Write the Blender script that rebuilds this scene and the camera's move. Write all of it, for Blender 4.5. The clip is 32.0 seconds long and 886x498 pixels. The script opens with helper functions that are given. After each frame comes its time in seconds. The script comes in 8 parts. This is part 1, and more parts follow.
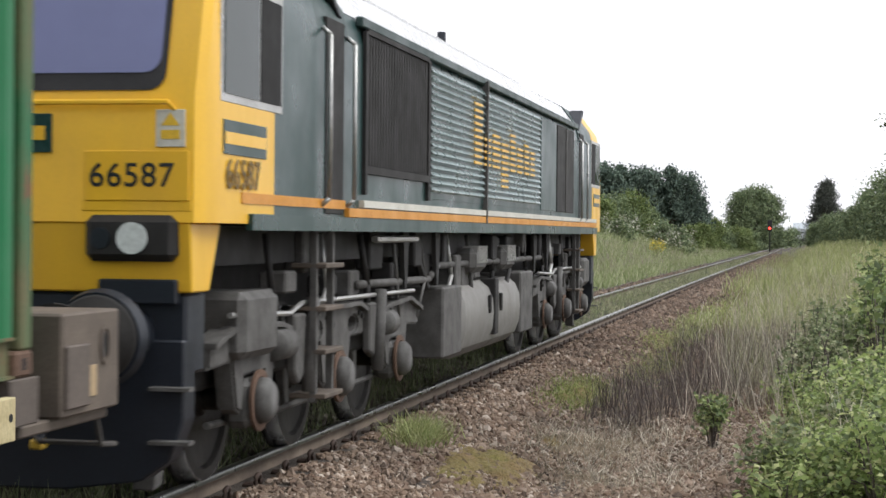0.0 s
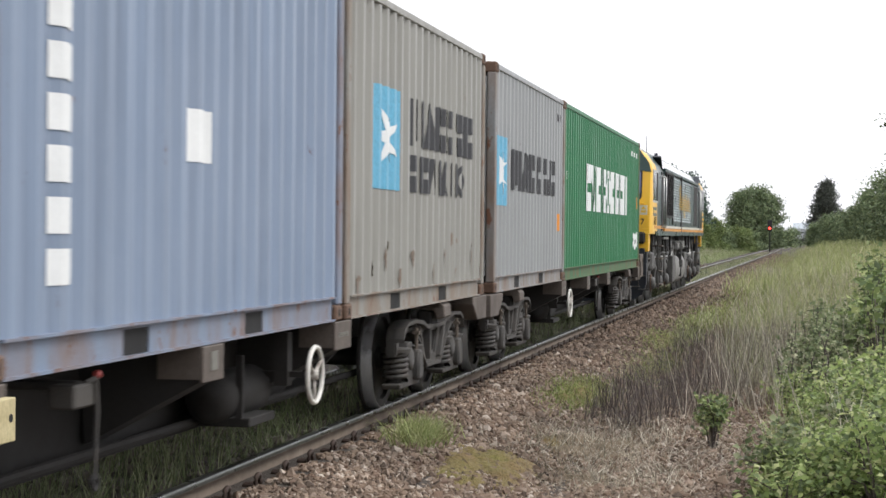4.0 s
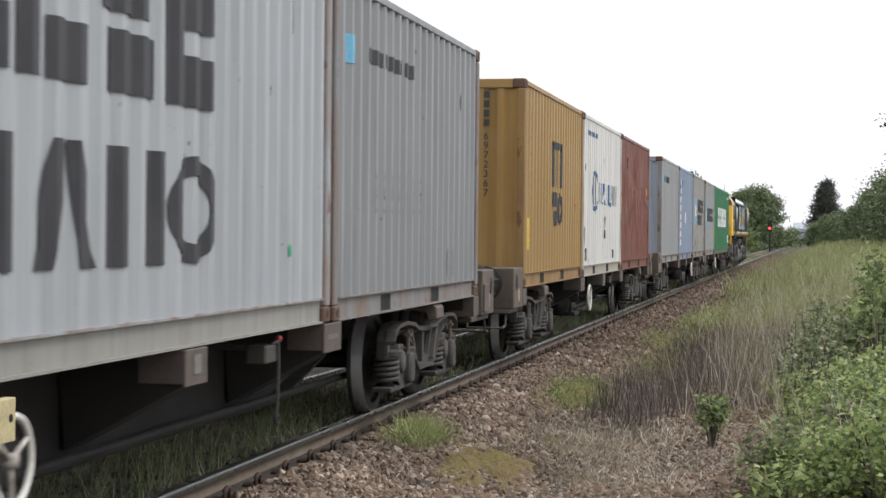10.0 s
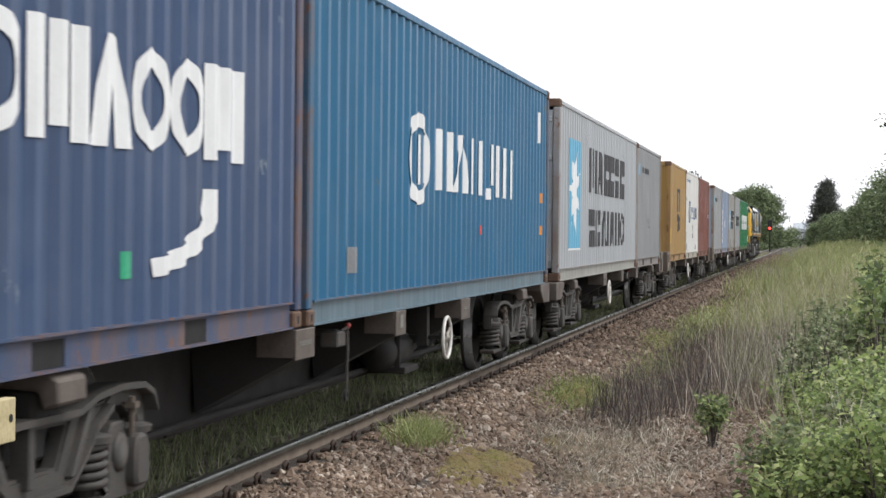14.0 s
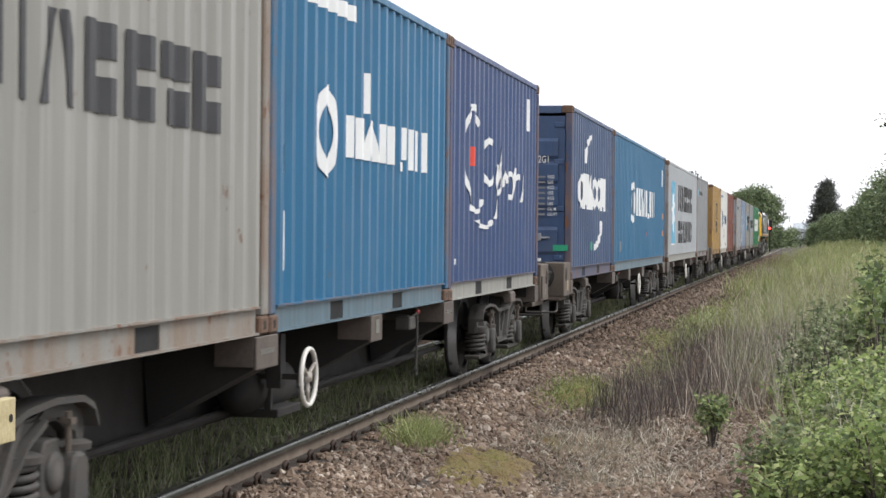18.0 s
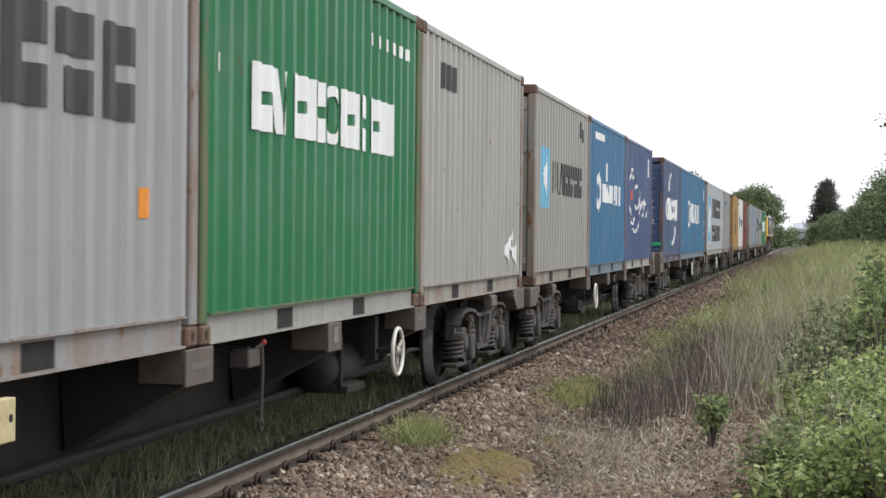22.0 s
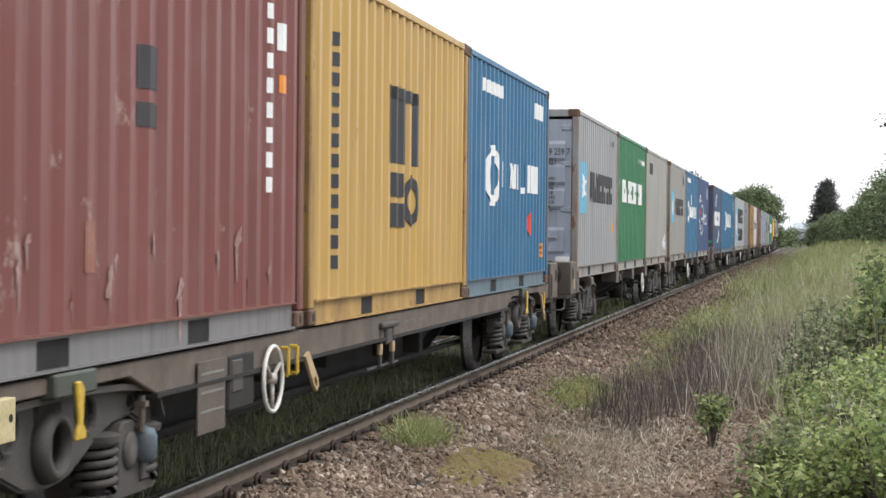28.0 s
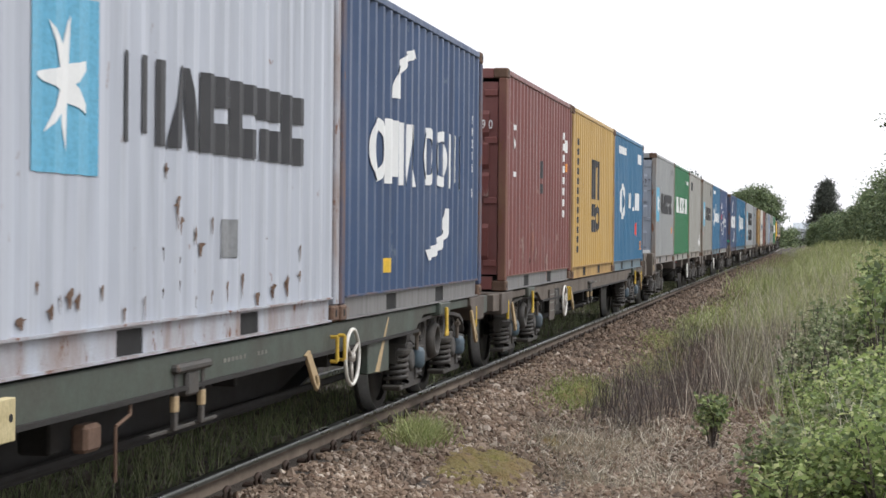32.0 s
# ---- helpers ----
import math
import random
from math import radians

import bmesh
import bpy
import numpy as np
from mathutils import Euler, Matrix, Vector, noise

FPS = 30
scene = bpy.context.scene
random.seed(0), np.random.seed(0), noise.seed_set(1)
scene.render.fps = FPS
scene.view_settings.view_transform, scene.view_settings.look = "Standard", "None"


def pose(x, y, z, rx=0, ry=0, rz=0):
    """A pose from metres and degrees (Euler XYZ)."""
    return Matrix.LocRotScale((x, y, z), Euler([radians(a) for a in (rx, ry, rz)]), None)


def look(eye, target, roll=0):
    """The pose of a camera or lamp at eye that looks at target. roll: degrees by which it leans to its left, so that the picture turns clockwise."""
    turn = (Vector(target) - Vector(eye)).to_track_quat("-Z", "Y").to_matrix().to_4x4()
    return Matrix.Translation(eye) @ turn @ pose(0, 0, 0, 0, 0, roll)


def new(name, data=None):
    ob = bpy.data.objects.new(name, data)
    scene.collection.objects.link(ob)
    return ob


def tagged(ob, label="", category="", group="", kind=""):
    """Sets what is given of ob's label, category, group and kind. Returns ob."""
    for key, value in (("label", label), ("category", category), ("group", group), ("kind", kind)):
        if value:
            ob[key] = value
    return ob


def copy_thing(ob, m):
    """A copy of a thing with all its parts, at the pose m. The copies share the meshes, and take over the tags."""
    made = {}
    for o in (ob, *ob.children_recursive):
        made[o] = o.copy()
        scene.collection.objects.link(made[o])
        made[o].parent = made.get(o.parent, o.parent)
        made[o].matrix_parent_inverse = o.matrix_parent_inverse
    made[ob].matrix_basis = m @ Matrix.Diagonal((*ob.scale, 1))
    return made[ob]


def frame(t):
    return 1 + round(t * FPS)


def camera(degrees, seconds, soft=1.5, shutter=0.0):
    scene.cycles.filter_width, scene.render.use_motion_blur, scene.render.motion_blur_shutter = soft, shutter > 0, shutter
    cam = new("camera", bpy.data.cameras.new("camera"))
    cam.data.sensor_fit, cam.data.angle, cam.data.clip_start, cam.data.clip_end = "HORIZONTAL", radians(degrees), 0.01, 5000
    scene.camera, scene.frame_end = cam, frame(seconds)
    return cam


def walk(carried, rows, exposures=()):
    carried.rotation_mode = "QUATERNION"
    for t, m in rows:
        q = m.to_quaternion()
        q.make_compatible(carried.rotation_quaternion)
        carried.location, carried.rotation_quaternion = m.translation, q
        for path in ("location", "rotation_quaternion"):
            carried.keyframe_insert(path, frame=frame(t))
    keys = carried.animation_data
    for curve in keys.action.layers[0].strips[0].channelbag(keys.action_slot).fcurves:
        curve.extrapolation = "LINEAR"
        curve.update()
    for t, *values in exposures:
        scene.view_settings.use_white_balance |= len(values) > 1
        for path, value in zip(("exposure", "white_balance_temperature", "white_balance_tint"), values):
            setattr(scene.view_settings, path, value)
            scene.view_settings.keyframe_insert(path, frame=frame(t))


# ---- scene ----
# ---- camera ----
cam = camera(27.3456, 32.0, soft=1.55, shutter=0.25)
EYE = pose(0, 0, 1.6044, 89.4934, 0, 10.9829) @ pose(0, 0, 0, 0, 0, 0.5518)
walk(cam, [(0, EYE), (32, EYE)], [(t, e, 6300, 9) for t, e in ((0, 0.37), (1, 0.44), (2, 0.44), (6, 0.46), (7, 0.38), (8, 0.26), (9, 0.24), (12, 0.30), (14, 0.38), (18, 0.48), (22, 0.36), (24, 0.39), (30, 0.51), (32, 0.33))])

# ---- world and light: bright overcast ----
world = bpy.data.worlds.new("overcast_sky")
scene.world = world
world.use_nodes = True
_n, _l = world.node_tree.nodes, world.node_tree.links
_sky = _n.new("ShaderNodeTexSky")
_sky.sky_type, _sky.sun_disc = "NISHITA", False
_sky.sun_elevation, _sky.sun_rotation = radians(56), radians(82)
_sky.dust_density = 4.0
_sat = _n.new("ShaderNodeHueSaturation")
_sat.inputs["Saturation"].default_value = 0.12
_mix = _n.new("ShaderNodeMix")
_mix.data_type = "RGBA"
_mix.inputs[0].default_value = 0.82
_mix.inputs[7].default_value = (9.6, 9.35, 9.65, 1)
_l.new(_sky.outputs[0], _sat.inputs["Color"])
_l.new(_sat.outputs[0], _mix.inputs[6])
_l.new(_mix.outputs[2], _n["Background"].inputs[0])
_n["Background"].inputs[1].default_value = 0.115
sun = new("sun", bpy.data.lights.new("sun", "SUN"))
sun.data.energy, sun.data.angle, sun.data.color = 1.5, radians(24), (1.0, 0.975, 0.94)
sun.matrix_world = look((20.0, 2.8, 30.0), (0, 0, 0))

# ---- the track's line and the train's run ----
A0, K1, K2, GRADE = -4.5557, 0.0001454, -1.1443e-06, -0.000584
RUN = (83.5419, -29.7814, 12.1479, 13.0333, -12.2286, -7.1819, 4.8046, 2.3032)
S_END = 200.0
BASE = 0.95  # height of the container seats over the rail head


def heading(s):
    s = min(max(s, 0.0), S_END)
    return K1 * s + K2 * s * s / 2


def line_x(s):
    c = min(max(s, 0.0), S_END)
    return A0 + K1 * c * c / 2 + K2 * c ** 3 / 6 + (s - S_END) * heading(S_END) * (s > S_END)


def on_track(s, lat=0.0, z=0.0):
    h = heading(s)
    return (line_x(s) + lat * math.cos(h), s - lat * math.sin(h), GRADE * s + z)


def track_pose(s):
    return pose(*on_track(s), 0, 0, -math.degrees(heading(s)))


def travelled(t):
    q = (t - 16) / 16
    return sum(c * q ** (i + 1) for i, c in enumerate(RUN))


# ---- materials ----
def node(nt, kind, **values):
    nd = nt.nodes.new(kind)
    for key, value in values.items():
        nd.inputs[key].default_value = value
    return nd


def ramp(nt, src, stops):
    r = nt.nodes.new("ShaderNodeValToRGB")
    while len(r.color_ramp.elements) < len(stops):
        r.color_ramp.elements.new(0.5)
    for e, (pos, col) in zip(r.color_ramp.elements, stops):
        e.position = pos
        e.color = (*col, 1) if len(col) == 3 else col
    nt.links.new(src, r.inputs[0])
    return r.outputs[0]


def blend(nt, fac, a, b, mode="MIX"):
    m = nt.nodes.new("ShaderNodeMix")
    m.data_type, m.blend_type = "RGBA", mode
    for sock, v in ((m.inputs[0], fac), (m.inputs[6], a), (m.inputs[7], b)):
        if isinstance(v, bpy.types.NodeSocket):
            nt.links.new(v, sock)
        elif isinstance(v, (tuple, list)):
            sock.default_value = (*v, 1) if len(v) == 3 else v
        else:
            sock.default_value = v
    return m.outputs[2]


def coords(nt, scale=(1, 1, 1), kind="Object"):
    tc = nt.nodes.new("ShaderNodeTexCoord")
    mp = nt.nodes.new("ShaderNodeMapping")
    mp.inputs["Scale"].default_value = scale
    nt.links.new(tc.outputs[kind], mp.inputs[0])
    return mp.outputs[0]


def noise_at(nt, vec, scale, detail=5.0, rough=0.6):
    nz = node(nt, "ShaderNodeTexNoise", Scale=scale, Detail=detail, Roughness=rough)
    nt.links.new(vec, nz.inputs["Vector"])
    return nz.outputs["Fac"]


def surface(name, base, rough=0.6, metal=0.0, dirt=None, amount=0.35, scale=3.0, fine=40.0, bump=0.15, stretch=(1, 1, 1),
            spots=None, spot_level=0.68, spot_scale=2.5, vary=0.0, kind="Object", bump_dist=0.01, speck=0.15, shine=0.5):
    """Painted or raw surface: base colour, a coarse film of dirt, fine grain, and spots of rust or wear."""
    m = bpy.data.materials.new(name)
    m.use_nodes = True
    nt = m.node_tree
    b = nt.nodes["Principled BSDF"]
    vec = coords(nt, stretch, kind)
    coarse, grain = noise_at(nt, vec, scale), noise_at(nt, coords(nt, (1, 1, 1), kind), fine, 3.0)
    dirt = dirt or tuple(c * 0.55 for c in base)
    col = blend(nt, ramp(nt, coarse, [(0.35, (0, 0, 0)), (0.75, (amount,) * 3)]), base, dirt)
    g = ramp(nt, grain, [(0.3, (1 - speck,) * 3), (0.7, (1 + speck * 0.8,) * 3)])
    col = blend(nt, 1.0, col, g, "MULTIPLY")
    if vary:
        oi = nt.nodes.new("ShaderNodeObjectInfo")
        v = ramp(nt, oi.outputs["Random"], [(0.0, (1 - vary,) * 3), (1.0, (1 + vary,) * 3)])
        col = blend(nt, 1.0, col, v, "MULTIPLY")
    if spots:
        sp = noise_at(nt, coords(nt, (1, 1, 0.6), kind), spot_scale, 9.0, 0.72)
        f = ramp(nt, sp, [(spot_level, (0, 0, 0)), (spot_level + 0.05, (1, 1, 1))])
        col = blend(nt, f, col, spots)
    nt.links.new(col, b.inputs["Base Color"])
    rr = ramp(nt, coarse, [(0.3, (max(rough - 0.1, 0.05),) * 3), (0.8, (min(rough + 0.15, 1.0),) * 3)])
    nt.links.new(rr, b.inputs["Roughness"])
    b.inputs["Metallic"].default_value = metal
    b.inputs["Specular IOR Level"].default_value = shine
    if bump:
        bp = node(nt, "ShaderNodeBump", Strength=bump, Distance=bump_dist)
        nt.links.new(grain, bp.inputs["Height"])
        nt.links.new(bp.outputs[0], b.inputs["Normal"])
    return m


def island(name, stops, rough=0.75, translucent=0.0, bump=0.0):
    """For loose masses of leaves, blades and stones: each island takes its own tint from the ramp."""
    m = bpy.data.materials.new(name)
    m.use_nodes = True
    nt = m.node_tree
    b = nt.nodes["Principled BSDF"]
    geo = nt.nodes.new("ShaderNodeNewGeometry")
    col = ramp(nt, geo.outputs["Random Per Island"], stops)
    big = noise_at(nt, coords(nt), 0.9, 4.0)
    col = blend(nt, 1.0, col, ramp(nt, big, [(0.3, (0.62,) * 3), (0.7, (1.32,) * 3)]), "MULTIPLY")
    nt.links.new(col, b.inputs["Base Color"])
    b.inputs["Roughness"].default_value = rough
    if bump:
        bp = node(nt, "ShaderNodeBump", Strength=bump, Distance=0.01)
        nt.links.new(noise_at(nt, coords(nt), 60.0), bp.inputs["Height"])
        nt.links.new(bp.outputs[0], b.inputs["Normal"])
    if translucent:
        tr = nt.nodes.new("ShaderNodeBsdfTranslucent")
        nt.links.new(col, tr.inputs[0])
        mx = nt.nodes.new("ShaderNodeMixShader")
        mx.inputs[0].default_value = translucent
        out = nt.nodes["Material Output"]
        nt.links.new(b.outputs[0], mx.inputs[1])
        nt.links.new(tr.outputs[0], mx.inputs[2])
        nt.links.new(mx.outputs[0], out.inputs[0])
    return m


def glow(name, color, strength):
    m = bpy.data.materials.new(name)
    m.use_nodes = True
    b = m.node_tree.nodes["Principled BSDF"]
    b.inputs["Base Color"].default_value = (*color, 1)
    b.inputs["Emission Color"].default_value = (*color, 1)
    b.inputs["Emission Strength"].default_value = strength
    return m


def paint(name, base, spots=(0.12, 0.045, 0.02), spot_level=0.70, amount=0.55, rough=0.36):
    """Weathered container paint: broad and narrow streaks down the sheet, chalky patches, rust spots of two sizes."""
    m = bpy.data.materials.new(name)
    m.use_nodes = True
    nt = m.node_tree
    b = nt.nodes["Principled BSDF"]
    oi = nt.nodes.new("ShaderNodeObjectInfo")

    def spread(scale):
        mul = nt.nodes.new("ShaderNodeVectorMath")
        mul.operation = "MULTIPLY_ADD"
        mul.inputs[1].default_value = (37.0, 53.0, 11.0)
        nt.links.new(oi.outputs["Random"], mul.inputs[0])
        nt.links.new(coords(nt, scale), mul.inputs[2])
        return mul.outputs[0]

    broad = noise_at(nt, spread((2.2, 2.2, 0.25)), 1.6)
    narrow = noise_at(nt, spread((9.0, 9.0, 0.30)), 1.5, 6.0, 0.62)
    patches = noise_at(nt, spread((1, 1, 1)), 0.9, 5.0, 0.65)
    col = blend(nt, ramp(nt, broad, [(0.35, (0, 0, 0)), (0.75, (amount,) * 3)]), base, tuple(c * 0.62 + 0.025 for c in base))
    col = blend(nt, ramp(nt, narrow, [(0.50, (0, 0, 0)), (0.80, (0.55,) * 3)]), col, (base[0] * 0.48 + 0.030, base[1] * 0.48 + 0.024, base[2] * 0.48 + 0.018))
    col = blend(nt, ramp(nt, patches, [(0.46, (0, 0, 0)), (0.74, (0.45,) * 3)]), col, tuple(c * 0.82 + 0.075 for c in base))
    for level, scale in ((spot_level, 2.2), (0.655, 7.0)):
        sp = noise_at(nt, spread((1, 1, 0.6)), scale, 9.0, 0.72)
        col = blend(nt, ramp(nt, sp, [(level, (0, 0, 0)), (level + 0.05, (0.9,) * 3)]), col, spots)
    nt.links.new(col, b.inputs["Base Color"])
    nt.links.new(ramp(nt, narrow, [(0.3, (rough,) * 3), (0.8, (rough + 0.28,) * 3)]), b.inputs["Roughness"])
    b.inputs["Specular IOR Level"].default_value = 0.35
    bp = node(nt, "ShaderNodeBump", Strength=0.05, Distance=0.02)
    nt.links.new(patches, bp.inputs["Height"])
    nt.links.new(bp.outputs[0], b.inputs["Normal"])
    return m


def worn(name, base):
    """The same paint on frames and posts, where it chips and rusts."""
    return surface(name, tuple(c * 0.82 for c in base), 0.7, 0.0, (0.20, 0.115, 0.065), 0.85, 4.0, 60.0, 0.1, (1, 1, 0.35), (0.16, 0.070, 0.034), 0.57, 5.0, speck=0.10)


PAINT = {
    "green": paint("green_container_paint", (0.012, 0.155, 0.055)),
    "grey": paint("grey_container_paint", (0.30, 0.31, 0.31)),
    "light_grey": paint("light_grey_container_paint", (0.385, 0.405, 0.42)),
    "dull_grey": paint("dull_grey_container_paint", (0.245, 0.255, 0.26)),
    "warm_grey": paint("warm_grey_container_paint", (0.295, 0.29, 0.262), spot_level=0.64),
    "pale": paint("pale_container_paint", (0.335, 0.33, 0.30)),
    "light_blue": paint("light_blue_container_paint", (0.23, 0.29, 0.39), spot_level=0.66),
    "blue_grey": paint("blue_grey_container_paint", (0.47, 0.50, 0.56), (0.20, 0.09, 0.045), 0.655),
    "red": paint("red_container_paint", (0.165, 0.040, 0.022), (0.20, 0.075, 0.035), 0.60, 0.8),
    "brown": paint("brown_container_paint", (0.190, 0.064, 0.056), (0.34, 0.25, 0.22), 0.61),
    "slate": paint("slate_grey_container_paint", (0.33, 0.37, 0.43), spot_level=0.63),
    "white": paint("white_container_paint", (0.67, 0.665, 0.63), (0.30, 0.21, 0.13), 0.68),
    "ochre": paint("ochre_container_paint", (0.35, 0.215, 0.065), (0.17, 0.07, 0.025), 0.69),
    "yellow": paint("yellow_container_paint", (0.50, 0.32, 0.09), (0.17, 0.07, 0.025), 0.74),
    "blue": paint("blue_container_paint", (0.020, 0.135, 0.265), (0.10, 0.12, 0.12), 0.70),
    "deep_blue": paint("deep_blue_container_paint", (0.016, 0.128, 0.250), (0.10, 0.12, 0.12), 0.70),
    "navy": paint("navy_container_paint", (0.042, 0.079, 0.165), (0.2, 0.24, 0.27), 0.66, 0.75),
    "rail_blue": paint("steel_blue_rail_paint", (0.105, 0.165, 0.205), (0.19, 0.12, 0.08), 0.60, 0.8),
    "rail_grey": paint("dull_grey_rail_paint", (0.185, 0.180, 0.180), (0.17, 0.10, 0.06), 0.62, 0.8),
    "rail_cream": paint("grimy_cream_rail_paint", (0.40, 0.365, 0.30), (0.22, 0.14, 0.08), 0.58, 0.9),
    "purple": paint("violet_blue_container_paint", (0.036, 0.070, 0.175), (0.1, 0.1, 0.14), 0.72),
}
FRAME_PAINT = {k: worn(k + "_worn_frame_paint", tuple(m.node_tree.nodes["Mix"].inputs[6].default_value)[:3]) for k, m in PAINT.items()}
MARK = {
    "white": surface("white_lettering_paint", (0.78, 0.79, 0.78), 0.5, amount=0.25, scale=2.0, bump=0.0, speck=0.03, spots=(0.3, 0.3, 0.28), spot_level=0.72),
    "black": surface("black_lettering_paint", (0.022, 0.023, 0.027), 0.55, amount=0.5, dirt=(0.08, 0.08, 0.08), scale=2.0, bump=0.0, speck=0.03),
    "blue": surface("blue_lettering_paint", (0.03, 0.11, 0.24), 0.5),
    "sky": surface("sky_blue_panel_paint", (0.12, 0.38, 0.55), 0.5, amount=0.25, dirt=(0.2, 0.45, 0.6)),
    "orange": surface("orange_sticker", (0.75, 0.27, 0.03), 0.5),
    "red": surface("red_sticker", (0.70, 0.05, 0.02), 0.5),
    "yellow": surface("yellow_sticker", (0.75, 0.48, 0.04), 0.5),
    "green": surface("green_sticker", (0.03, 0.35, 0.18), 0.5),
    "rust": surface("rust_streak", (0.10, 0.055, 0.034), 0.9, amount=0.8, dirt=(0.24, 0.17, 0.13), scale=18.0),
    "stain": surface("thin_rust_stain", (0.17, 0.115, 0.08), 0.85, amount=0.9, dirt=(0.27, 0.25, 0.22), scale=16.0),
    "scuff": surface("pale_scuffed_paint", (0.36, 0.25, 0.225), 0.7, amount=0.8, dirt=(0.22, 0.10, 0.085), scale=14.0),
    # scraped paint; on the red box its blobs are painted highlights of dents
    "scrape": surface("scrape_and_highlight_paint", (0.28, 0.13, 0.095), 0.5, amount=0.7, dirt=(0.2, 0.06, 0.04), scale=9.0),
    "grime": surface("grey_brown_grime", (0.17, 0.16, 0.135), 0.8, amount=0.8, dirt=(0.36, 0.35, 0.31), scale=22.0),
    "faint": surface("faint_patched_paint", (0.24, 0.25, 0.26), 0.6, amount=0.6),
}
STEEL = {
    "frame": surface("wagon_brown_grey_steel", (0.135, 0.108, 0.084), 0.75, 0.0, (0.05, 0.042, 0.036), 0.7, 2.5, 60.0, 0.2, spots=(0.16, 0.09, 0.05), spot_level=0.66),
    "bogie": surface("dusty_cast_steel", (0.048, 0.046, 0.043), 0.70, 0.0, (0.088, 0.076, 0.064), 0.75, 7.0, 70.0, 0.35, spots=(0.13, 0.085, 0.06), spot_level=0.64, spot_scale=6.0),
    # dark greasy steel, near black so that undergear carries the shade under the train
    "dark": surface("dark_shaded_underframe_steel", (0.016, 0.015, 0.014), 0.85, 0.0, (0.028, 0.024, 0.020), 0.6, 3.0),
    "green": surface("grey_green_wagon_paint", (0.060, 0.078, 0.062), 0.6, 0.0, (0.060, 0.050, 0.040), 0.85, 2.0, spots=(0.14, 0.08, 0.05), spot_level=0.66),
    "tyre": surface("polished_wheel_tread", (0.70, 0.70, 0.71), 0.30, 0.7, amount=0.2, bump=0.02),
    "wheel": surface("black_wheel_steel", (0.022, 0.020, 0.018), 0.6, 0.3),
    "rust": surface("rusty_corner_casting", (0.135, 0.080, 0.052), 0.85, 0.0, (0.075, 0.045, 0.032), 0.7, 8.0, 60.0, 0.3),
    "post": surface("weathered_corner_post", (0.26, 0.17, 0.105), 0.8, 0.0, (0.15, 0.07, 0.035), 0.85, 4.0, 60.0, 0.25),
    "zinc": surface("galvanised_lock_rod", (0.42, 0.43, 0.44), 0.4, 0.7, amount=0.4),
    "seal": surface("black_door_seal", (0.02, 0.02, 0.022), 0.8),
    "white": surface("white_painted_steel", (0.70, 0.68, 0.62), 0.5, amount=0.5),
    "chipped": surface("chipped_white_paint", (0.50, 0.47, 0.42), 0.6, 0.0, (0.10, 0.07, 0.05), 0.9, 14.0),
    "plate": surface("light_data_plate", (0.20, 0.195, 0.17), 0.6, amount=0.6),
    "yellow": surface("yellow_lever_paint", (0.60, 0.40, 0.05), 0.5, amount=0.5),
    "tan": surface("tan_lever_paint", (0.46, 0.34, 0.19), 0.6, amount=0.6),
    "bracket": surface("brown_bracket_paint", (0.118, 0.096, 0.080), 0.75, 0.0, (0.065, 0.054, 0.046), 0.75, 3.0, spots=(0.19, 0.10, 0.055), spot_level=0.66),
    "damper": surface("blue_grey_damper_paint", (0.085, 0.135, 0.175), 0.55, 0.0, (0.07, 0.06, 0.05), 0.85, 7.0),
    "hole": surface("dark_recess", (0.012, 0.012, 0.012), 0.9),
}


# ---- mesh helpers ----
def link_mesh(name, me, material, parent=None, label=""):
    if material and not me.materials:
        me.materials.append(material)
    ob = new(name, me)
    if parent:
        ob.parent = parent
    return tagged(ob, label) if label else ob


def from_bm(name, bm, smooth=False):
    me = bpy.data.meshes.new(name)
    bm.normal_update()
    bm.to_mesh(me)
    bm.free()
    me.shade_smooth()
    if not smooth:
        me.set_sharp_from_angle(angle=0.42)
    return me


def part(name, bm, material, parent, label="", smooth=False):
    return link_mesh(name, from_bm(name, bm, smooth), material, parent, label)


def np_mesh(name, verts, faces):
    """Mesh from arrays: verts n x 3, faces m x k with the same k."""
    me = bpy.data.meshes.new(name)
    n, k = faces.shape
    me.vertices.add(len(verts))
    me.vertices.foreach_set("co", np.ascontiguousarray(verts, dtype=np.float32).ravel())
    me.loops.add(n * k)
    me.loops.foreach_set("vertex_index", faces.astype(np.int32).ravel())
    me.polygons.add(n)
    me.polygons.foreach_set("loop_start", np.arange(0, n * k, k, dtype=np.int32))
    me.polygons.foreach_set("loop_total", np.full(n, k, dtype=np.int32))
    me.update(calc_edges=True)
    return me


def box(bm, x0, x1, y0, y1, z0, z1, bevel=0.0):
    """A box between the given bounds, with its edges bevelled."""
    r = bmesh.ops.create_cube(bm, size=1, matrix=Matrix.Translation(((x0 + x1) / 2, (y0 + y1) / 2, (z0 + z1) / 2)) @ Matrix.Diagonal((x1 - x0, y1 - y0, z1 - z0, 1)))
    if bevel:
        edges = list({e for v in r["verts"] for e in v.link_edges})
        bmesh.ops.bevel(bm, geom=edges, offset=bevel, segments=1, affect="EDGES")
    return bm


def boxes(*bounds, bevel=0.0):
    bm = bmesh.new()
    for b in bounds:
        box(bm, *b, bevel)
    return bm


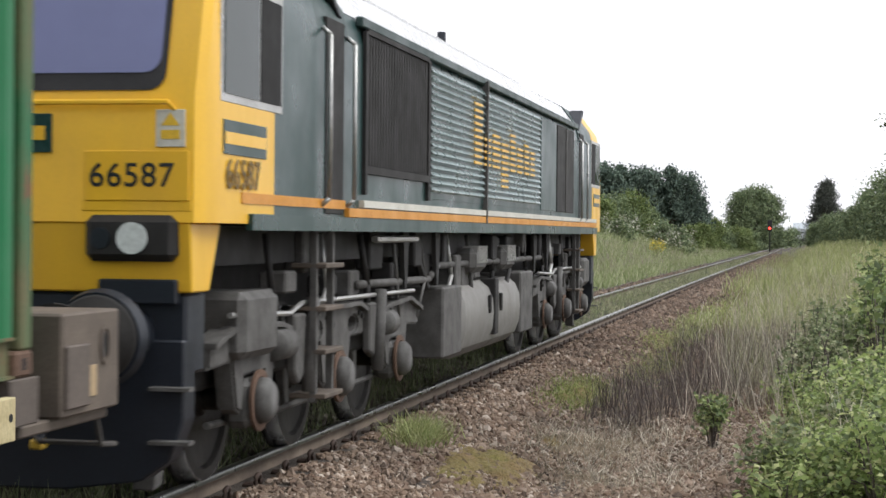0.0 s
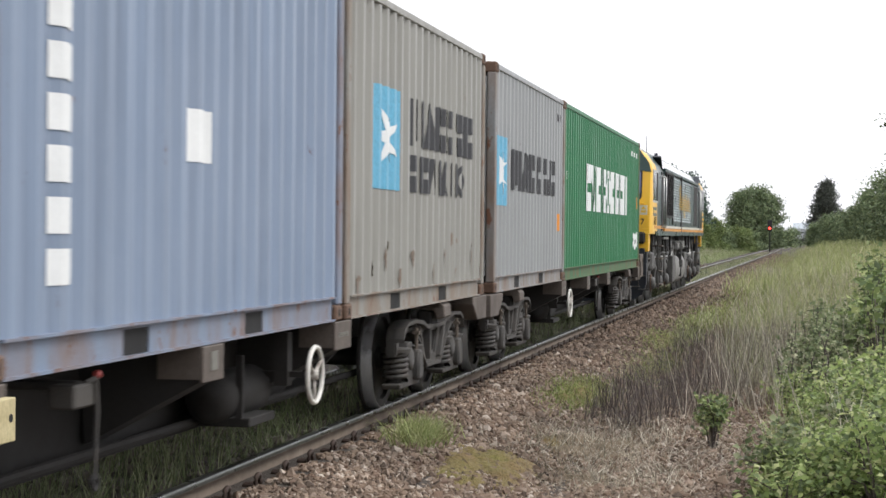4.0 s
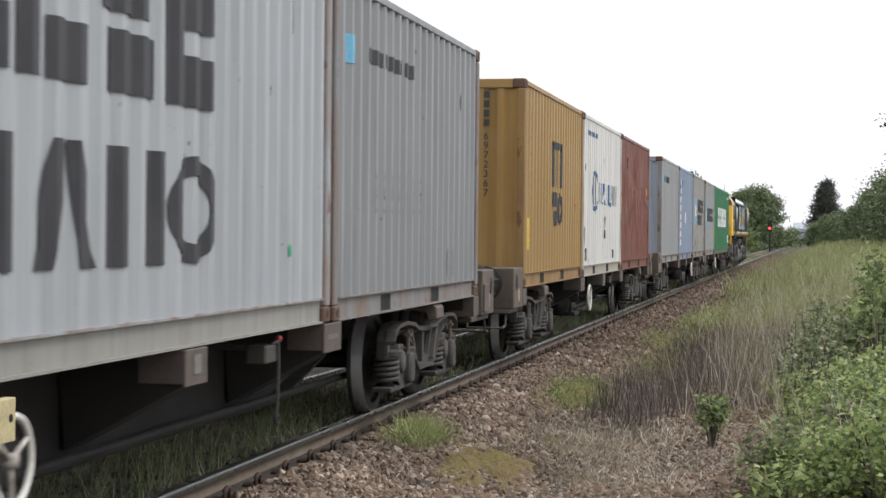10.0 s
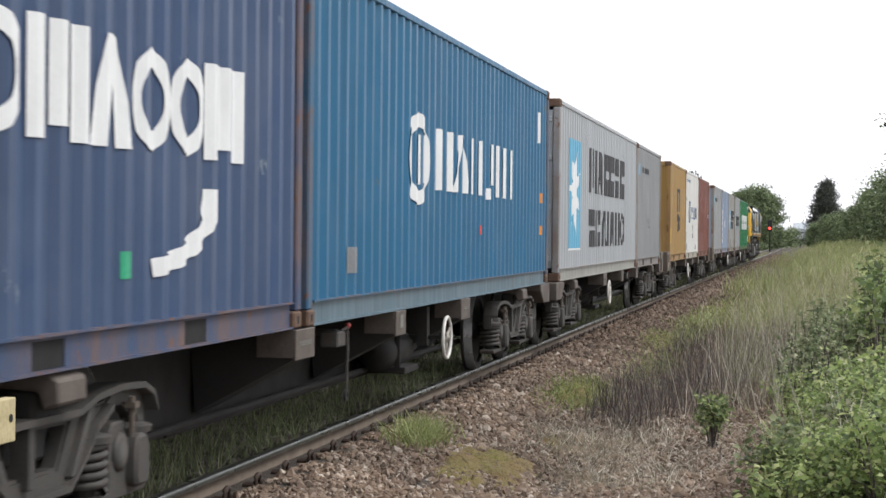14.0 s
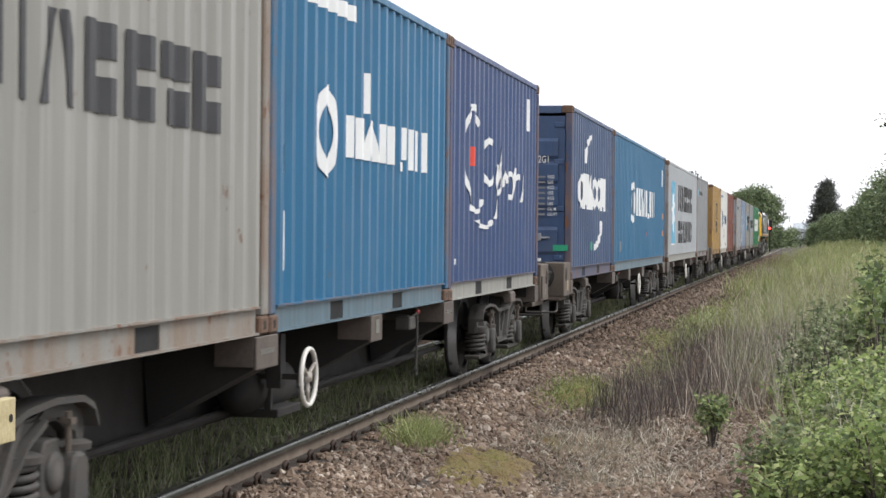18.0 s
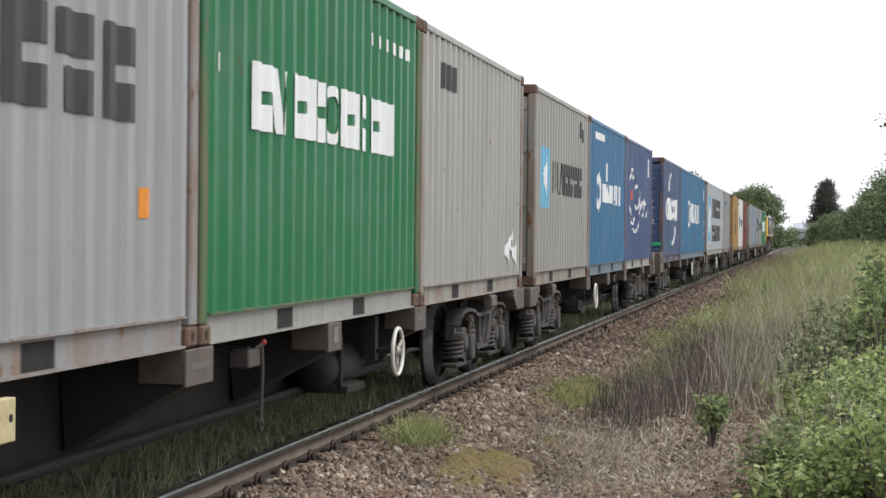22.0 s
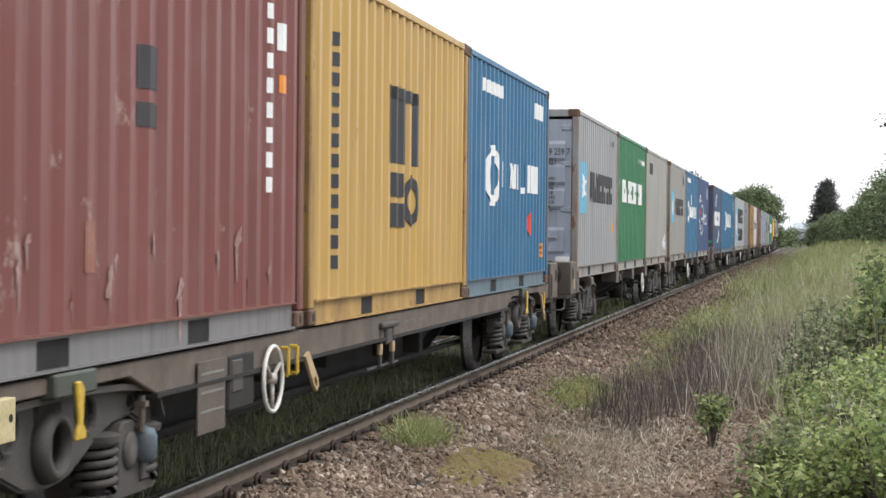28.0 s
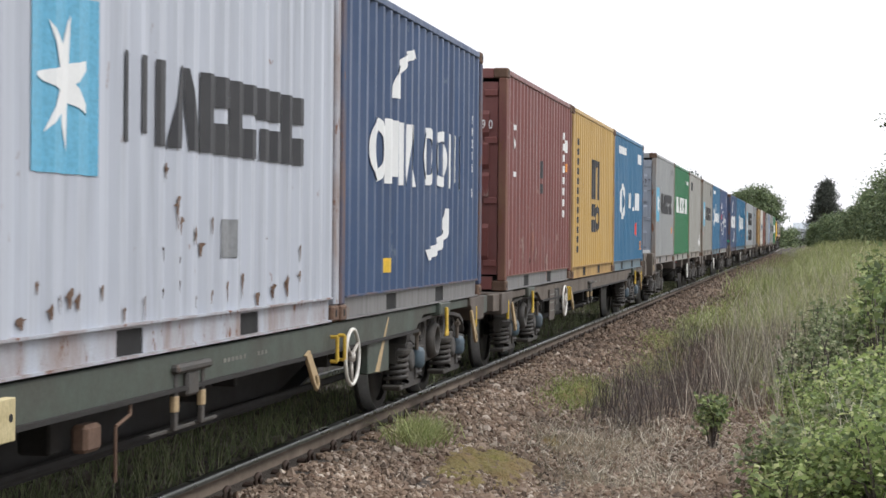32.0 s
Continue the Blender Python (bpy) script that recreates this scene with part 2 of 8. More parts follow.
def tube(bm, a, b, r, sides=10, r2=None):
    """A rod from a to b."""
    a, b = Vector(a), Vector(b)
    m = Matrix.Translation((a + b) / 2) @ (b - a).to_track_quat("Z", "Y").to_matrix().to_4x4()
    bmesh.ops.create_cone(bm, cap_ends=True, segments=sides, radius1=r, radius2=r if r2 is None else r2, depth=(b - a).length, matrix=m)
    return bm


def tubes(points, r, sides=8):
    bm = bmesh.new()
    for a, b in zip(points[:-1], points[1:]):
        tube(bm, a, b, r, sides)
    return bm


def prism(outline, x0, x1, bevel=0.0):
    """A side-view outline of (y, z) points, extruded across from x0 to x1."""
    bm = bmesh.new()
    f = bm.faces.new([bm.verts.new((x0, y, z)) for y, z in outline])
    r = bmesh.ops.extrude_face_region(bm, geom=[f])
    bmesh.ops.translate(bm, vec=(x1 - x0, 0, 0), verts=[v for v in r["geom"] if isinstance(v, bmesh.types.BMVert)])
    bmesh.ops.recalc_face_normals(bm, faces=bm.faces)
    if bevel:
        bmesh.ops.bevel(bm, geom=list(bm.edges), offset=bevel, segments=1, affect="EDGES", clamp_overlap=True)
    return bm


def plate(outline, holes, x0, x1, bevel=0.0):
    """A side-view outline of (y, z) points with holes through it, extruded from x0 to x1."""
    bm = bmesh.new()
    edges = []
    for loop in (outline, *holes):
        vs = [bm.verts.new((x0, y, z)) for y, z in loop]
        edges += [bm.edges.new((a, b)) for a, b in zip(vs, vs[1:] + vs[:1])]
    bmesh.ops.triangle_fill(bm, edges=edges, use_beauty=True, use_dissolve=False)
    r = bmesh.ops.extrude_face_region(bm, geom=list(bm.faces))
    bmesh.ops.translate(bm, vec=(x1 - x0, 0, 0), verts=[v for v in r["geom"] if isinstance(v, bmesh.types.BMVert)])
    bmesh.ops.recalc_face_normals(bm, faces=bm.faces)
    if bevel:
        rim = [e for e in bm.edges if len(e.link_faces) == 2 and e.calc_face_angle(0.0) > 0.9 and abs(e.verts[0].co.x - e.verts[1].co.x) < 1e-6]
        bmesh.ops.bevel(bm, geom=rim, offset=bevel, segments=2, affect="EDGES", clamp_overlap=True)
    return bm


def oval(y, z, ry, rz, n=16, turn=0.0):
    """Points of an oval in side view."""
    out = []
    for i in range(n):
        a = 2 * math.pi * i / n
        p, q = ry * math.cos(a), rz * math.sin(a)
        out.append((y + p * math.cos(turn) - q * math.sin(turn), z + p * math.sin(turn) + q * math.cos(turn)))
    return out


def cross_plate(outline, y0, y1, bevel=0.0):
    """An end-view outline of (x, z) points, extruded along the train from y0 to y1."""
    bm = prism([(x, z) for x, z in outline], y0, y1, bevel)
    for v in bm.verts:
        v.co.x, v.co.y = v.co.y, v.co.x
    bmesh.ops.recalc_face_normals(bm, faces=bm.faces)
    return bm


def ribbon(line, drop, x0, x1):
    """A flange that follows a line of (y, z) points, as thick as drop."""
    return prism(list(line) + [(y, z - drop) for y, z in reversed(line)], *sorted((x0, x1)))


def lathe(profile, axis="x", sides=28):
    """A ring or disc turned about the x axis from (x, radius) points, closed."""
    bm = bmesh.new()
    rings = []
    for i in range(sides):
        a = 2 * math.pi * i / sides
        rings.append([bm.verts.new((x, r * math.cos(a), r * math.sin(a))) for x, r in profile])
    n = len(profile)
    for i in range(sides):
        p, q = rings[i], rings[(i + 1) % sides]
        for j in range(n):
            bm.faces.new((p[j], p[(j + 1) % n], q[(j + 1) % n], q[j]))
    bmesh.ops.recalc_face_normals(bm, faces=bm.faces)
    return bm


def moved(bm, x=0.0, y=0.0, z=0.0):
    bmesh.ops.translate(bm, vec=(x, y, z), verts=bm.verts)
    return bm


# ---- the ground ----
def lerp(x, pts):
    """Piecewise straight profile."""
    if x <= pts[0][0]:
        return pts[0][1]
    for (a, p), (b, q) in zip(pts[:-1], pts[1:]):
        if x <= b:
            return p + (q - p) * (x - a) / (b - a)
    return pts[-1][1]


SECTION = [(-60, 2.6), (-14, 2.2), (-9.0, 1.7), (-5.6, 0.35), (-4.4, -0.25), (-3.2, -0.38), (-2.5, -0.34), (-1.7, -0.19), (-1.3, -0.145), (1.25, -0.145), (1.6, -0.20), (2.7, -0.46), (3.4, -0.46), (5.0, -0.22), (8.0, 0.15), (14, 0.30), (60, 0.30)]


def ground_z(s, lat):
    """Height of the ground over the datum at a place along the line and beside it."""
    z = lerp(lat, SECTION)
    far = min(max((s - 60) / 200, 0), 1)
    if lat < -3.2:
        z = -0.38 + (z + 0.38) * (1.0 - 0.35 * far)
    if lat > 3.4:
        z += 0.85 * min(max((s - 28) / 90, 0), 1) * min((lat - 3.4) / 2.0, 1)
    if abs(lat) > 1.8:
        z += 0.05 * noise.noise((lat * 0.7, s * 0.5, 0.0)) + 0.03 * noise.noise((lat * 2.1, s * 2.0, 5.0))
    return z + GRADE * min(s, 400)


def ground_point(s, lat, lift=0.0):
    x, y, _ = on_track(s, lat)
    return (x, y, ground_z(s, lat) + lift)


SOIL = surface("earth_and_dead_litter", (0.115, 0.088, 0.058), 0.95, 0.0, (0.075, 0.085, 0.032), 0.9, 0.9, 22.0, 0.6, bump_dist=0.03)
BALLAST_BED = surface("ballast_bed", (0.060, 0.047, 0.036), 0.95, 0.0, (0.038, 0.030, 0.024), 0.8, 2.0, 26.0, 1.0, bump_dist=0.05)
TURF = surface("field_turf", (0.075, 0.088, 0.028), 0.95, 0.0, (0.14, 0.13, 0.06), 0.8, 0.25, 12.0, 0.8, bump_dist=0.05)
RAIL_SIDE = surface("rusty_rail_web", (0.150, 0.115, 0.085), 0.9, 0.0, (0.085, 0.066, 0.050), 0.7, 4.0)
RAIL_TOP = surface("worn_rail_head", (0.145, 0.150, 0.140), 0.30, 0.9, amount=0.4, bump=0.03)
CONCRETE = surface("dusty_concrete_sleeper", (0.23, 0.16, 0.11), 0.9, 0.0, (0.14, 0.09, 0.06), 0.7, 3.0, 50.0, 0.3)
CLIP = surface("rusty_rail_clip", (0.045, 0.026, 0.018), 0.75, 0.2, amount=0.6)
STONE = island("ballast_stone", [(0.0, (0.06, 0.042, 0.030)), (0.25, (0.155, 0.108, 0.076)), (0.5, (0.235, 0.174, 0.125)), (0.65, (0.125, 0.078, 0.052)), (0.88, (0.29, 0.228, 0.176)), (1.0, (0.40, 0.345, 0.285))], 0.9, 0.0, 0.4)
FAR_STONE = island("rust_browned_ballast_stone", [(0.0, (0.05, 0.036, 0.026)), (0.4, (0.115, 0.078, 0.054)), (0.8, (0.165, 0.116, 0.082)), (1.0, (0.24, 0.185, 0.14))], 0.9, 0.0, 0.4)


# oily stones, darkened further to carry the shadow beneath the train
OILY_SHADED_STONE = island("oily_shaded_ballast_stone", [(0.0, (0.04, 0.034, 0.028)), (0.5, (0.10, 0.085, 0.068)), (1.0, (0.17, 0.145, 0.12))], 0.8, 0.0, 0.4)


def strip(name, s_stops, lat_stops, material, label, lift=0.0):
    rows, cols = len(s_stops), len(lat_stops)
    verts = np.array([ground_point(s, l, lift) for s in s_stops for l in lat_stops])
    i = np.arange(rows - 1)[:, None] * cols + np.arange(cols - 1)[None, :]
    faces = np.stack([i, i + 1, i + cols + 1, i + cols], -1).reshape(-1, 4)
    me = np_mesh(name, verts, faces)
    me.shade_smooth()
    ob = link_mesh(name, me, material)
    return tagged(ob, label, kind="structure")


S_STOPS = [-60, -30, -10] + [i * 1.0 for i in range(0, 60)] + [60 + i * 6 for i in range(40)] + [300, 340, 400, 500, 700, 1000, 1600, 2600]
strip("ground", S_STOPS, [-900, -300, -120, -60, -30, -20, -14, -11, -9, -7.5, -6.5, -5.6, -5, -4.4, -3.8, -3.2, -2.8, -2.5, 2.6, 2.8, 3.1, 3.4, 3.8, 4.2, 4.6, 5, 5.6, 6.4, 7.2, 8, 10, 14, 20, 30, 60, 120, 300, 900], SOIL, "earth and dead grass litter beside the line")
strip("track_bed", S_STOPS, [-3.1, -2.8, -2.5, -2.1, -1.7, -1.3, -0.9, -0.5, 0, 0.5, 0.9, 1.3, 1.6, 1.9, 2.2, 2.5, 2.8, 3.1], BALLAST_BED, "brown stone ballast bed of the railway", 0.012)


def rail(lat):
    """A flat-bottomed rail along the line, its head a part of its own."""
    stops = [-60, -20] + [i * 2.0 for i in range(0, 100)] + [200, 260, 330, 420, 600]
    web = [(-0.036, -0.040), (-0.036, -0.045), (-0.010, -0.055), (-0.010, -0.135), (-0.070, -0.150), (-0.070, -0.162), (0.070, -0.162), (0.070, -0.150), (0.010, -0.135), (0.010, -0.055), (0.036, -0.045), (0.036, -0.040)]
    head = [(-0.036, -0.040), (-0.036, -0.012), (-0.028, 0.0), (0.028, 0.0), (0.036, -0.012), (0.036, -0.040)]
    root = None
    for name, prof, mat in (("rail", web, RAIL_SIDE), ("rail_head", head, RAIL_TOP)):
        n = len(prof)
        verts = np.array([on_track(s, lat + x, z) for s in stops for x, z in prof])
        i = np.arange(len(stops) - 1)[:, None] * n + np.arange(n - 1)[None, :]
        faces = np.stack([i, i + 1, i + n + 1, i + n], -1).reshape(-1, 4)[:, ::-1]
        me = np_mesh(name, verts, faces)
        ob = link_mesh(name, me, mat, root)
        root = root or tagged(ob, "rusty steel rail with a worn bright head", kind="structure")
    return root


rail(0.7525)
rail(-0.7525)

# ---- sleepers with their clips ----
SLEEPER_STEP = 0.685


def sleepers():
    bm = boxes((-1.25, 1.25, -0.13, 0.13, -0.32, -0.155), bevel=0.02)
    first = link_mesh("sleeper", from_bm("sleeper", bm), CONCRETE)
    first.matrix_basis = track_pose(7.2)
    tagged(first, "dusty concrete sleeper half buried in ballast", "sleeper", "sleepers under the track")
    clip = bmesh.new()
    path = [Vector((-0.07, 0.05, 0.0)), Vector((-0.02, 0.05, 0.0))] + [Vector((0.01 * k / 7, 0.055 * math.cos(math.pi * k / 7), 0.058 * math.sin(math.pi * k / 7))) for k in range(8)] + [Vector((-0.05, -0.05, 0.01))]
    rings = []
    for k, c in enumerate(path):
        d = (path[min(k + 1, len(path) - 1)] - path[max(k - 1, 0)]).normalized()
        u = d.orthogonal().normalized()
        w = d.cross(u)
        rings.append([clip.verts.new(c + 0.013 * (u * math.cos(j * 1.0472) + w * math.sin(j * 1.0472))) for j in range(6)])
    for p, q in zip(rings[:-1], rings[1:]):
        for j in range(6):
            clip.faces.new((p[j], p[(j + 1) % 6], q[(j + 1) % 6], q[j]))
    bmesh.ops.scale(clip, vec=(1.5, 1.5, 1.4), verts=clip.verts)
    clip_me = from_bm("rail_clip", clip, True)
    clip_me.materials.append(CLIP)
    pad = from_bm("rail_pad", boxes((-0.10, 0.10, -0.09, 0.09, -0.156, -0.148)))
    pad.materials.append(RAIL_SIDE)
    for lat in (-0.935, 0.935):
        o = new("rail_clip", clip_me)
        o.parent, o.location = first, (lat, 0, -0.135)
        o = new("rail_pad", pad)
        o.parent, o.location = first, (lat * 0.805, 0, 0)
    for i in range(1, 210):
        copy_thing(first, track_pose(7.2 + i * SLEEPER_STEP))


sleepers()


# ---- ballast stones, grass and weeds ----
def stones(name, count, s0, s1, lats, size, material, label, seed, density=1.0):
    """Loose angular stones strewn over the ground, one mesh."""
    rng = np.random.default_rng(seed)
    ico = [(0, 0, 1), (0.9, 0, 0.35), (0.28, 0.85, 0.4), (-0.72, 0.53, 0.4), (-0.72, -0.53, 0.4), (0.28, -0.85, 0.4), (0.72, 0.53, -0.45), (-0.28, 0.85, -0.45), (-0.9, 0, -0.45), (-0.28, -0.85, -0.45), (0.72, -0.53, -0.45)]
    tri = [(0, 1, 2), (0, 2, 3), (0, 3, 4), (0, 4, 5), (0, 5, 1), (1, 6, 2), (2, 7, 3), (3, 8, 4), (4, 9, 5), (5, 10, 1), (2, 6, 7), (3, 7, 8), (4, 8, 9), (5, 9, 10), (1, 10, 6)]
    v0, f0 = np.array(ico), np.array(tri)
    u = rng.random(count)
    s = s0 * (s1 / s0) ** u
    lat = rng.uniform(lats[0], lats[1], count)
    phase = np.abs((s - 7.2 + SLEEPER_STEP / 2) % SLEEPER_STEP - SLEEPER_STEP / 2)
    keep = (np.abs(np.abs(lat) - 0.7525) > 0.10) & ((np.abs(lat) > 1.17) | (phase > 0.13))
    s, lat = s[keep], lat[keep]
    n = len(s)
    base = np.array([ground_point(a, b, 0.018) for a, b in zip(s, lat)])
    scale = size * np.exp(rng.normal(-0.08, 0.38, (n, 1, 1))) * rng.uniform(0.6, 1.2, (n, 1, 3))
    v = v0[None] * rng.uniform(0.68, 1.32, (n, len(v0), 1)) * scale
    a, b = rng.uniform(0, 6.28, n), rng.uniform(-0.7, 0.7, n)
    ca, sa, cb, sb = np.cos(a)[:, None], np.sin(a)[:, None], np.cos(b)[:, None], np.sin(b)[:, None]
    x, y, z = v[..., 0], v[..., 1] * cb - v[..., 2] * sb, v[..., 1] * sb + v[..., 2] * cb
    v = np.stack([x * ca - y * sa, x * sa + y * ca, z], -1) + base[:, None, :]
    f = f0[None] + (np.arange(n) * len(v0))[:, None, None]
    ob = link_mesh(name, np_mesh(name, v.reshape(-1, 3), f.reshape(-1, 3)), material)
    ob.data.shade_flat()
    return tagged(ob, label, "ballast", kind="stuff")


stones("ballast_stones", 78000, 8.5, 30.0, (0.95, 4.6), 0.0205, STONE, "loose brown and grey angular ballast stones", 3)
stones("ballast_stones", 30000, 26.0, 70.0, (0.95, 3.6), 0.030, FAR_STONE, "rust-browned ballast stones on the shoulder", 7)
stones("ballast_stones", 15000, 55.0, 190.0, (0.95, 3.1), 0.048, FAR_STONE, "brown ballast stones on the near shoulder", 6)
stones("ballast_stones", 7000, 8.0, 50.0, (-0.65, 0.65), 0.030, OILY_SHADED_STONE, "oily brown ballast stones between the rails, darkened for the train's shadow", 4)
stones("ballast_stones", 4000, 25.0, 110.0, (-1.7, -0.9), 0.042, FAR_STONE, "brown ballast stones on the far shoulder", 5)


def blades(name, roots, height, width, bend, material, label, seed, segments=3, lean=(0.0, 0.0), category="grass", upright=0.25):
    """A mass of grass blades, each a narrow bent ribbon, one mesh. roots: n x 3."""
    rng = np.random.default_rng(seed)
    n = len(roots)
    h = height * rng.uniform(0.45, 1.25, n)
    w = width * rng.uniform(0.6, 1.3, n)
    a = rng.uniform(0, 6.28, n)
    tilt = rng.normal(0, upright, (n, 2)) + np.array(lean)
    curve = bend * rng.uniform(0.2, 1.6, n)
    ca, sa = np.cos(a), np.sin(a)
    verts = []
    for k in range(segments + 1):
        q = k / segments
        cx = roots[:, 0] + h * (tilt[:, 0] * q + curve * q * q * ca)
        cy = roots[:, 1] + h * (tilt[:, 1] * q + curve * q * q * sa)
        cz = roots[:, 2] + h * (q - 0.35 * curve * q * q)
        ww = w * (1 - q) ** 0.7 if k < segments else w * 0.06
        verts.append(np.stack([cx - sa * ww, cy + ca * ww, cz], -1))
        verts.append(np.stack([cx + sa * ww, cy - ca * ww, cz], -1))
    v = np.stack(verts, 1)
    m = v.shape[1]
    f = np.array([(2 * k, 2 * k + 1, 2 * k + 3, 2 * k + 2) for k in range(segments)])
    faces = f[None] + (np.arange(n) * m)[:, None, None]
    ob = link_mesh(name, np_mesh(name, v.reshape(-1, 3), faces.reshape(-1, 4)), material)
    return tagged(ob, label, category, kind="stuff")


def strewn(rng, count, s0, s1, lat0, lat1, power=1.0):
    """Ground points spread evenly in depth as seen from the line's side."""
    s = s0 * (s1 / s0) ** rng.random(count)
    lo = np.array([lat0(a) for a in s]) if callable(lat0) else np.full(count, lat0)
    hi = np.array([lat1(a) for a in s]) if callable(lat1) else np.full(count, lat1)
    lat = lo + (hi - lo) * rng.random(count) ** power
    return np.array([ground_point(a, b) for a, b in zip(s, lat)])


def patch(rng, count, s, lat, rs, rl):
    """Ground points in one clump."""
    return np.array([ground_point(s + rs * rng.normal(), lat + rl * rng.normal()) for _ in range(count)])


DRY = island("dry_grass_straw", [(0.0, (0.15, 0.13, 0.10)), (0.3, (0.30, 0.26, 0.20)), (0.55, (0.20, 0.185, 0.13)), (0.82, (0.42, 0.38, 0.30)), (0.93, (0.62, 0.57, 0.47)), (1.0, (0.14, 0.12, 0.10))], 0.85, 0.25)
PALE_STALK = island("bleached_stalk", [(0.0, (0.42, 0.37, 0.29)), (0.5, (0.60, 0.55, 0.45)), (1.0, (0.70, 0.65, 0.55))], 0.8, 0.2)
BANK_GRASS = island("bank_grass_blade", [(0.0, (0.13, 0.18, 0.065)), (0.4, (0.24, 0.30, 0.12)), (0.7, (0.33, 0.37, 0.19)), (1.0, (0.42, 0.42, 0.26))], 0.75, 0.35)
TRACK_GRASS = island("dusty_track_grass", [(0.0, (0.08, 0.105, 0.05)), (0.5, (0.17, 0.21, 0.095)), (1.0, (0.33, 0.34, 0.20))], 0.8, 0.3)
WEED = island("bright_low_weed", [(0.0, (0.14, 0.19, 0.05)), (0.5, (0.25, 0.31, 0.09)), (0.8, (0.38, 0.40, 0.16)), (1.0, (0.20, 0.17, 0.09))], 0.75, 0.35)
GREENING = island("green_grass", [(0.0, (0.17, 0.22, 0.07)), (0.35, (0.29, 0.33, 0.12)), (0.6, (0.39, 0.40, 0.19)), (0.85, (0.23, 0.27, 0.105)), (1.0, (0.55, 0.51, 0.32))], 0.75, 0.35)
MIXED = island("meadow_grass", [(0.0, (0.18, 0.21, 0.09)), (0.25, (0.30, 0.315, 0.16)), (0.5, (0.47, 0.43, 0.29)), (0.75, (0.24, 0.265, 0.13)), (1.0, (0.58, 0.53, 0.39))], 0.8, 0.3)
TWIG = island("dead_stems", [(0.0, (0.055, 0.047, 0.045)), (0.4, (0.12, 0.10, 0.09)), (0.7, (0.085, 0.07, 0.066)), (0.92, (0.17, 0.145, 0.12)), (1.0, (0.34, 0.30, 0.25))], 0.9)
LEAF = island("bramble_leaf", [(0.0, (0.10, 0.14, 0.055)), (0.25, (0.21, 0.28, 0.10)), (0.5, (0.30, 0.40, 0.13)), (0.75, (0.43, 0.51, 0.19)), (0.92, (0.54, 0.57, 0.27)), (1.0, (0.13, 0.16, 0.09))], 0.6, 0.45)
HEDGE_LEAF = island("hedge_leaf", [(0.0, (0.07, 0.10, 0.04)), (0.35, (0.15, 0.21, 0.075)), (0.7, (0.26, 0.33, 0.12)), (1.0, (0.42, 0.46, 0.20))], 0.65, 0.35)
NETTLE = island("pale_nettle_leaf", [(0.0, (0.09, 0.12, 0.06)), (0.4, (0.20, 0.25, 0.12)), (0.75, (0.32, 0.36, 0.19)), (1.0, (0.48, 0.47, 0.32))], 0.7, 0.4)


MOSS = island("olive_moss", [(0.0, (0.14, 0.095, 0.035)), (0.5, (0.23, 0.175, 0.045)), (1.0, (0.18, 0.18, 0.045))], 0.95)
MOSS_MAT = surface("moss_cushion", (0.165, 0.110, 0.045), 0.97, 0.0, (0.145, 0.140, 0.034), 0.9, 3.0, 45.0, 0.9, bump_dist=0.03, speck=0.4)
STRAW_MAT = surface("rotting_straw_mat", (0.20, 0.15, 0.10), 0.97, 0.0, (0.11, 0.085, 0.05), 0.9, 5.0, 50.0, 0.9, bump_dist=0.03, speck=0.4)
STRAW = island("matted_straw", [(0.0, (0.24, 0.17, 0.10)), (0.5, (0.36, 0.28, 0.18)), (1.0, (0.48, 0.42, 0.31))], 0.9)


def verge_edge(s):
    """Where the long grass begins beside the ballast."""
    return lerp(s, [(8, 4.0), (14, 3.7), (19, 3.3), (24, 3.0), (32, 2.5), (60, 2.15), (120, 1.95), (400, 1.9)]) + 0.25 * noise.noise((s * 0.4, 2.0, 0.0))


R = np.random.default_rng(11)


def mat(name, s, lat, rs, rl, material, label, seed, lift=0.05):
    """A low uneven cushion of moss or rotting straw that thins out between the stones."""
    verts, n, m = [ground_point(s, lat, lift)], 64, 22
    for k in range(1, m + 1):
        for j in range(n):
            a, q = 2 * math.pi * j / n, k / m
            w = q * (1 + 0.55 * noise.noise((math.cos(a) * 1.6, math.sin(a) * 1.6, seed)) + 0.35 * noise.noise((math.cos(a) * 5, math.sin(a) * 5, seed)))
            p, l = s + rs * w * math.cos(a), lat + rl * w * math.sin(a)
            verts.append(ground_point(p, l, lift * (1 - q ** 3) - 0.02 * q + 0.05 * noise.noise((p * 5, l * 5, seed)) + 0.025 * noise.noise((p * 17, l * 17, seed))))
    bm = bmesh.new()
    vs = [bm.verts.new(v) for v in verts]
    for j in range(n):
        bm.faces.new((vs[0], vs[1 + j], vs[1 + (j + 1) % n]))
        for k in range(m - 1):
            a, b = 1 + k * n + j, 1 + k * n + (j + 1) % n
            bm.faces.new((vs[a], vs[a + n], vs[b + n], vs[b]))
    bmesh.ops.recalc_face_normals(bm, faces=bm.faces)
    return tagged(link_mesh(name, from_bm(name, bm, True), material), label, "ground cover", kind="stuff")


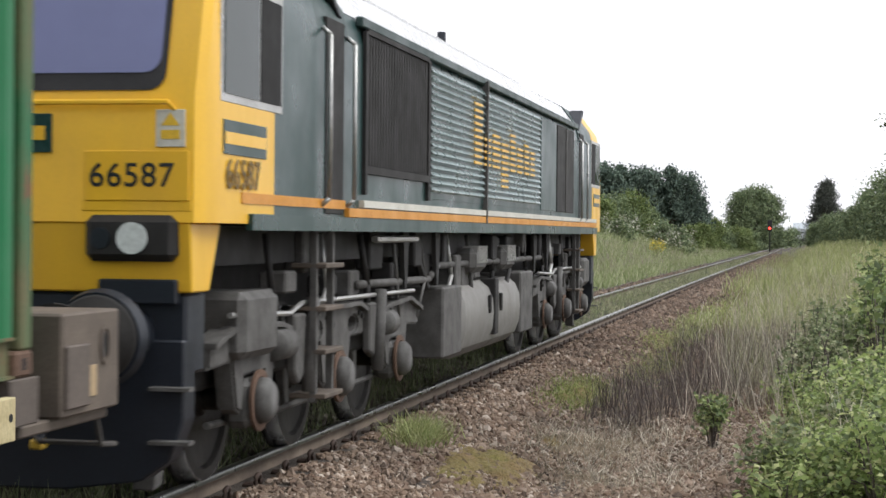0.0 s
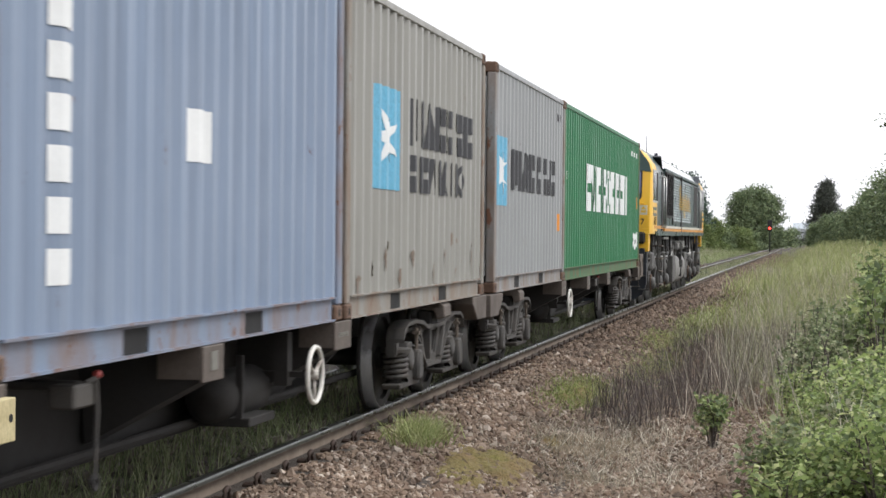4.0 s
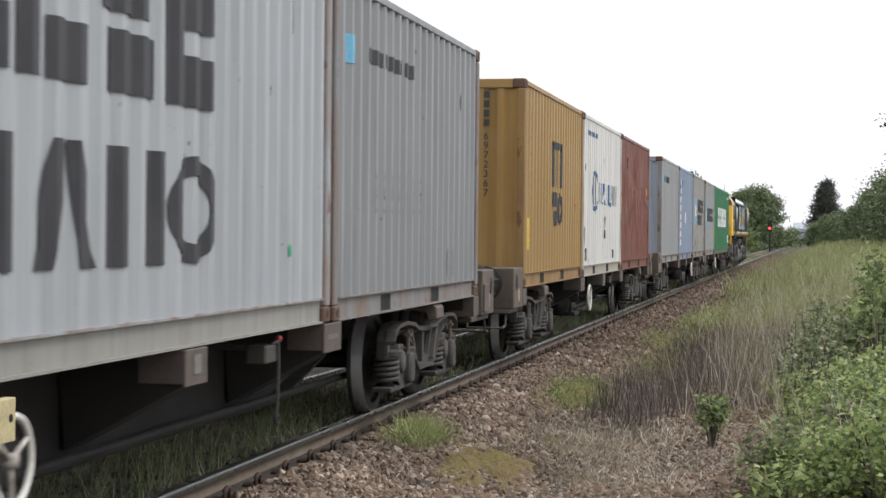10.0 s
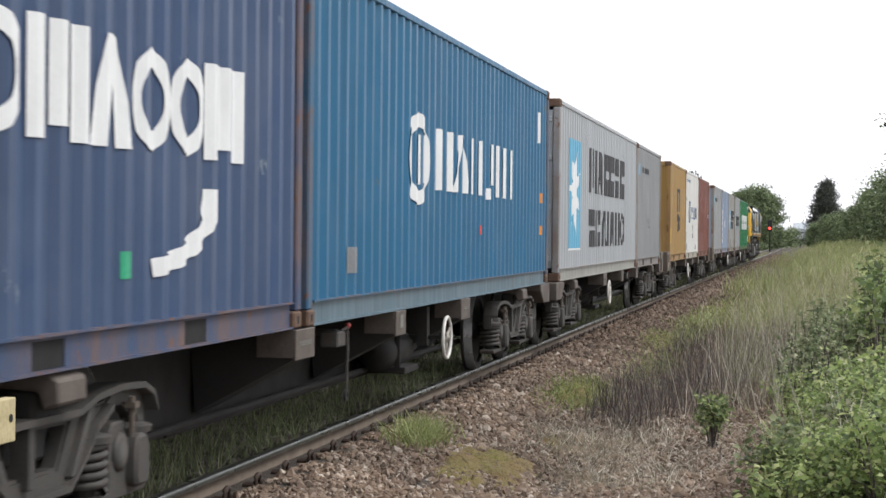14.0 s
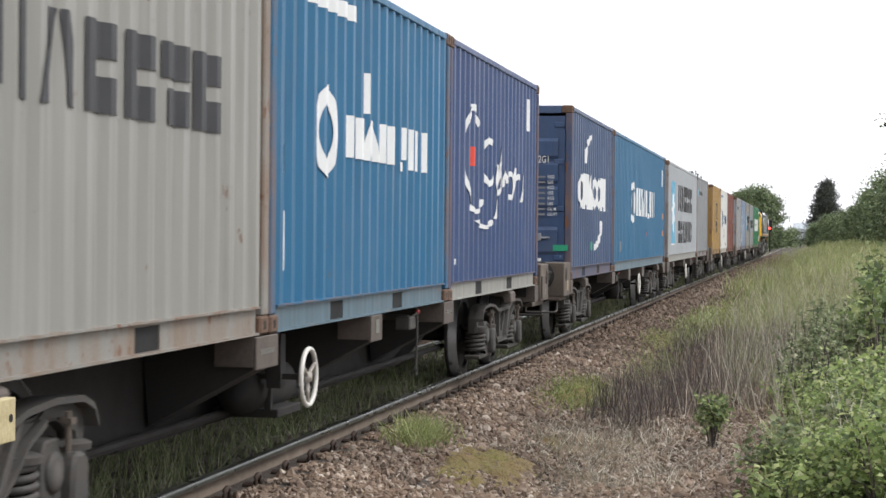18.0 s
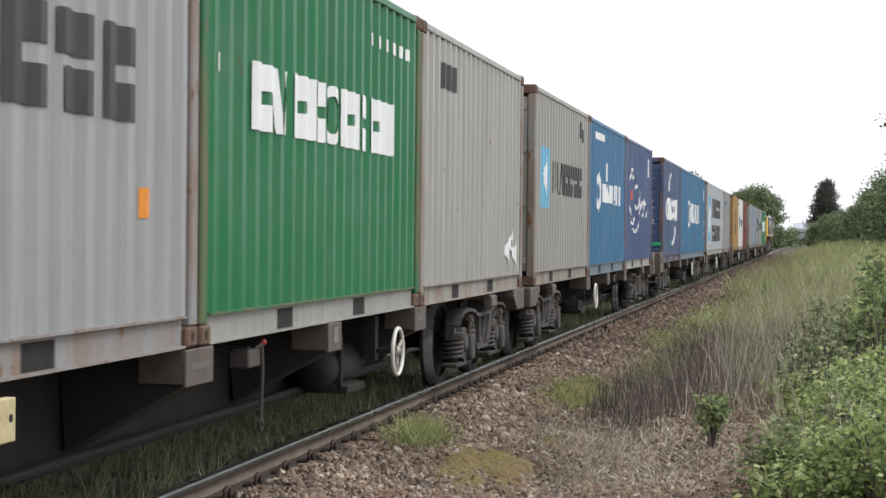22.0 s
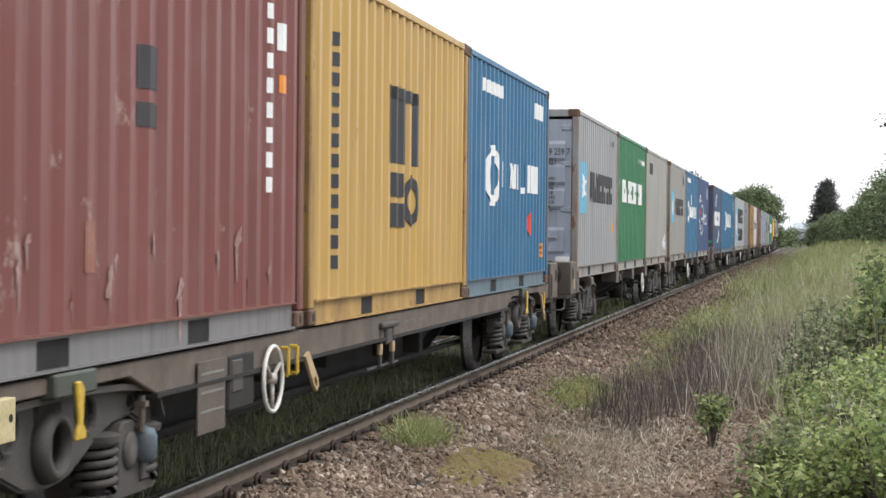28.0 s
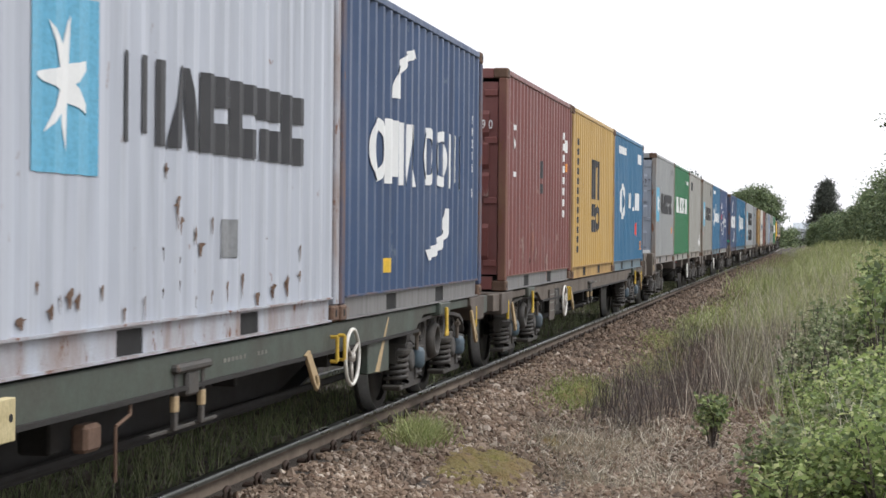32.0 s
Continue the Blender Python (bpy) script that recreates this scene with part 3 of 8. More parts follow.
mat("moss_mat", 14.6, 2.08, 1.35, 0.46, MOSS_MAT, "dull olive-brown moss mat over the stones", 1.0, 0.062)
mat("moss_mat", 16.9, 2.35, 0.8, 0.22, MOSS_MAT, "thin olive moss between the stones", 2.0)
mat("straw_mat", 17.2, 2.75, 1.2, 0.5, STRAW_MAT, "matted dead straw over the stones", 3.0, 0.085)
mat("straw_mat", 15.2, 2.75, 0.7, 0.3, STRAW_MAT, "matted dead straw over the stones", 4.0, 0.045)
mat("moss_mat", 21.6, 2.02, 1.7, 0.26, MOSS_MAT, "mossy ground under bright weeds", 5.0, 0.07)
mat("moss_mat", 33.0, 2.18, 2.8, 0.26, MOSS_MAT, "mossy ground under bright weeds", 6.0)
blades("verge_grass", strewn(R, 12000, 20.5, 90, lambda s: verge_edge(s) + 0.75, lambda s: 5.5 + s * 0.12), 0.50, 0.005, 0.45, DRY, "pale dead grass standing on the verge", 21, upright=0.16)
blades("verge_grass", strewn(R, 16000, 24, 200, lambda s: verge_edge(s) + 0.7, lambda s: 5.0 + s * 0.13), 0.50, 0.007, 0.45, MIXED, "half-green meadow grass on the verge", 22, upright=0.2)
blades("verge_grass", strewn(R, 12000, 36, 140, lambda s: verge_edge(s) + 0.6, lambda s: 5 + s * 0.12), 0.62, 0.009, 0.5, GREENING, "fresh green grass coming through on the verge", 28, upright=0.25)
blades("verge_grass", strewn(R, 900, 12.5, 22, 4.3, 6.2), 0.55, 0.005, 0.5, GREENING, "green grass among the brambles", 35, upright=0.25)
blades("dead_stems", strewn(R, 260, 13, 30, 4.3, 6.2), 0.95, 0.004, 0.3, PALE_STALK, "dead stalks standing among the brambles", 36, upright=0.25, category="weeds")
blades("verge_grass", strewn(R, 13000, 60, 330, 1.95, lambda s: 6 + s * 0.12), 0.75, 0.016, 0.4, GREENING, "meadow grass on the far verge", 23, 2)
blades("dead_stems", strewn(R, 3600, 19.0, 36, lambda s: lerp(s, [(19, 2.35), (21, 2.3), (26, 2.5), (36, 2.3)]), lambda s: lerp(s, [(19, 2.9), (21, 3.5), (24, 4.5), (36, 4.4)])), 0.56, 0.0030, 0.30, TWIG, "dark leafless weed stems beside the ballast", 24, upright=0.14, category="weeds")
blades("dead_stems", strewn(R, 420, 19, 60, lambda s: verge_edge(s), lambda s: verge_edge(s) + 2.6 + s * 0.03), 1.0, 0.0045, 0.25, PALE_STALK, "tall bleached stalks above the grass", 25, upright=0.20, category="weeds")
blades("dead_stems", patch(R, 16, 21.5, 3.9, 1.2, 0.3), 1.35, 0.005, 0.1, PALE_STALK, "long bleached stalks leaning over the path", 31, upright=0.28, category="weeds")
blades("dead_straw", patch(R, 380, 17.3, 2.75, 0.8, 0.35), 0.22, 0.0028, 1.6, PALE_STALK, "bleached straw lying on the stones", 32, upright=1.2)
blades("dead_straw", patch(R, 380, 15.0, 3.0, 0.8, 0.45), 0.20, 0.0028, 1.6, DRY, "bleached straw lying on the stones", 33, upright=1.2)
blades("dead_straw", patch(R, 260, 16.2, 3.7, 1.0, 0.4), 0.24, 0.0028, 1.6, PALE_STALK, "bleached straw lying on the stones", 34, upright=1.2)
blades("track_grass", strewn(R, 9000, 8.5, 160, -0.62, 0.60, 0.8), 0.32, 0.0045, 0.4, TRACK_GRASS, "thin green grass growing between the rails", 26)
blades("track_grass", strewn(R, 6000, 40, 210, -0.62, 0.60), 0.14, 0.012, 0.6, MIXED, "pale thin grass between the far rails", 37, 2)
blades("bank_grass", strewn(R, 22000, 40, 260, -10.5, -2.3), 0.62, 0.014, 0.5, BANK_GRASS, "green grass on the bank beyond the track", 27, 2)
for s, lat, n, rs, rl, h, mat, lab in ((15.2, 1.42, 800, 0.30, 0.10, 0.25, GREENING, "tuft of green grass at the sleeper ends"), (21.6, 2.02, 2400, 0.95, 0.17, 0.13, WEED, "low green weeds on the ballast edge"), (26.5, 2.25, 450, 1.1, 0.2, 0.13, MIXED, "yellow-green moss and grass on the ballast"),
                                       (33.0, 2.18, 1600, 1.6, 0.2, 0.14, WEED, "low green weeds beside the ballast"), (46.0, 2.45, 900, 4.0, 0.22, 0.18, WEED, "green weeds along the cess"), (64, 2.5, 900, 8, 0.25, 0.24, WEED, "green weeds along the cess"), (16.0, 2.75, 500, 0.6, 0.35, 0.12, DRY, "trampled straw on the stones"), (14.6, 2.08, 7000, 0.62, 0.22, 0.035, MOSS, "dull olive moss over the stones"), (17.2, 2.75, 2600, 0.55, 0.25, 0.07, STRAW, "matted dead straw over the stones"), (15.2, 2.75, 1800, 0.5, 0.3, 0.06, STRAW, "matted dead straw over the stones"), (17.2, 2.5, 500, 0.6, 0.25, 0.20, DRY, "bleached straw lying on the stones"), (15.2, 3.3, 500, 0.6, 0.3, 0.14, DRY, "broken straw on the path"), (21.0, 2.2, 450, 0.8, 0.15, 0.10, GREENING, "bright moss and weeds on the stones"), (27.5, 2.5, 900, 1.6, 0.16, 0.16, WEED, "bright weeds along the foot of the dead stems"), (40.0, 2.4, 1600, 4.0, 0.20, 0.20, GREENING, "green grass strip beside the ballast"), (18.5, 3.0, 420, 0.9, 0.35, 0.20, DRY, "bent dead straw beside the path"), (96, 2.9, 900, 6, 0.5, 0.5, DRY, "pale grass tufts beside the line")):
    blades("grass_tuft", patch(R, n, s, lat, rs, rl), h, 0.006 if s < 40 else 0.012, 0.8, mat, lab, int(s * 10), upright=0.35)


def leaf_mass(name, centres, size, per, spread, material, label, seed, parent=None, flat=0.5, kind="stuff", category="foliage"):
    """Folded four-sided leaves scattered round many twig ends, one mesh."""
    rng = np.random.default_rng(seed)
    c = np.repeat(np.asarray(centres), per, 0)
    n = len(c)
    p = c + rng.normal(0, 1, (n, 3)) * np.asarray(spread)
    d = rng.normal(0, 1, (n, 3))
    d[:, 2] = d[:, 2] * flat - 0.25
    d /= np.linalg.norm(d, axis=1, keepdims=True)
    up = rng.normal(0, 0.55, (n, 3)) + np.array((0, -0.25, 1.0))
    side = np.cross(d, up)
    side /= np.linalg.norm(side, axis=1, keepdims=True) + 1e-9
    nrm = np.cross(side, d)
    L = (size * rng.uniform(0.6, 1.4, n))[:, None]
    W = L * rng.uniform(0.30, 0.42, (n, 1))
    v = np.stack([p, p + d * L * 0.45 + side * W + nrm * W * 0.35, p + d * L * 0.52, p + d * L, p + d * L * 0.45 - side * W + nrm * W * 0.35], 1)
    f = np.array([(0, 1, 2), (1, 3, 2), (0, 2, 4), (2, 3, 4)])
    faces = f[None] + (np.arange(n) * 5)[:, None, None]
    ob = link_mesh(name, np_mesh(name, v.reshape(-1, 3), faces.reshape(-1, 3)), material, parent)
    if parent is None:
        tagged(ob, label, category, kind=kind)
    else:
        tagged(ob, label, kind="stuff")
    return ob


def bush(name, s, lat, w, d, h, leaf, count, material, label, category, seed, stems=18, lift=0.0, shell=0.5):
    """A bush of stems and leaves with an uneven outline."""
    rng = np.random.default_rng(seed)
    bx, by, bz = ground_point(s, lat, lift)
    root = tagged(new(name), label, category)
    root.location = (bx, by, bz)
    st = bmesh.new()
    tips = []
    for i in range(stems):
        a, q = rng.uniform(0, 6.28), math.sqrt(rng.random())
        e = Vector((w * q * math.cos(a) * rng.uniform(0.7, 1.15), d * q * math.sin(a) * rng.uniform(0.7, 1.15), h * (1 - 0.75 * q * q) * rng.uniform(0.65, 1.15)))
        m = Vector((e.x * 0.45 + rng.normal(0, 0.05), e.y * 0.45, e.z * 0.72))
        tube(st, (e.x * 0.12, e.y * 0.12, -0.05), m, 0.006 + h * 0.006, 5, 0.005 + h * 0.003)
        tube(st, m, e, 0.005 + h * 0.003, 5, 0.003)
        for k in range(max(1, count // stems)):
            f = rng.uniform(0.2, 1.05) ** shell
            base = m.lerp(e, (f - 0.4) / 0.6) if f > 0.4 else Vector((e.x * 0.12, e.y * 0.12, 0)).lerp(m, f / 0.4)
            tips.append(base)
    tagged(part("brushwood", st, TWIG, root), kind="stuff")
    leaf_mass("leaves", tips, leaf, 1, (w * 0.14, d * 0.14, h * 0.12), material, "", seed + 1, root)
    return root


# brambles and nettles by the path
rb = random.Random(5)
for i in range(52):
    s = 12.2 + 16 * rb.random() ** 1.3
    lat = lerp(s, [(12, 4.15), (16, 4.3), (20, 4.35), (27, 4.9)]) + 0.25 + 1.5 * rb.random()
    hh = 0.30 + 0.40 * rb.random() + 0.08 * (lat - 4)
    bush("bramble_bush", s, lat, 0.42, 0.42, hh, 0.052, 760, LEAF, "leafy green bramble growing over dead grass", "bush", 100 + i, 16)
for i in range(30):
    s = 12.6 + 7.0 * rb.random()
    lat = lerp(s, [(12, 4.25), (16, 4.75), (20, 5.2)]) + 1.2 * rb.random()
    bush("bramble_bush", s, lat, 0.48, 0.48, 0.40 + 0.30 * rb.random(), 0.058, 760, LEAF if i % 3 else NETTLE, "tall leafy bramble arching over the verge", "bush", 700 + i, 16)
bush("bramble_bush", 17.0, 3.80, 0.28, 0.34, 0.52, 0.05, 520, HEDGE_LEAF, "small dark bramble at the edge of the stones", "bush", 90, 12)

for i in range(26):
    s = 19.5 + 8 * rb.random()
    bush("nettle_clump", s, 4.35 + 0.06 * (s - 19) + 0.7 * rb.random(), 0.26, 0.26, 0.65 + 0.3 * rb.random(), 0.06, 380, NETTLE, "pale green nettle clump among dead stalks", "weeds", 500 + i, 14)
for i in range(9):
    s = 18.5 + 6 * rb.random()
    bush("nettle_clump", s, 4.15 + 0.06 * (s - 18) + 0.9 * rb.random(), 0.20, 0.20, 0.85 + 0.25 * rb.random(), 0.05, 260, NETTLE, "tall pale green weed going to seed", "weeds", 800 + i, 10)
for i in range(20):
    s = 21 + 16 * rb.random()
    lat = 5.25 + (s - 20) * 0.05 + 0.9 * rb.random()
    bush("hedge_bush", s, lat, 0.6, 0.7, 1.15 + 0.35 * rb.random(), 0.10, 420, HEDGE_LEAF, "leafy green bush at the edge of the field", "bush", 200 + i, 18)

# ---- trees and hedges ----
BARK = surface("grey_brown_bark", (0.075, 0.058, 0.045), 0.95, amount=0.7, scale=6.0, bump=0.6)
# these two crowns are lightened and blued, distance haze mixed into leaf colour
CROWN_DARK = island("hazed_dark_evergreen_foliage", [(0.0, (0.050, 0.082, 0.066)), (0.5, (0.090, 0.132, 0.098)), (1.0, (0.135, 0.180, 0.128))], 0.8, 0.1)
CROWN = island("hazed_broadleaf_foliage", [(0.0, (0.085, 0.122, 0.060)), (0.5, (0.150, 0.200, 0.095)), (1.0, (0.225, 0.275, 0.135))], 0.7, 0.2)
CROWN_LIGHT = island("bright_shrub_foliage", [(0.0, (0.09, 0.13, 0.035)), (0.5, (0.14, 0.19, 0.055)), (1.0, (0.21, 0.25, 0.09))], 0.7, 0.25)
BLOSSOM = island("cream_blossom", [(0.0, (0.45, 0.45, 0.36)), (1.0, (0.65, 0.63, 0.55))], 0.8)
YELLOW_FLOWER = island("yellow_flower", [(0.0, (0.45, 0.36, 0.03)), (1.0, (0.62, 0.52, 0.06))], 0.8)


def tree(s, lat, height, width, material, label, seed, leaf=0.2, leaves=5200, shape="round", bare=0.18, clumps=46):
    """Trunk, limbs and a crown of leaf clumps with gaps."""
    rng = np.random.default_rng(seed)
    root = tagged(new("tree"), label, "tree")
    root.location = ground_point(s, lat, -0.1)
    tr = bmesh.new()
    tube(tr, (0, 0, 0), (0.02 * height, 0, height * 0.55), height * 0.028, 9, height * 0.015)
    tube(tr, (0.02 * height, 0, height * 0.55), (0, 0, height * 0.92), height * 0.015, 7, height * 0.004)
    part("trunk", tr, BARK, root)
    limbs = bmesh.new()
    centres = []
    for i in range(clumps):
        q = bare + (1 - bare) * (i + rng.random()) / clumps
        if shape == "cone":
            rad = width * 0.5 * (1.02 - q) ** 0.75 * (0.75 + 0.35 * rng.random())
        elif shape == "shrub":
            rad = width * 0.5 * math.sqrt(max(0.05, 1 - q * q)) * (0.6 + 0.5 * rng.random())
        else:
            rad = width * 0.5 * math.sqrt(max(0.04, 1 - (2 * (q - bare) / (1 - bare) * 0.95 - 0.80) ** 2 / 1.45)) * (0.55 + 0.5 * rng.random())
        a = rng.uniform(0, 6.28)
        e = Vector((rad * math.cos(a), rad * math.sin(a), height * q * (0.93 if shape != "cone" else 0.98)))
        tube(limbs, (0, 0, e.z * 0.72), e, height * 0.008, 5, height * 0.002)
        centres += [e * 1.0, Vector((e.x * 0.62, e.y * 0.62, e.z * 0.97))]
    tagged(part("limbs", limbs, BARK, root), kind="stuff")
    cw = width * (0.085 if shape != "cone" else 0.06)
    leaf_mass("crown", centres, leaf, max(1, leaves // len(centres)), (cw, cw, cw * 0.85), material, "", seed + 7, root, 0.7)
    return root

# far side of the line, from near to far
EVERGREEN, BROAD, SHRUB = "dark evergreen tree behind the bank", "broad-leaved tree in full leaf", "bright green shrub on the railway bank"
for k, (px, dist_, h, w) in enumerate(((1072, 178, 7.4, 4.2), (1098, 186, 7.2, 4.0), (1128, 190, 7.6, 4.2), (1152, 196, 7.8, 3.8), (1185, 196, 7.8, 4.2), (1212, 200, 7.8, 4.4), (1232, 205, 5.6, 3.4), (1040, 172, 6.8, 4.6), (1010, 168, 6.4, 4.8), (980, 165, 6.2, 4.8))):
    lat = (px - 1404) / 3222.0 * dist_ - on_track(dist_)[0]
    tree(dist_, lat, h, w, CROWN_DARK, EVERGREEN, 300 + k, 0.26, 10500, "cone" if k % 3 == 1 else "round", 0.04, 90)
for k, (px, dist_, h, w) in enumerate(((1088, 150, 3.4, 4.0), (1120, 156, 4.0, 4.2), (1060, 146, 3.2, 3.6), (1146, 160, 2.6, 3.2), (1262, 214, 3.6, 3.4), (1244, 196, 2.6, 3.0), (1278, 222, 2.6, 3.4), (1300, 226, 3.2, 3.6), (1314, 228, 3.0, 3.0), (1328, 240, 2.6, 3.0), (1220, 178, 2.0, 3.0))):
    lat = (px - 1404) / 3222.0 * dist_ - on_track(dist_)[0]
    tree(dist_, lat, h, w, CROWN_LIGHT if k % 3 else CROWN, SHRUB, 330 + k, 0.18, 6500, "shrub", 0.0, 60)
for k, (px, dist_, h, w) in enumerate(((1172, 146, 2.2, 3.0), (1200, 152, 2.0, 2.6), (1095, 132, 1.5, 2.4))):
    lat = (px - 1404) / 3222.0 * dist_ - on_track(dist_)[0]
    t_ = tree(dist_, lat, h, w, CROWN, "flowering hawthorn on the railway bank", 350 + k, 0.18, 1800, "shrub", 0.0, 26)
    leaf_mass("blossom", [(1.1 * math.cos(j), 1.1 * math.sin(j), 0.6 + 0.25 * (j % 5)) for j in range(40)], 0.12, 8, (0.28, 0.28, 0.2), BLOSSOM, "cream blossom", 360 + k, t_)
for k, (px, dist_, h, w) in enumerate(((1308, 245, 8.6, 4.4), (1334, 250, 9.4, 5.0), (1357, 255, 8.4, 4.2))):
    lat = (px - 1404) / 3222.0 * dist_ - on_track(dist_)[0]
    tree(dist_, lat, h, w, CROWN, BROAD, 370 + k, 0.26, 10500, "round", 0.08, 90)
for k, (px, dist_, h, w) in enumerate(((1372, 290, 3.4, 3.6), (1385, 330, 3.0, 4.0), (1366, 285, 3.0, 3.0), (1395, 420, 4.0, 6.0), (1346, 275, 3.4, 3.0))):
    lat = (px - 1404) / 3222.0 * dist_ - on_track(dist_)[0]
    tree(dist_, lat, h, w, CROWN, "dense hedge tree beside the line", 380 + k, 0.34, 2200, "shrub", 0.0, 30)
# near side
CONIFER = island("dusky_conifer_foliage", [(0.0, (0.045, 0.055, 0.045)), (0.5, (0.075, 0.085, 0.07)), (1.0, (0.11, 0.12, 0.095))], 0.85, 0.1)
lat = (1453 - 1404) / 3222.0 * 200 - on_track(200)[0]
tree(200, lat, 7.0, 5.2, CONIFER, "tall dark conifer standing alone", 400, 0.20, 16000, "cone", 0.02, 170)
for k, (px, dist_, h, w) in enumerate(((1440, 190, 2.4, 2.2), (1466, 180, 3.2, 3.0), (1492, 170, 3.2, 3.0), (1512, 150, 3.4, 3.0), (1533, 140, 4.2, 3.2), (1553, 130, 5.0, 3.4), (1573, 120, 5.6, 3.6), (1592, 112, 6.2, 3.8), (1625, 105, 6.8, 4.0))):
    lat = (px - 1404) / 3222.0 * dist_ - on_track(dist_)[0]
    tree(dist_, lat, h, w, CROWN, "broad-leaved hedge tree beside the field", 410 + k, 0.18, 8000, "round", 0.02, 80)
lat = (1612 - 1404) / 3222.0 * 108 - on_track(108)[0]
tall = tree(108, lat, 7.6, 3.4, CROWN, "broad-leaved hedge tree with a bare leading bough", 440, 0.24, 3000, "round", 0.05, 40)
part("bough", tubes([(0, 0, 5.2), (-0.9, 0, 6.3), (-1.7, 0, 7.0), (-2.1, 0, 7.3)], 0.05, 6), BARK, tall)
leaf_mass("sprig", [(-1.2 - 0.09 * j, 0, 6.6 + 0.10 * j + 0.3 * math.sin(j * 2.0)) for j in range(12)], 0.16, 9, (0.16, 0.16, 0.16), CROWN, "", 441, tall)
YFL = (1163, 124)
lat = (YFL[0] - 1404) / 3222.0 * YFL[1] - on_track(YFL[1])[0]
fl = bush("flowering_weed", YFL[1], lat, 0.5, 0.5, 0.95, 0.09, 300, GREENING, "clump of yellow flowers on the bank", "wild flower", 430, 14)
leaf_mass("flowers", [(0.42 * math.cos(j * 2.4), 0.42 * math.sin(j * 2.4), 0.5 + 0.05 * (j % 12)) for j in range(36)], 0.09, 10, (0.09, 0.09, 0.08), YELLOW_FLOWER, "bright yellow flowers", 431, fl)


# ---- signal ----
def signal():
    s = 215.0
    lat = (1358 - 1404) / 3222.0 * s - on_track(s)[0]
    root = tagged(new("railway_signal"), "railway colour light signal showing red", "signal")
    root.location = ground_point(s, lat)
    z = 1.604 + (418.0 - 404.5) / 3222.0 * s - root.location.z
    part("post", tubes([(0, 0, 0), (0, 0, z + 0.2)], 0.07, 10), STEEL["dark"], root)
    hd = part("signal_head", boxes((-0.26, 0.26, -0.02, 0.18, z - 0.35, z + 0.95), bevel=0.05), STEEL["seal"], root, "black signal head")
    part("red_lamp", tubes([(0, -0.08, z), (0, -0.02, z)], 0.15, 20), glow("red_signal_light", (1.0, 0.05, 0.03), 3.0), hd, "lit red lamp")
    part("ladder", tubes([(0.15, 0.15, 0), (0.15, 0.15, z)], 0.03, 5), STEEL["dark"], root)


signal()


# ---- pale house at the end of the view ----
def far_house():
    s = 620.0
    wall = surface("pale_render", (0.62, 0.66, 0.70), 0.8, amount=0.3)
    slate = surface("grey_slate", (0.46, 0.50, 0.54), 0.7, amount=0.4)
    root = tagged(new("house"), "pale rendered house far down the line", "house")
    root.location = (0.6, s, 0.6)
    part("wall", boxes((-1.5, 4.5, 0, 6, 0, 3.6)), wall, root)
    part("roof", prism([(-0.3, 3.6), (6.3, 3.6), (3.0, 5.6)], -1.8, 4.8), slate, root)
    for x in (-0.4, 2.2):
        part("window", boxes((x, x + 0.9, -0.04, 0.02, 1.4, 2.5)), SIGN_GLASS, root)
    part("chimney", boxes((3.2, 3.8, 2.6, 3.4, 5.0, 6.3)), slate, root)


SIGN_GLASS = surface("dark_window_glass", (0.05, 0.06, 0.07), 0.1, bump=0.0)
far_house()


# ---- a bird that crosses the sky ----
def bird():
    feather = surface("dark_bird_plumage", (0.035, 0.033, 0.035), 0.8)
    root = tagged(new("bird"), "small dark bird in flight", "bird")
    bm = bmesh.new()
    bmesh.ops.create_uvsphere(bm, u_segments=10, v_segments=8, radius=1, matrix=Matrix.Diagonal((0.11, 0.035, 0.035, 1)))
    part("body", bm, feather, root, "", True)
    part("tail", boxes((-0.17, -0.08, -0.025, 0.025, -0.005, 0.005), bevel=0.003), feather, root)
    wings = []
    for sy in (-1, 1):
        w = bmesh.new()
        vs = [(0.05, 0), (0.02, 0.09), (-0.05, 0.19), (-0.06, 0.18), (-0.03, 0.08), (-0.05, 0)]
        f = w.faces.new([w.verts.new((x, sy * y, 0.0)) for x, y in vs])
        r = bmesh.ops.extrude_face_region(w, geom=[f])
        bmesh.ops.translate(w, vec=(0, 0, 0.008), verts=[v for v in r["geom"] if isinstance(v, bmesh.types.BMVert)])
        bmesh.ops.recalc_face_normals(w, faces=w.faces)
        wings.append((part("wing", w, feather, root), sy))
    return root, wings


BIRD = bird()


# ---- timber rail of a fence, close to the camera ----
def fence_rail():
    wood = surface("cream_painted_timber", (0.50, 0.43, 0.24), 0.7, 0.0, (0.36, 0.29, 0.15), 0.6, 4.0, 45.0, 0.2, (1, 0.3, 3))
    root = tagged(new("timber_fence"), "cream-painted timber fence rail with a bolt hole", "fence")
    end = Vector((-2.86, 6.38, 0.0))
    part("board", boxes((end.x - 0.045, end.x, end.y - 2.6, end.y, 0.81, 0.975), bevel=0.004), wood, root)
    part("bolt_hole", tubes([(end.x - 0.004, end.y - 0.045, 0.90), (end.x + 0.002, end.y - 0.045, 0.90)], 0.016, 12), STEEL["hole"], root)
    part("post", boxes((end.x - 0.15, end.x - 0.05, end.y - 2.2, end.y - 2.1, -0.5, 1.05), bevel=0.006), wood, root)


fence_rail()

# ---- the train: containers ----
PITCH, DEPTH = 0.278, 0.036
MOVERS = []   # (thing, place along the train, local pose in the track's frame)
ROLLERS = []  # (wheelset, place in its wagon, radius)
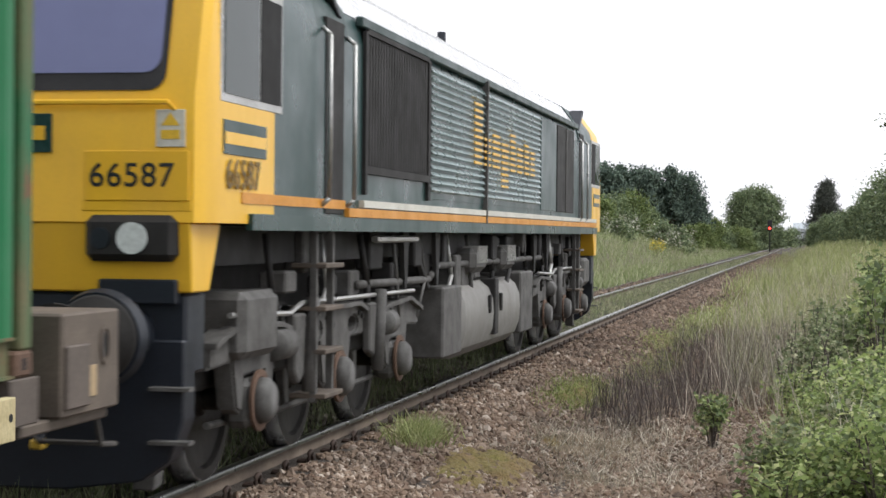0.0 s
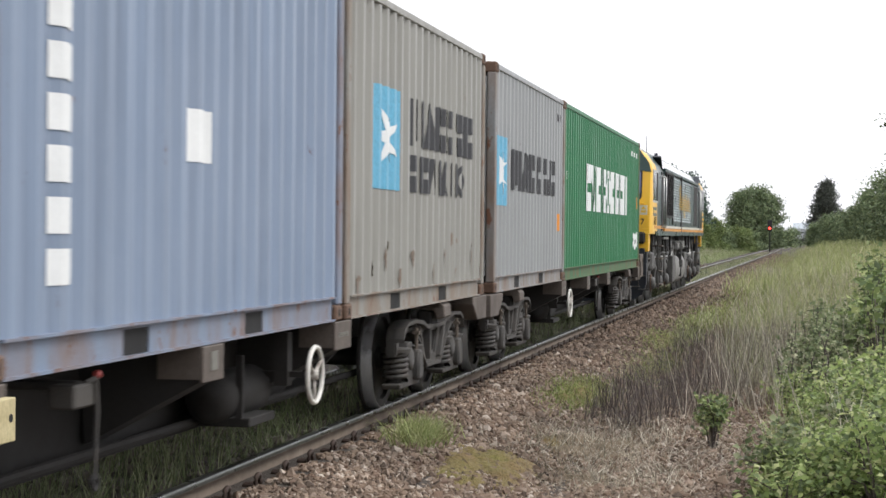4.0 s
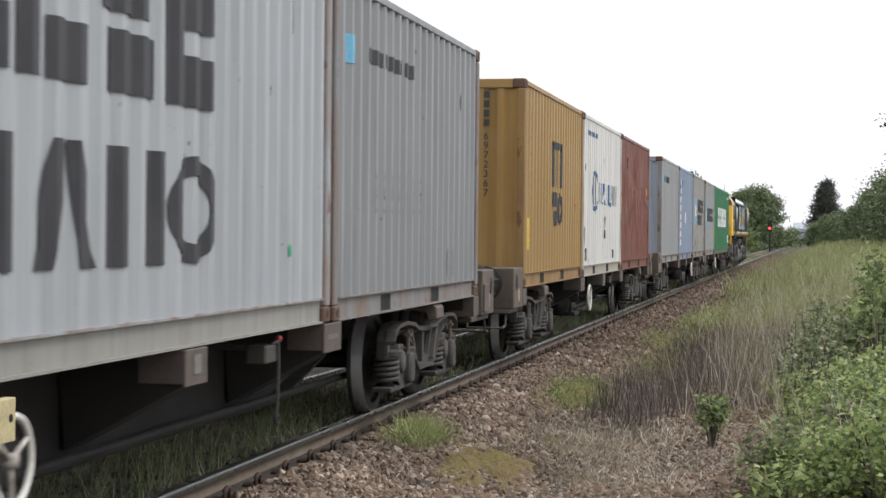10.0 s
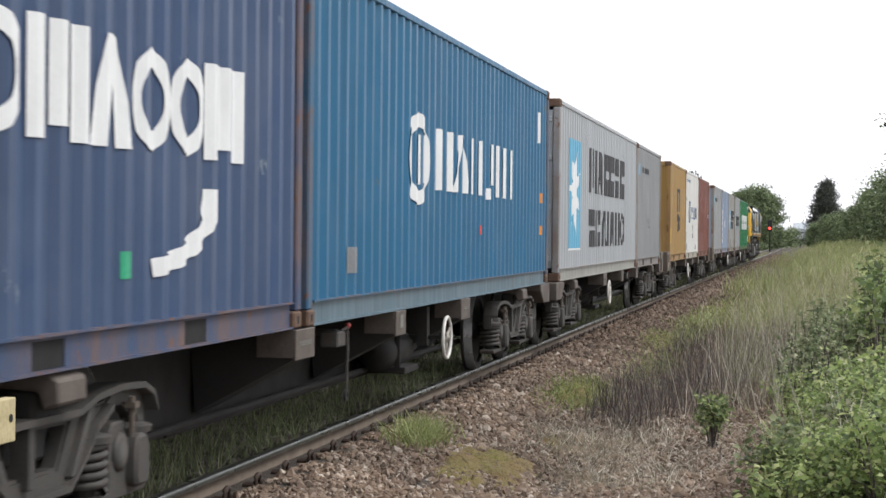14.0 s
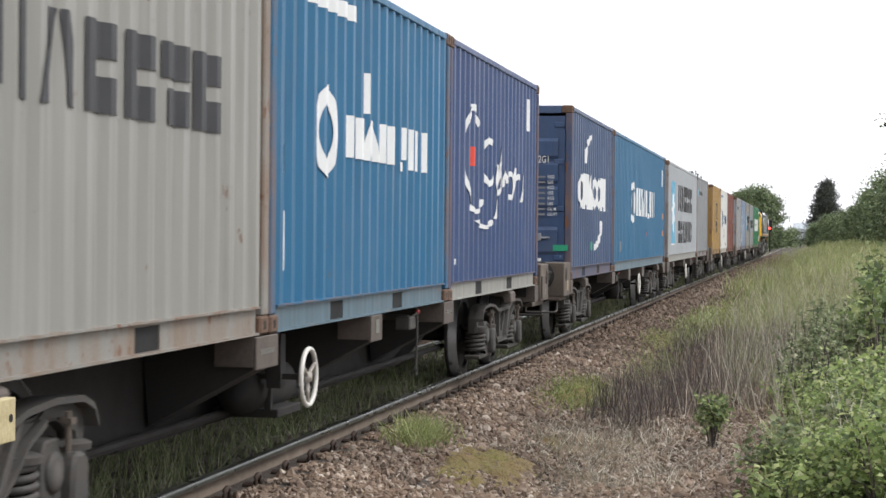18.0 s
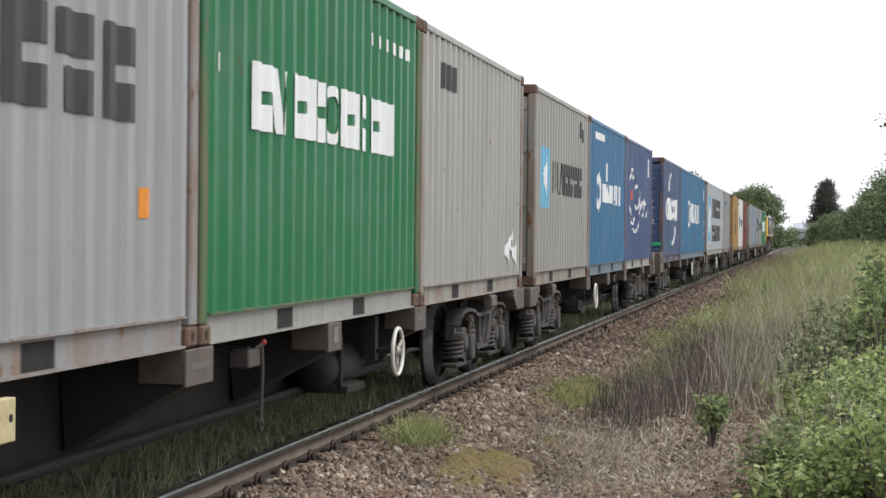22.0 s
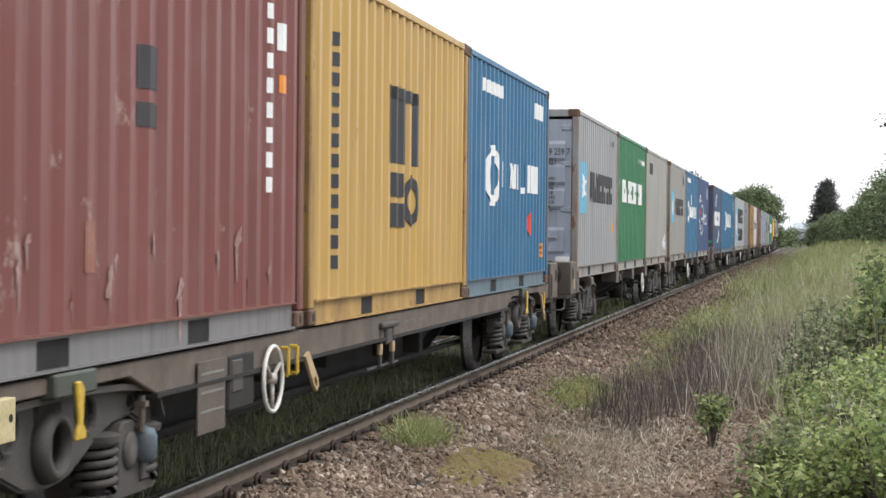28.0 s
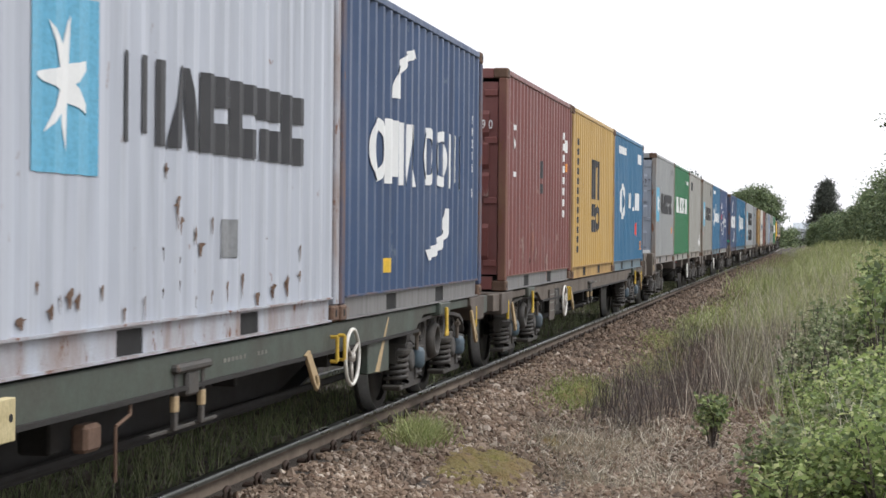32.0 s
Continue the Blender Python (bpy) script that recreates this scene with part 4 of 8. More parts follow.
HALF, TALL = 1.219, 2.591


def wave(y):
    """Depth of the corrugation at y: 0 on the outer flat, DEPTH in the groove."""
    p = (y / PITCH) % 1.0
    if p < 0.26:
        return 0.0
    if p < 0.50:
        return DEPTH * (p - 0.26) / 0.24
    if p < 0.76:
        return DEPTH
    return DEPTH * (1.0 - p) / 0.24


def wave_stops(y0, y1):
    ys = {y0, y1}
    k = math.floor(y0 / PITCH) - 1
    while k * PITCH < y1:
        for f in (0.0, 0.26, 0.5, 0.76):
            y = (k + f) * PITCH
            if y0 < y < y1:
                ys.add(y)
        k += 1
    return sorted(ys)


def sheet(y0, y1, z0, z1, x, lift=0.0, side=1, dents=0.0):
    """A corrugated sheet facing +x (side 1) or -x, slightly uneven, with deeper dents where it is battered."""
    bm = bmesh.new()
    cols, n = [], 20 if dents else 7
    for y in wave_stops(y0, y1):
        col = []
        for k in range(n + 1):
            z = z0 + (z1 - z0) * k / n
            edge = math.sin(math.pi * k / n)
            d = 0.003 * noise.noise((y * 0.9, z * 0.9, x * 3 + y0)) * edge
            if dents:
                d -= dents * edge * max(0.0, noise.noise((y * 1.7, z * 1.9, 4.0)) + 0.1) + 0.4 * dents * edge * noise.noise((y * 5.0, z * 4.0, 1.0))
            col.append(bm.verts.new((side * (x - wave(y) + lift + d), y, z)))
        cols.append(col)
    for p, q in zip(cols[:-1], cols[1:]):
        for k in range(n):
            bm.faces.new((p[k], q[k], q[k + 1], p[k + 1]) if side > 0 else (p[k], p[k + 1], q[k + 1], q[k]))
    return bm


def mark_strip(y0, y1, z0, z1, x, slant=0.0):
    """A painted bar that follows the corrugation; slant leans its top forward."""
    bm = bmesh.new()
    rows = []
    for y in wave_stops(y0, y1):
        rows.append([bm.verts.new((x - wave(y) + 0.005, y, z0)), bm.verts.new((x - wave(y) + 0.005, y, z1))])
    for (a, b), (c, d) in zip(rows[:-1], rows[1:]):
        bm.faces.new((a, c, d, b))
    if slant:
        for v in bm.verts:
            v.co.y += slant * (v.co.z - z0)
            v.co.x = x - wave(v.co.y) + 0.006
    return bm


def poly_mark(bm, polys, x):
    """Flat painted shapes given as lists of (y, z), cut along the corrugation and laid on it."""
    lo, hi = 9e9, -9e9
    for pts in polys:
        bm.faces.new([bm.verts.new((x, y, z)) for y, z in pts])
        lo, hi = min(lo, *(p[0] for p in pts)), max(hi, *(p[0] for p in pts))
    for yy in wave_stops(lo, hi):
        bmesh.ops.bisect_plane(bm, geom=list(bm.verts) + list(bm.edges) + list(bm.faces), plane_co=(0, yy, 0), plane_no=(0, 1, 0))
    for v in bm.verts:
        v.co.x = x - wave(v.co.y) + 0.0105
    bmesh.ops.remove_doubles(bm, verts=bm.verts, dist=0.0005)
    for f in bm.faces:
        f.normal_update()
        if f.normal.x < 0:
            f.normal_flip()
    return bm


def star(bm, y, z, r, x, points=7, turn=0.4):
    pts = []
    for i in range(points * 2):
        a = turn + math.pi * i / points
        rr = r if i % 2 == 0 else r * 0.36
        pts.append((y + rr * math.cos(a) * 0.95, z + rr * math.sin(a)))
    return poly_mark(bm, [[(y, z), pts[i], pts[(i + 1) % len(pts)]] for i in range(len(pts))], x)


def ring(y, z, ry, rz, w=0.28, a0=0, a1=18, n=18, fine=2):
    """Pieces of an oval ring, for emblems and curved strokes."""
    out = []
    n *= fine
    for i in range(a0 * fine, a1 * fine):
        p, q = 2 * math.pi * i / n, 2 * math.pi * (i + 1) / n
        k = 1 - w
        out.append([(y + ry * math.cos(p), z + rz * math.sin(p)), (y + ry * math.cos(q), z + rz * math.sin(q)), (y + k * ry * math.cos(q), z + k * rz * math.sin(q)), (y + k * ry * math.cos(p), z + k * rz * math.sin(p))])
    return out


def blob(y, z, ry, rz, seed, n=11):
    """An irregular patch of rust, scraped paint or painted dent highlight."""
    rr = random.Random(seed)
    out = []
    for i in range(n):
        a, k = 2 * math.pi * i / n, rr.uniform(0.25, 1.05)
        out.append((y + ry * k * math.cos(a) + 0.25 * rz * k * math.sin(a), z + rz * k * math.sin(a)))
    run = rz * rr.uniform(0.8, 2.4)
    return [[(y, z), out[i], out[(i + 1) % n]] for i in range(n)] + [[(y - 0.014, z - rz * 0.3), (y - 0.003, z - rz * 0.3 - run), (y + 0.006, z - rz * 0.3 - run), (y + 0.012, z - rz * 0.3)]]


def blobs(rows):
    return [blob(y, z, ry, rz, i * 7 + int(y * 10)) for i, (y, z, ry, rz) in enumerate(rows)]


def diamond(y, z, r):
    return [(y - r, z), (y, z - r), (y + r, z), (y, z + r)]


def letters(y0, y1, z0, z1, count, slot=0.16):
    """Bars of one size in a row, one for each character of a name."""
    w = (y1 - y0) / count
    out = []
    for i in range(count):
        a, b = y0 + i * w + w * slot / 2, y0 + (i + 1) * w - w * slot / 2
        out.append((a, b, z0, z1))
    return out


def door_leaf(root, mat, x0, x1, yb, rib_rows):
    """One leaf of the rear doors: sheet with pressed ribs, frame, hinges, lock rods."""
    bm = boxes((x0, x1, yb - 0.004, yb + 0.04, 0.19, 2.43))
    leaf = part("door", bm, mat, root)
    for z0, z1 in rib_rows:
        r = bmesh.new()
        a, b = x0 + 0.10, x1 - 0.10
        pts = [(z0, yb), (z0 + 0.05, yb + 0.032), (z1 - 0.05, yb + 0.032), (z1, yb)]
        # pressed panel, shown as a sunken tray with sloping lips
        ring = [[r.verts.new((xx, y - 0.010, z)) for z, y in pts] for xx in (a, b)]
        for i in range(3):
            r.faces.new((ring[0][i], ring[1][i], ring[1][i + 1], ring[0][i + 1]))
        for xs in ring:
            r.faces.new(xs)
        bmesh.ops.recalc_face_normals(r, faces=r.faces)
        for v in r.verts:
            v.co.y = 2 * (yb - 0.010) - v.co.y
        part("rib", r, mat, leaf)
    for fx in (0.17, 0.60):
        xr = fx if x1 > 0 else -fx
        rod = part("lock_rod", tubes([(xr, yb - 0.055, 0.10), (xr, yb - 0.055, 2.50)], 0.019, 8), STEEL["zinc"], leaf, "galvanised steel lock rod", True)
        for z in (0.22, 0.95, 1.75, 2.38):
            part("rod_guide", boxes((xr - 0.045, xr + 0.045, yb - 0.078, yb - 0.005, z - 0.03, z + 0.03), bevel=0.008), STEEL["zinc"], leaf)
        h = boxes((xr - 0.02, xr + 0.30, yb - 0.085, yb - 0.065, 0.60, 0.63), (xr + 0.12, xr + 0.17, yb - 0.09, yb - 0.01, 0.57, 0.68), bevel=0.006)
        part("lock_handle", h, STEEL["zinc"], leaf)
    outer = x0 if abs(x0) > abs(x1) else x1
    for z in (0.32, 1.05, 1.75, 2.30):
        s = -1 if outer > 0 else 1
        part("hinge", boxes((min(outer, outer + s * 0.16), max(outer, outer + s * 0.16), yb - 0.03, yb + 0.01, z - 0.04, z + 0.04), bevel=0.01), mat, leaf)


def container(front, length, colour, label, marks=(), stars=(), doors="rear", rail="own", posts=None, shapes=(), dents=0.0, end_colour=None, group="containers on the train"):
    """A freight container whose front end stands at the given place along the train. y runs forward, its origin at the middle of its base."""
    mat = PAINT[colour]
    posts = posts or FRAME_PAINT[colour]
    root = tagged(new("shipping_container"), label, "container", group)
    L = length / 2
    # frame
    for sx in (-1, 1):
        for sy in (-1, 1):
            xa, xb = sorted((sx * (HALF - 0.10), sx * HALF))
            ya, yb = sorted((sy * (L - 0.12), sy * L))
            part("corner_post", boxes((xa, xb, ya, yb, 0.118, TALL - 0.118), bevel=0.012), posts, root)
            for z in (0.0, TALL - 0.118):
                xc, yc = sorted((sx * (HALF - 0.162), sx * (HALF + 0.003))), sorted((sy * (L - 0.178), sy * (L + 0.003)))
                cast = part("corner_casting", boxes((*xc, *yc, z, z + 0.118), bevel=0.014), STEEL["rust"], root)
                y_mid, x_face = sy * (L - 0.089), sx * (HALF + 0.004)
                slot = boxes((min(x_face, x_face - sx * 0.02), max(x_face, x_face - sx * 0.02) + 0.001, y_mid - 0.03, y_mid + 0.03, z + 0.025, z + 0.095), bevel=0.01)
                part("slot", slot, STEEL["hole"], cast)
        xa, xb = sorted((sx * (HALF - 0.06), sx * (HALF - 0.004)))
        part("top_rail", boxes((xa, xb, -L + 0.178, L - 0.178, TALL - 0.075, TALL - 0.01), bevel=0.008), mat, root)
        xi, xj = sorted((sx * (HALF - 0.06), sx * (HALF - 0.034)))
        rail_paint = PAINT[rail] if rail != "own" else FRAME_PAINT[colour]
        if length < 7:
            a, b, c = -L + 0.178, L - 0.178, 0.150
            low = prism([(a, 0.012), (-1.37, 0.012), (-1.37, c), (-0.99, c), (-0.99, 0.012), (0.71, 0.012), (0.71, c), (1.09, c), (1.09, 0.012), (b, 0.012), (b, 0.175), (a, 0.175)], xi, xj)
            low_rail = part("bottom_rail", low, rail_paint, root)
            runs = ((a, b),)
            for y in (-1.18, 0.90):
                part("fork_pocket", boxes((*sorted((sx * (HALF - 0.5), sx * (HALF - 0.040))), y - 0.187, y + 0.187, 0.016, 0.148)), STEEL["hole"], root)
        else:
            low_rail = part("bottom_rail", boxes((xi, xj, -L + 0.178, L - 0.178, 0.012, 0.175)), rail_paint, root)
            runs = ((-L + 0.178, L - 0.178),)
        for y0, y1 in runs:
            part("flange", boxes((*sorted((sx * (HALF - 0.06), sx * (HALF - 0.006))), y0, y1, 0.0, 0.014)), rail_paint, low_rail)
        x = HALF - 0.012
        part("side_panel", sheet(-L + 0.12, L - 0.12, 0.17, TALL - 0.07, x, 0.0, sx, dents), mat, root, "", dents > 0)
        part("rail_lip", boxes((*sorted((sx * (HALF - 0.05), sx * (HALF - 0.001))), -L + 0.178, L - 0.178, 0.168, 0.182)), FRAME_PAINT[colour], root)
    part("roof", boxes((-HALF + 0.06, HALF - 0.06, -L + 0.1, L - 0.1, TALL - 0.05, TALL - 0.02)), mat, root)
    part("floor", boxes((-HALF + 0.06, HALF - 0.06, -L + 0.1, L - 0.1, 0.12, 0.17)), STEEL["dark"], root)
    # ends
    for sy in (-1, 1):
        yb = sy * L
        part("end_sill", boxes((-HALF + 0.162, HALF - 0.162, min(yb, yb - sy * 0.08), max(yb, yb - sy * 0.08), 0.015, 0.165), bevel=0.008), mat, root)
        part("end_header", boxes((-HALF + 0.162, HALF - 0.162, min(yb, yb - sy * 0.08), max(yb, yb - sy * 0.08), TALL - 0.12, TALL - 0.005), bevel=0.008), mat, root)
        if (sy < 0) == (doors == "rear"):
            rows = [(0.36, 0.78), (1.05, 1.38), (1.42, 1.75), (1.79, 2.10)]
            for sx in (-1, 1):
                a, b = sorted((sx * 0.012, sx * (HALF - 0.11)))
                door_leaf(root, PAINT[end_colour] if end_colour else mat, a, b, -L + 0.03 if sy < 0 else L - 0.07, rows if sy < 0 else rows[:1])
            part("door_seal", boxes((-0.014, 0.014, min(yb - sy * 0.02, yb - sy * 0.05), max(yb - sy * 0.02, yb - sy * 0.05), 0.18, 2.44)), STEEL["seal"], root)
        else:
            bm = bmesh.new()
            rows = []
            n = 9
            for i in range(n * 4 + 1):
                k, f = divmod(i, 4)
                xx = -HALF + 0.1 + (2 * HALF - 0.2) * (k + (0.0, 0.3, 0.5, 0.8)[f]) / n
                if xx > HALF - 0.1 + 1e-6:
                    break
                d = 0.045 if f in (2, 3) else 0.0
                rows.append((bm.verts.new((xx, yb - sy * (0.015 + d), 0.16)), bm.verts.new((xx, yb - sy * (0.015 + d), TALL - 0.11))))
            for (a, b), (c, d) in zip(rows[:-1], rows[1:]):
                bm.faces.new((a, c, d, b) if sy < 0 else (a, b, d, c))
            part("end_panel", bm, PAINT[end_colour] if end_colour else mat, root)
    # marks on the near side
    x = HALF - 0.012
    for m in marks:
        if m[0] == "shape":
            for polys in ([m[1]] if len(m[1]) > 4 else [[p] for p in m[1]]):
                part("painted_shape", poly_mark(bmesh.new(), polys, x), MARK[m[2]], root)
            continue
        y0, y1, z0, z1, col = m[:5]
        part("painted_mark", mark_strip(y0, y1, z0, z1, x, m[5] if len(m) > 5 else 0.0), MARK[col], root)
    for y, z, r in stars:
        part("star_mark", star(bmesh.new(), y, z, r, x), MARK["white"], root)
    for polys, col in shapes:
        c = front - L
        part("painted_shape", poly_mark(bmesh.new(), [[(y - c, z - BASE) for y, z in p] for p in polys], x), MARK[col], root)
    MOVERS.append((root, front - L, pose(0, 0, BASE)))
    return root


def text_part(root, body, size, m, material, label=""):
    """Raised lettering from the built-in font, as a mesh."""
    cu = bpy.data.curves.new("lettering", "FONT")
    cu.body, cu.size, cu.extrude, cu.offset = body, size, 0.002, size * 0.008
    cu.space_character = 1.08
    tmp = bpy.data.objects.new("lettering", cu)
    me = bpy.data.meshes.new_from_object(tmp)
    bpy.data.objects.remove(tmp)
    bpy.data.curves.remove(cu)
    me.transform(m)
    me.materials.clear()
    return link_mesh("lettering", me, material, root, label)


# ---- the train: wagons ----
RED_KNOB = surface("dull_red_knob_paint", (0.28, 0.035, 0.03), 0.5, amount=0.6)


def lathe_along(profile, x, z, sides=20):
    """A body turned about an axis along the train, from (y, radius) points."""
    bm = lathe([(p, q) for p, q in profile], sides=sides)
    for v in bm.verts:
        v.co.x, v.co.y = x + v.co.y, v.co.x
        v.co.z += z
    bmesh.ops.recalc_face_normals(bm, faces=bm.faces)
    return bm


def wheelset(root, y, r, gauge=0.7525, name="wheelset"):
    """Two wheels on an axle; the wheels turn about x through the axle."""
    prof = [(-0.07, r - 0.10), (-0.07, r + 0.028), (-0.045, r + 0.028), (-0.035, r + 0.002), (0.065, r - 0.004), (0.065, r - 0.075), (0.03, r - 0.09), (0.015, 0.12), (0.05, 0.10), (0.05, 0.06), (-0.05, 0.06), (-0.05, 0.10), (-0.02, 0.12), (-0.035, r - 0.11)]
    ws = part(name, tubes([(-1.0, 0, 0), (1.0, 0, 0)], 0.075, 12), STEEL["wheel"], root, "", True)
    ws.location = (0, y, r)
    for sx in (-1, 1):
        w = part("wheel", moved(lathe([(p * sx, q) for p, q in prof]), sx * gauge), STEEL["wheel"], ws)
        part("tread", moved(lathe([((-0.046) * sx, r + 0.006), (0.064 * sx, r - 0.001), (0.064 * sx, r - 0.03), (-0.04 * sx, r - 0.03)]), sx * gauge), STEEL["tyre"], ws, "polished bright wheel tread")
    ROLLERS.append((ws, y, r))
    return ws


def spring(bm, x, y, z0, z1, r, wire=0.021, coils=5):
    """A coil spring as a swept helix."""
    n, k = coils * 12, 6
    rings = []
    for i in range(n + 1):
        a = 2 * math.pi * i / 12
        c = Vector((x + r * math.cos(a), y + r * math.sin(a), z0 + (z1 - z0) * i / n))
        out, up = Vector((math.cos(a), math.sin(a), 0)), Vector((0, 0, 1))
        rings.append([bm.verts.new(c + wire * (out * math.cos(2 * math.pi * j / k) + up * math.sin(2 * math.pi * j / k))) for j in range(k)])
    for p, q in zip(rings[:-1], rings[1:]):
        for j in range(k):
            bm.faces.new((p[j], p[(j + 1) % k], q[(j + 1) % k], q[j]))
    return bm


ARCH_TOP = [(-1.46, 0.50), (-1.475, 0.66), (-1.42, 0.75), (-1.28, 0.80), (-0.95, 0.815), (-0.62, 0.79), (-0.40, 0.735), (0.40, 0.735), (0.62, 0.79), (0.95, 0.815), (1.28, 0.80), (1.42, 0.75), (1.475, 0.66), (1.46, 0.50)]
ARCH_LOW = [(1.37, 0.50), (1.33, 0.60), (1.15, 0.685), (0.88, 0.685), (0.68, 0.60), (0.54, 0.48), (0.32, 0.335), (-0.32, 0.335), (-0.54, 0.48), (-0.68, 0.60), (-0.88, 0.685), (-1.15, 0.685), (-1.33, 0.60), (-1.37, 0.50)]
ROUND_TOP = [(-1.42, 0.44), (-1.43, 0.62), (-1.36, 0.72), (-1.18, 0.785), (-0.80, 0.82), (-0.40, 0.835), (0.40, 0.835), (0.80, 0.82), (1.18, 0.785), (1.36, 0.72), (1.43, 0.62), (1.42, 0.44)]
ROUND_LOW = [(1.34, 0.44), (1.30, 0.56), (1.12, 0.625), (0.88, 0.61), (0.66, 0.555), (0.46, 0.47), (0.26, 0.395), (0.0, 0.375), (-0.26, 0.395), (-0.46, 0.47), (-0.66, 0.555), (-0.88, 0.61), (-1.12, 0.625), (-1.30, 0.56), (-1.34, 0.44)]


def bogie(root, yc, style):
    """Two-axle bogie under a wagon, its middle at yc."""
    WB, r = 1.0, 0.455
    arch = style == "arch"
    part("bogie_frame", boxes((-1.0, 1.0, yc - 0.22, yc + 0.22, 0.50, 0.72), bevel=0.02), STEEL["dark"], root)
    far = 0.07 if arch else 0.04  # castings stand this much nearer the wheels
    made = []
    cast = STEEL["bogie"]
    for sx in (-1, 1):
        top, low = (ARCH_TOP, ARCH_LOW) if arch else (ROUND_TOP, ROUND_LOW)
        if arch:
            holes = [[(-0.40, 0.655), (-0.16, 0.665), (-0.16, 0.455), (-0.27, 0.455)], [(-0.09, 0.665), (0.40, 0.655), (0.27, 0.455), (-0.09, 0.455)], oval(-0.80, 0.745, 0.13, 0.026, 10), oval(0.80, 0.745, 0.13, 0.026, 10)]
        else:
            holes = [oval(-0.46, 0.70, 0.10, 0.085, 16, 0.5), oval(0.46, 0.70, 0.10, 0.085, 16, -0.5), oval(0.0, 0.585, 0.115, 0.115, 20), oval(-1.12, 0.70, 0.06, 0.036, 10), oval(1.12, 0.70, 0.06, 0.036, 10)]
        shift = lambda loop: [(yc + y, z) for y, z in loop]
        side = part("side_frame", plate(shift(top + low), [shift(h) for h in holes], sx * 1.02, sx * 1.12, 0.016), cast, root, "dust-covered cast steel bogie side frame")
        made.append((side, sx))
        part("flange", ribbon(shift(top[1:-1]), 0.034, sx * 1.09, sx * 1.195), cast, side)
        if arch:
            part("flange", ribbon(shift([(y, z + 0.03) for y, z in reversed(low[3:11])]), 0.030, sx * 1.09, sx * 1.175), cast, side)
            for y, t_ in ((-0.125, 0.035), (-0.50, 0.03), (0.50, 0.03)):
                lean = 0.24 * (y > 0.2) - 0.24 * (y < -0.2)
                part("rib", prism([(yc + y - t_ + lean * 0.5, 0.735), (yc + y + t_ + lean * 0.5, 0.735), (yc + y + t_ - lean * 0.5, 0.40), (yc + y - t_ - lean * 0.5, 0.40)], *sorted((sx * 1.10, sx * 1.165)), 0.006), cast, side)
        else:
            part("boss", moved(lathe([(0, 0.185), (sx * 0.055, 0.172), (sx * 0.09, 0.150), (sx * 0.09, 0.118), (sx * 0.0, 0.112)], sides=28), sx * 1.11, yc, 0.585), cast, side, "", True)
            for y in (-0.46, 0.46):
                rim = [(a, b) for a, b in zip(oval(y, 0.70, 0.125, 0.108, 16, 0.5 if y < 0 else -0.5), oval(y, 0.70, 0.10, 0.085, 16, 0.5 if y < 0 else -0.5))]
                part("rim", plate([(yc + a[0], a[1]) for a, _ in rim], [[(yc + b[0], b[1]) for _, b in rim]], sx * 1.11, sx * 1.145, 0.008), cast, side)
        # side bearer on a post
        bearer = [(0.80, 0.88), (0.80, 0.945), (1.17, 0.945), (1.225, 0.915), (1.232, 0.80), (1.15, 0.775), (1.12, 0.86)] if arch else [(0.80, 0.86), (0.80, 0.945), (1.236, 0.945), (1.236, 0.83), (1.15, 0.82)]
        hw = 0.17 if arch else 0.25
        part("bolster_end", cross_plate([(sx * x, z) for x, z in bearer], yc - hw, yc + hw, 0.012), STEEL["bracket"] if arch else STEEL["green"], root, "steel side bearer over the bogie")
        part("bolster_foot", boxes((*sorted((sx * 0.95, sx * 1.10)), yc - 0.15, yc + 0.15, 0.70, 0.87), bevel=0.02), STEEL["dark"], root)
        for sy in (-1, 1):
            ya = yc + sy * WB
            wing = [(ya - 0.43, 0.235), (ya - 0.41, 0.205), (ya + 0.38, 0.205), (ya + 0.43, 0.24), (ya + 0.43, 0.275), (ya + 0.17, 0.275), (ya + 0.15, 0.56), (ya + 0.08, 0.61), (ya - 0.08, 0.61), (ya - 0.12, 0.56), (ya - 0.14, 0.255), (ya - 0.43, 0.255)]
            made.append((part("axlebox", prism(wing, *sorted((sx * 0.98, sx * 1.15)), 0.016), cast, root, "grease-stained axlebox with spring seats"), sx))
            cap = lathe([(0, 0.105), (sx * 0.018, 0.10), (sx * 0.03, 0.07), (sx * 0.03, 0.0), (0, 0.0)], sides=18)
            made.append((part("axlebox_cover", moved(cap, sx * 1.145, ya + 0.01, 0.45), cast, root, "", True), sx))
            for o in (-0.285, 0.30):
                made.append((part("coil_spring", spring(bmesh.new(), sx * 1.075, ya + o, 0.278, 0.515 if arch else 0.53, 0.102, 0.0215, 5), cast, root, "rusty coil spring", True), sx))
                core = tubes([(sx * 1.075, ya + o, 0.25), (sx * 1.075, ya + o, 0.53)], 0.058, 12)
                made.append((part("spring_core", core, STEEL["dark"], root), sx))
                pan = lathe([(-0.022, 0.0), (-0.022, 0.135), (0.012, 0.14), (0.022, 0.115), (0.022, 0.0)], sides=20)
                bmesh.ops.rotate(pan, cent=(0, 0, 0), matrix=Matrix.Rotation(-math.pi / 2, 3, "Y"), verts=pan.verts)
                made.append((part("spring_cap", moved(pan, sx * 1.075, ya + o, 0.55), cast, root), sx))
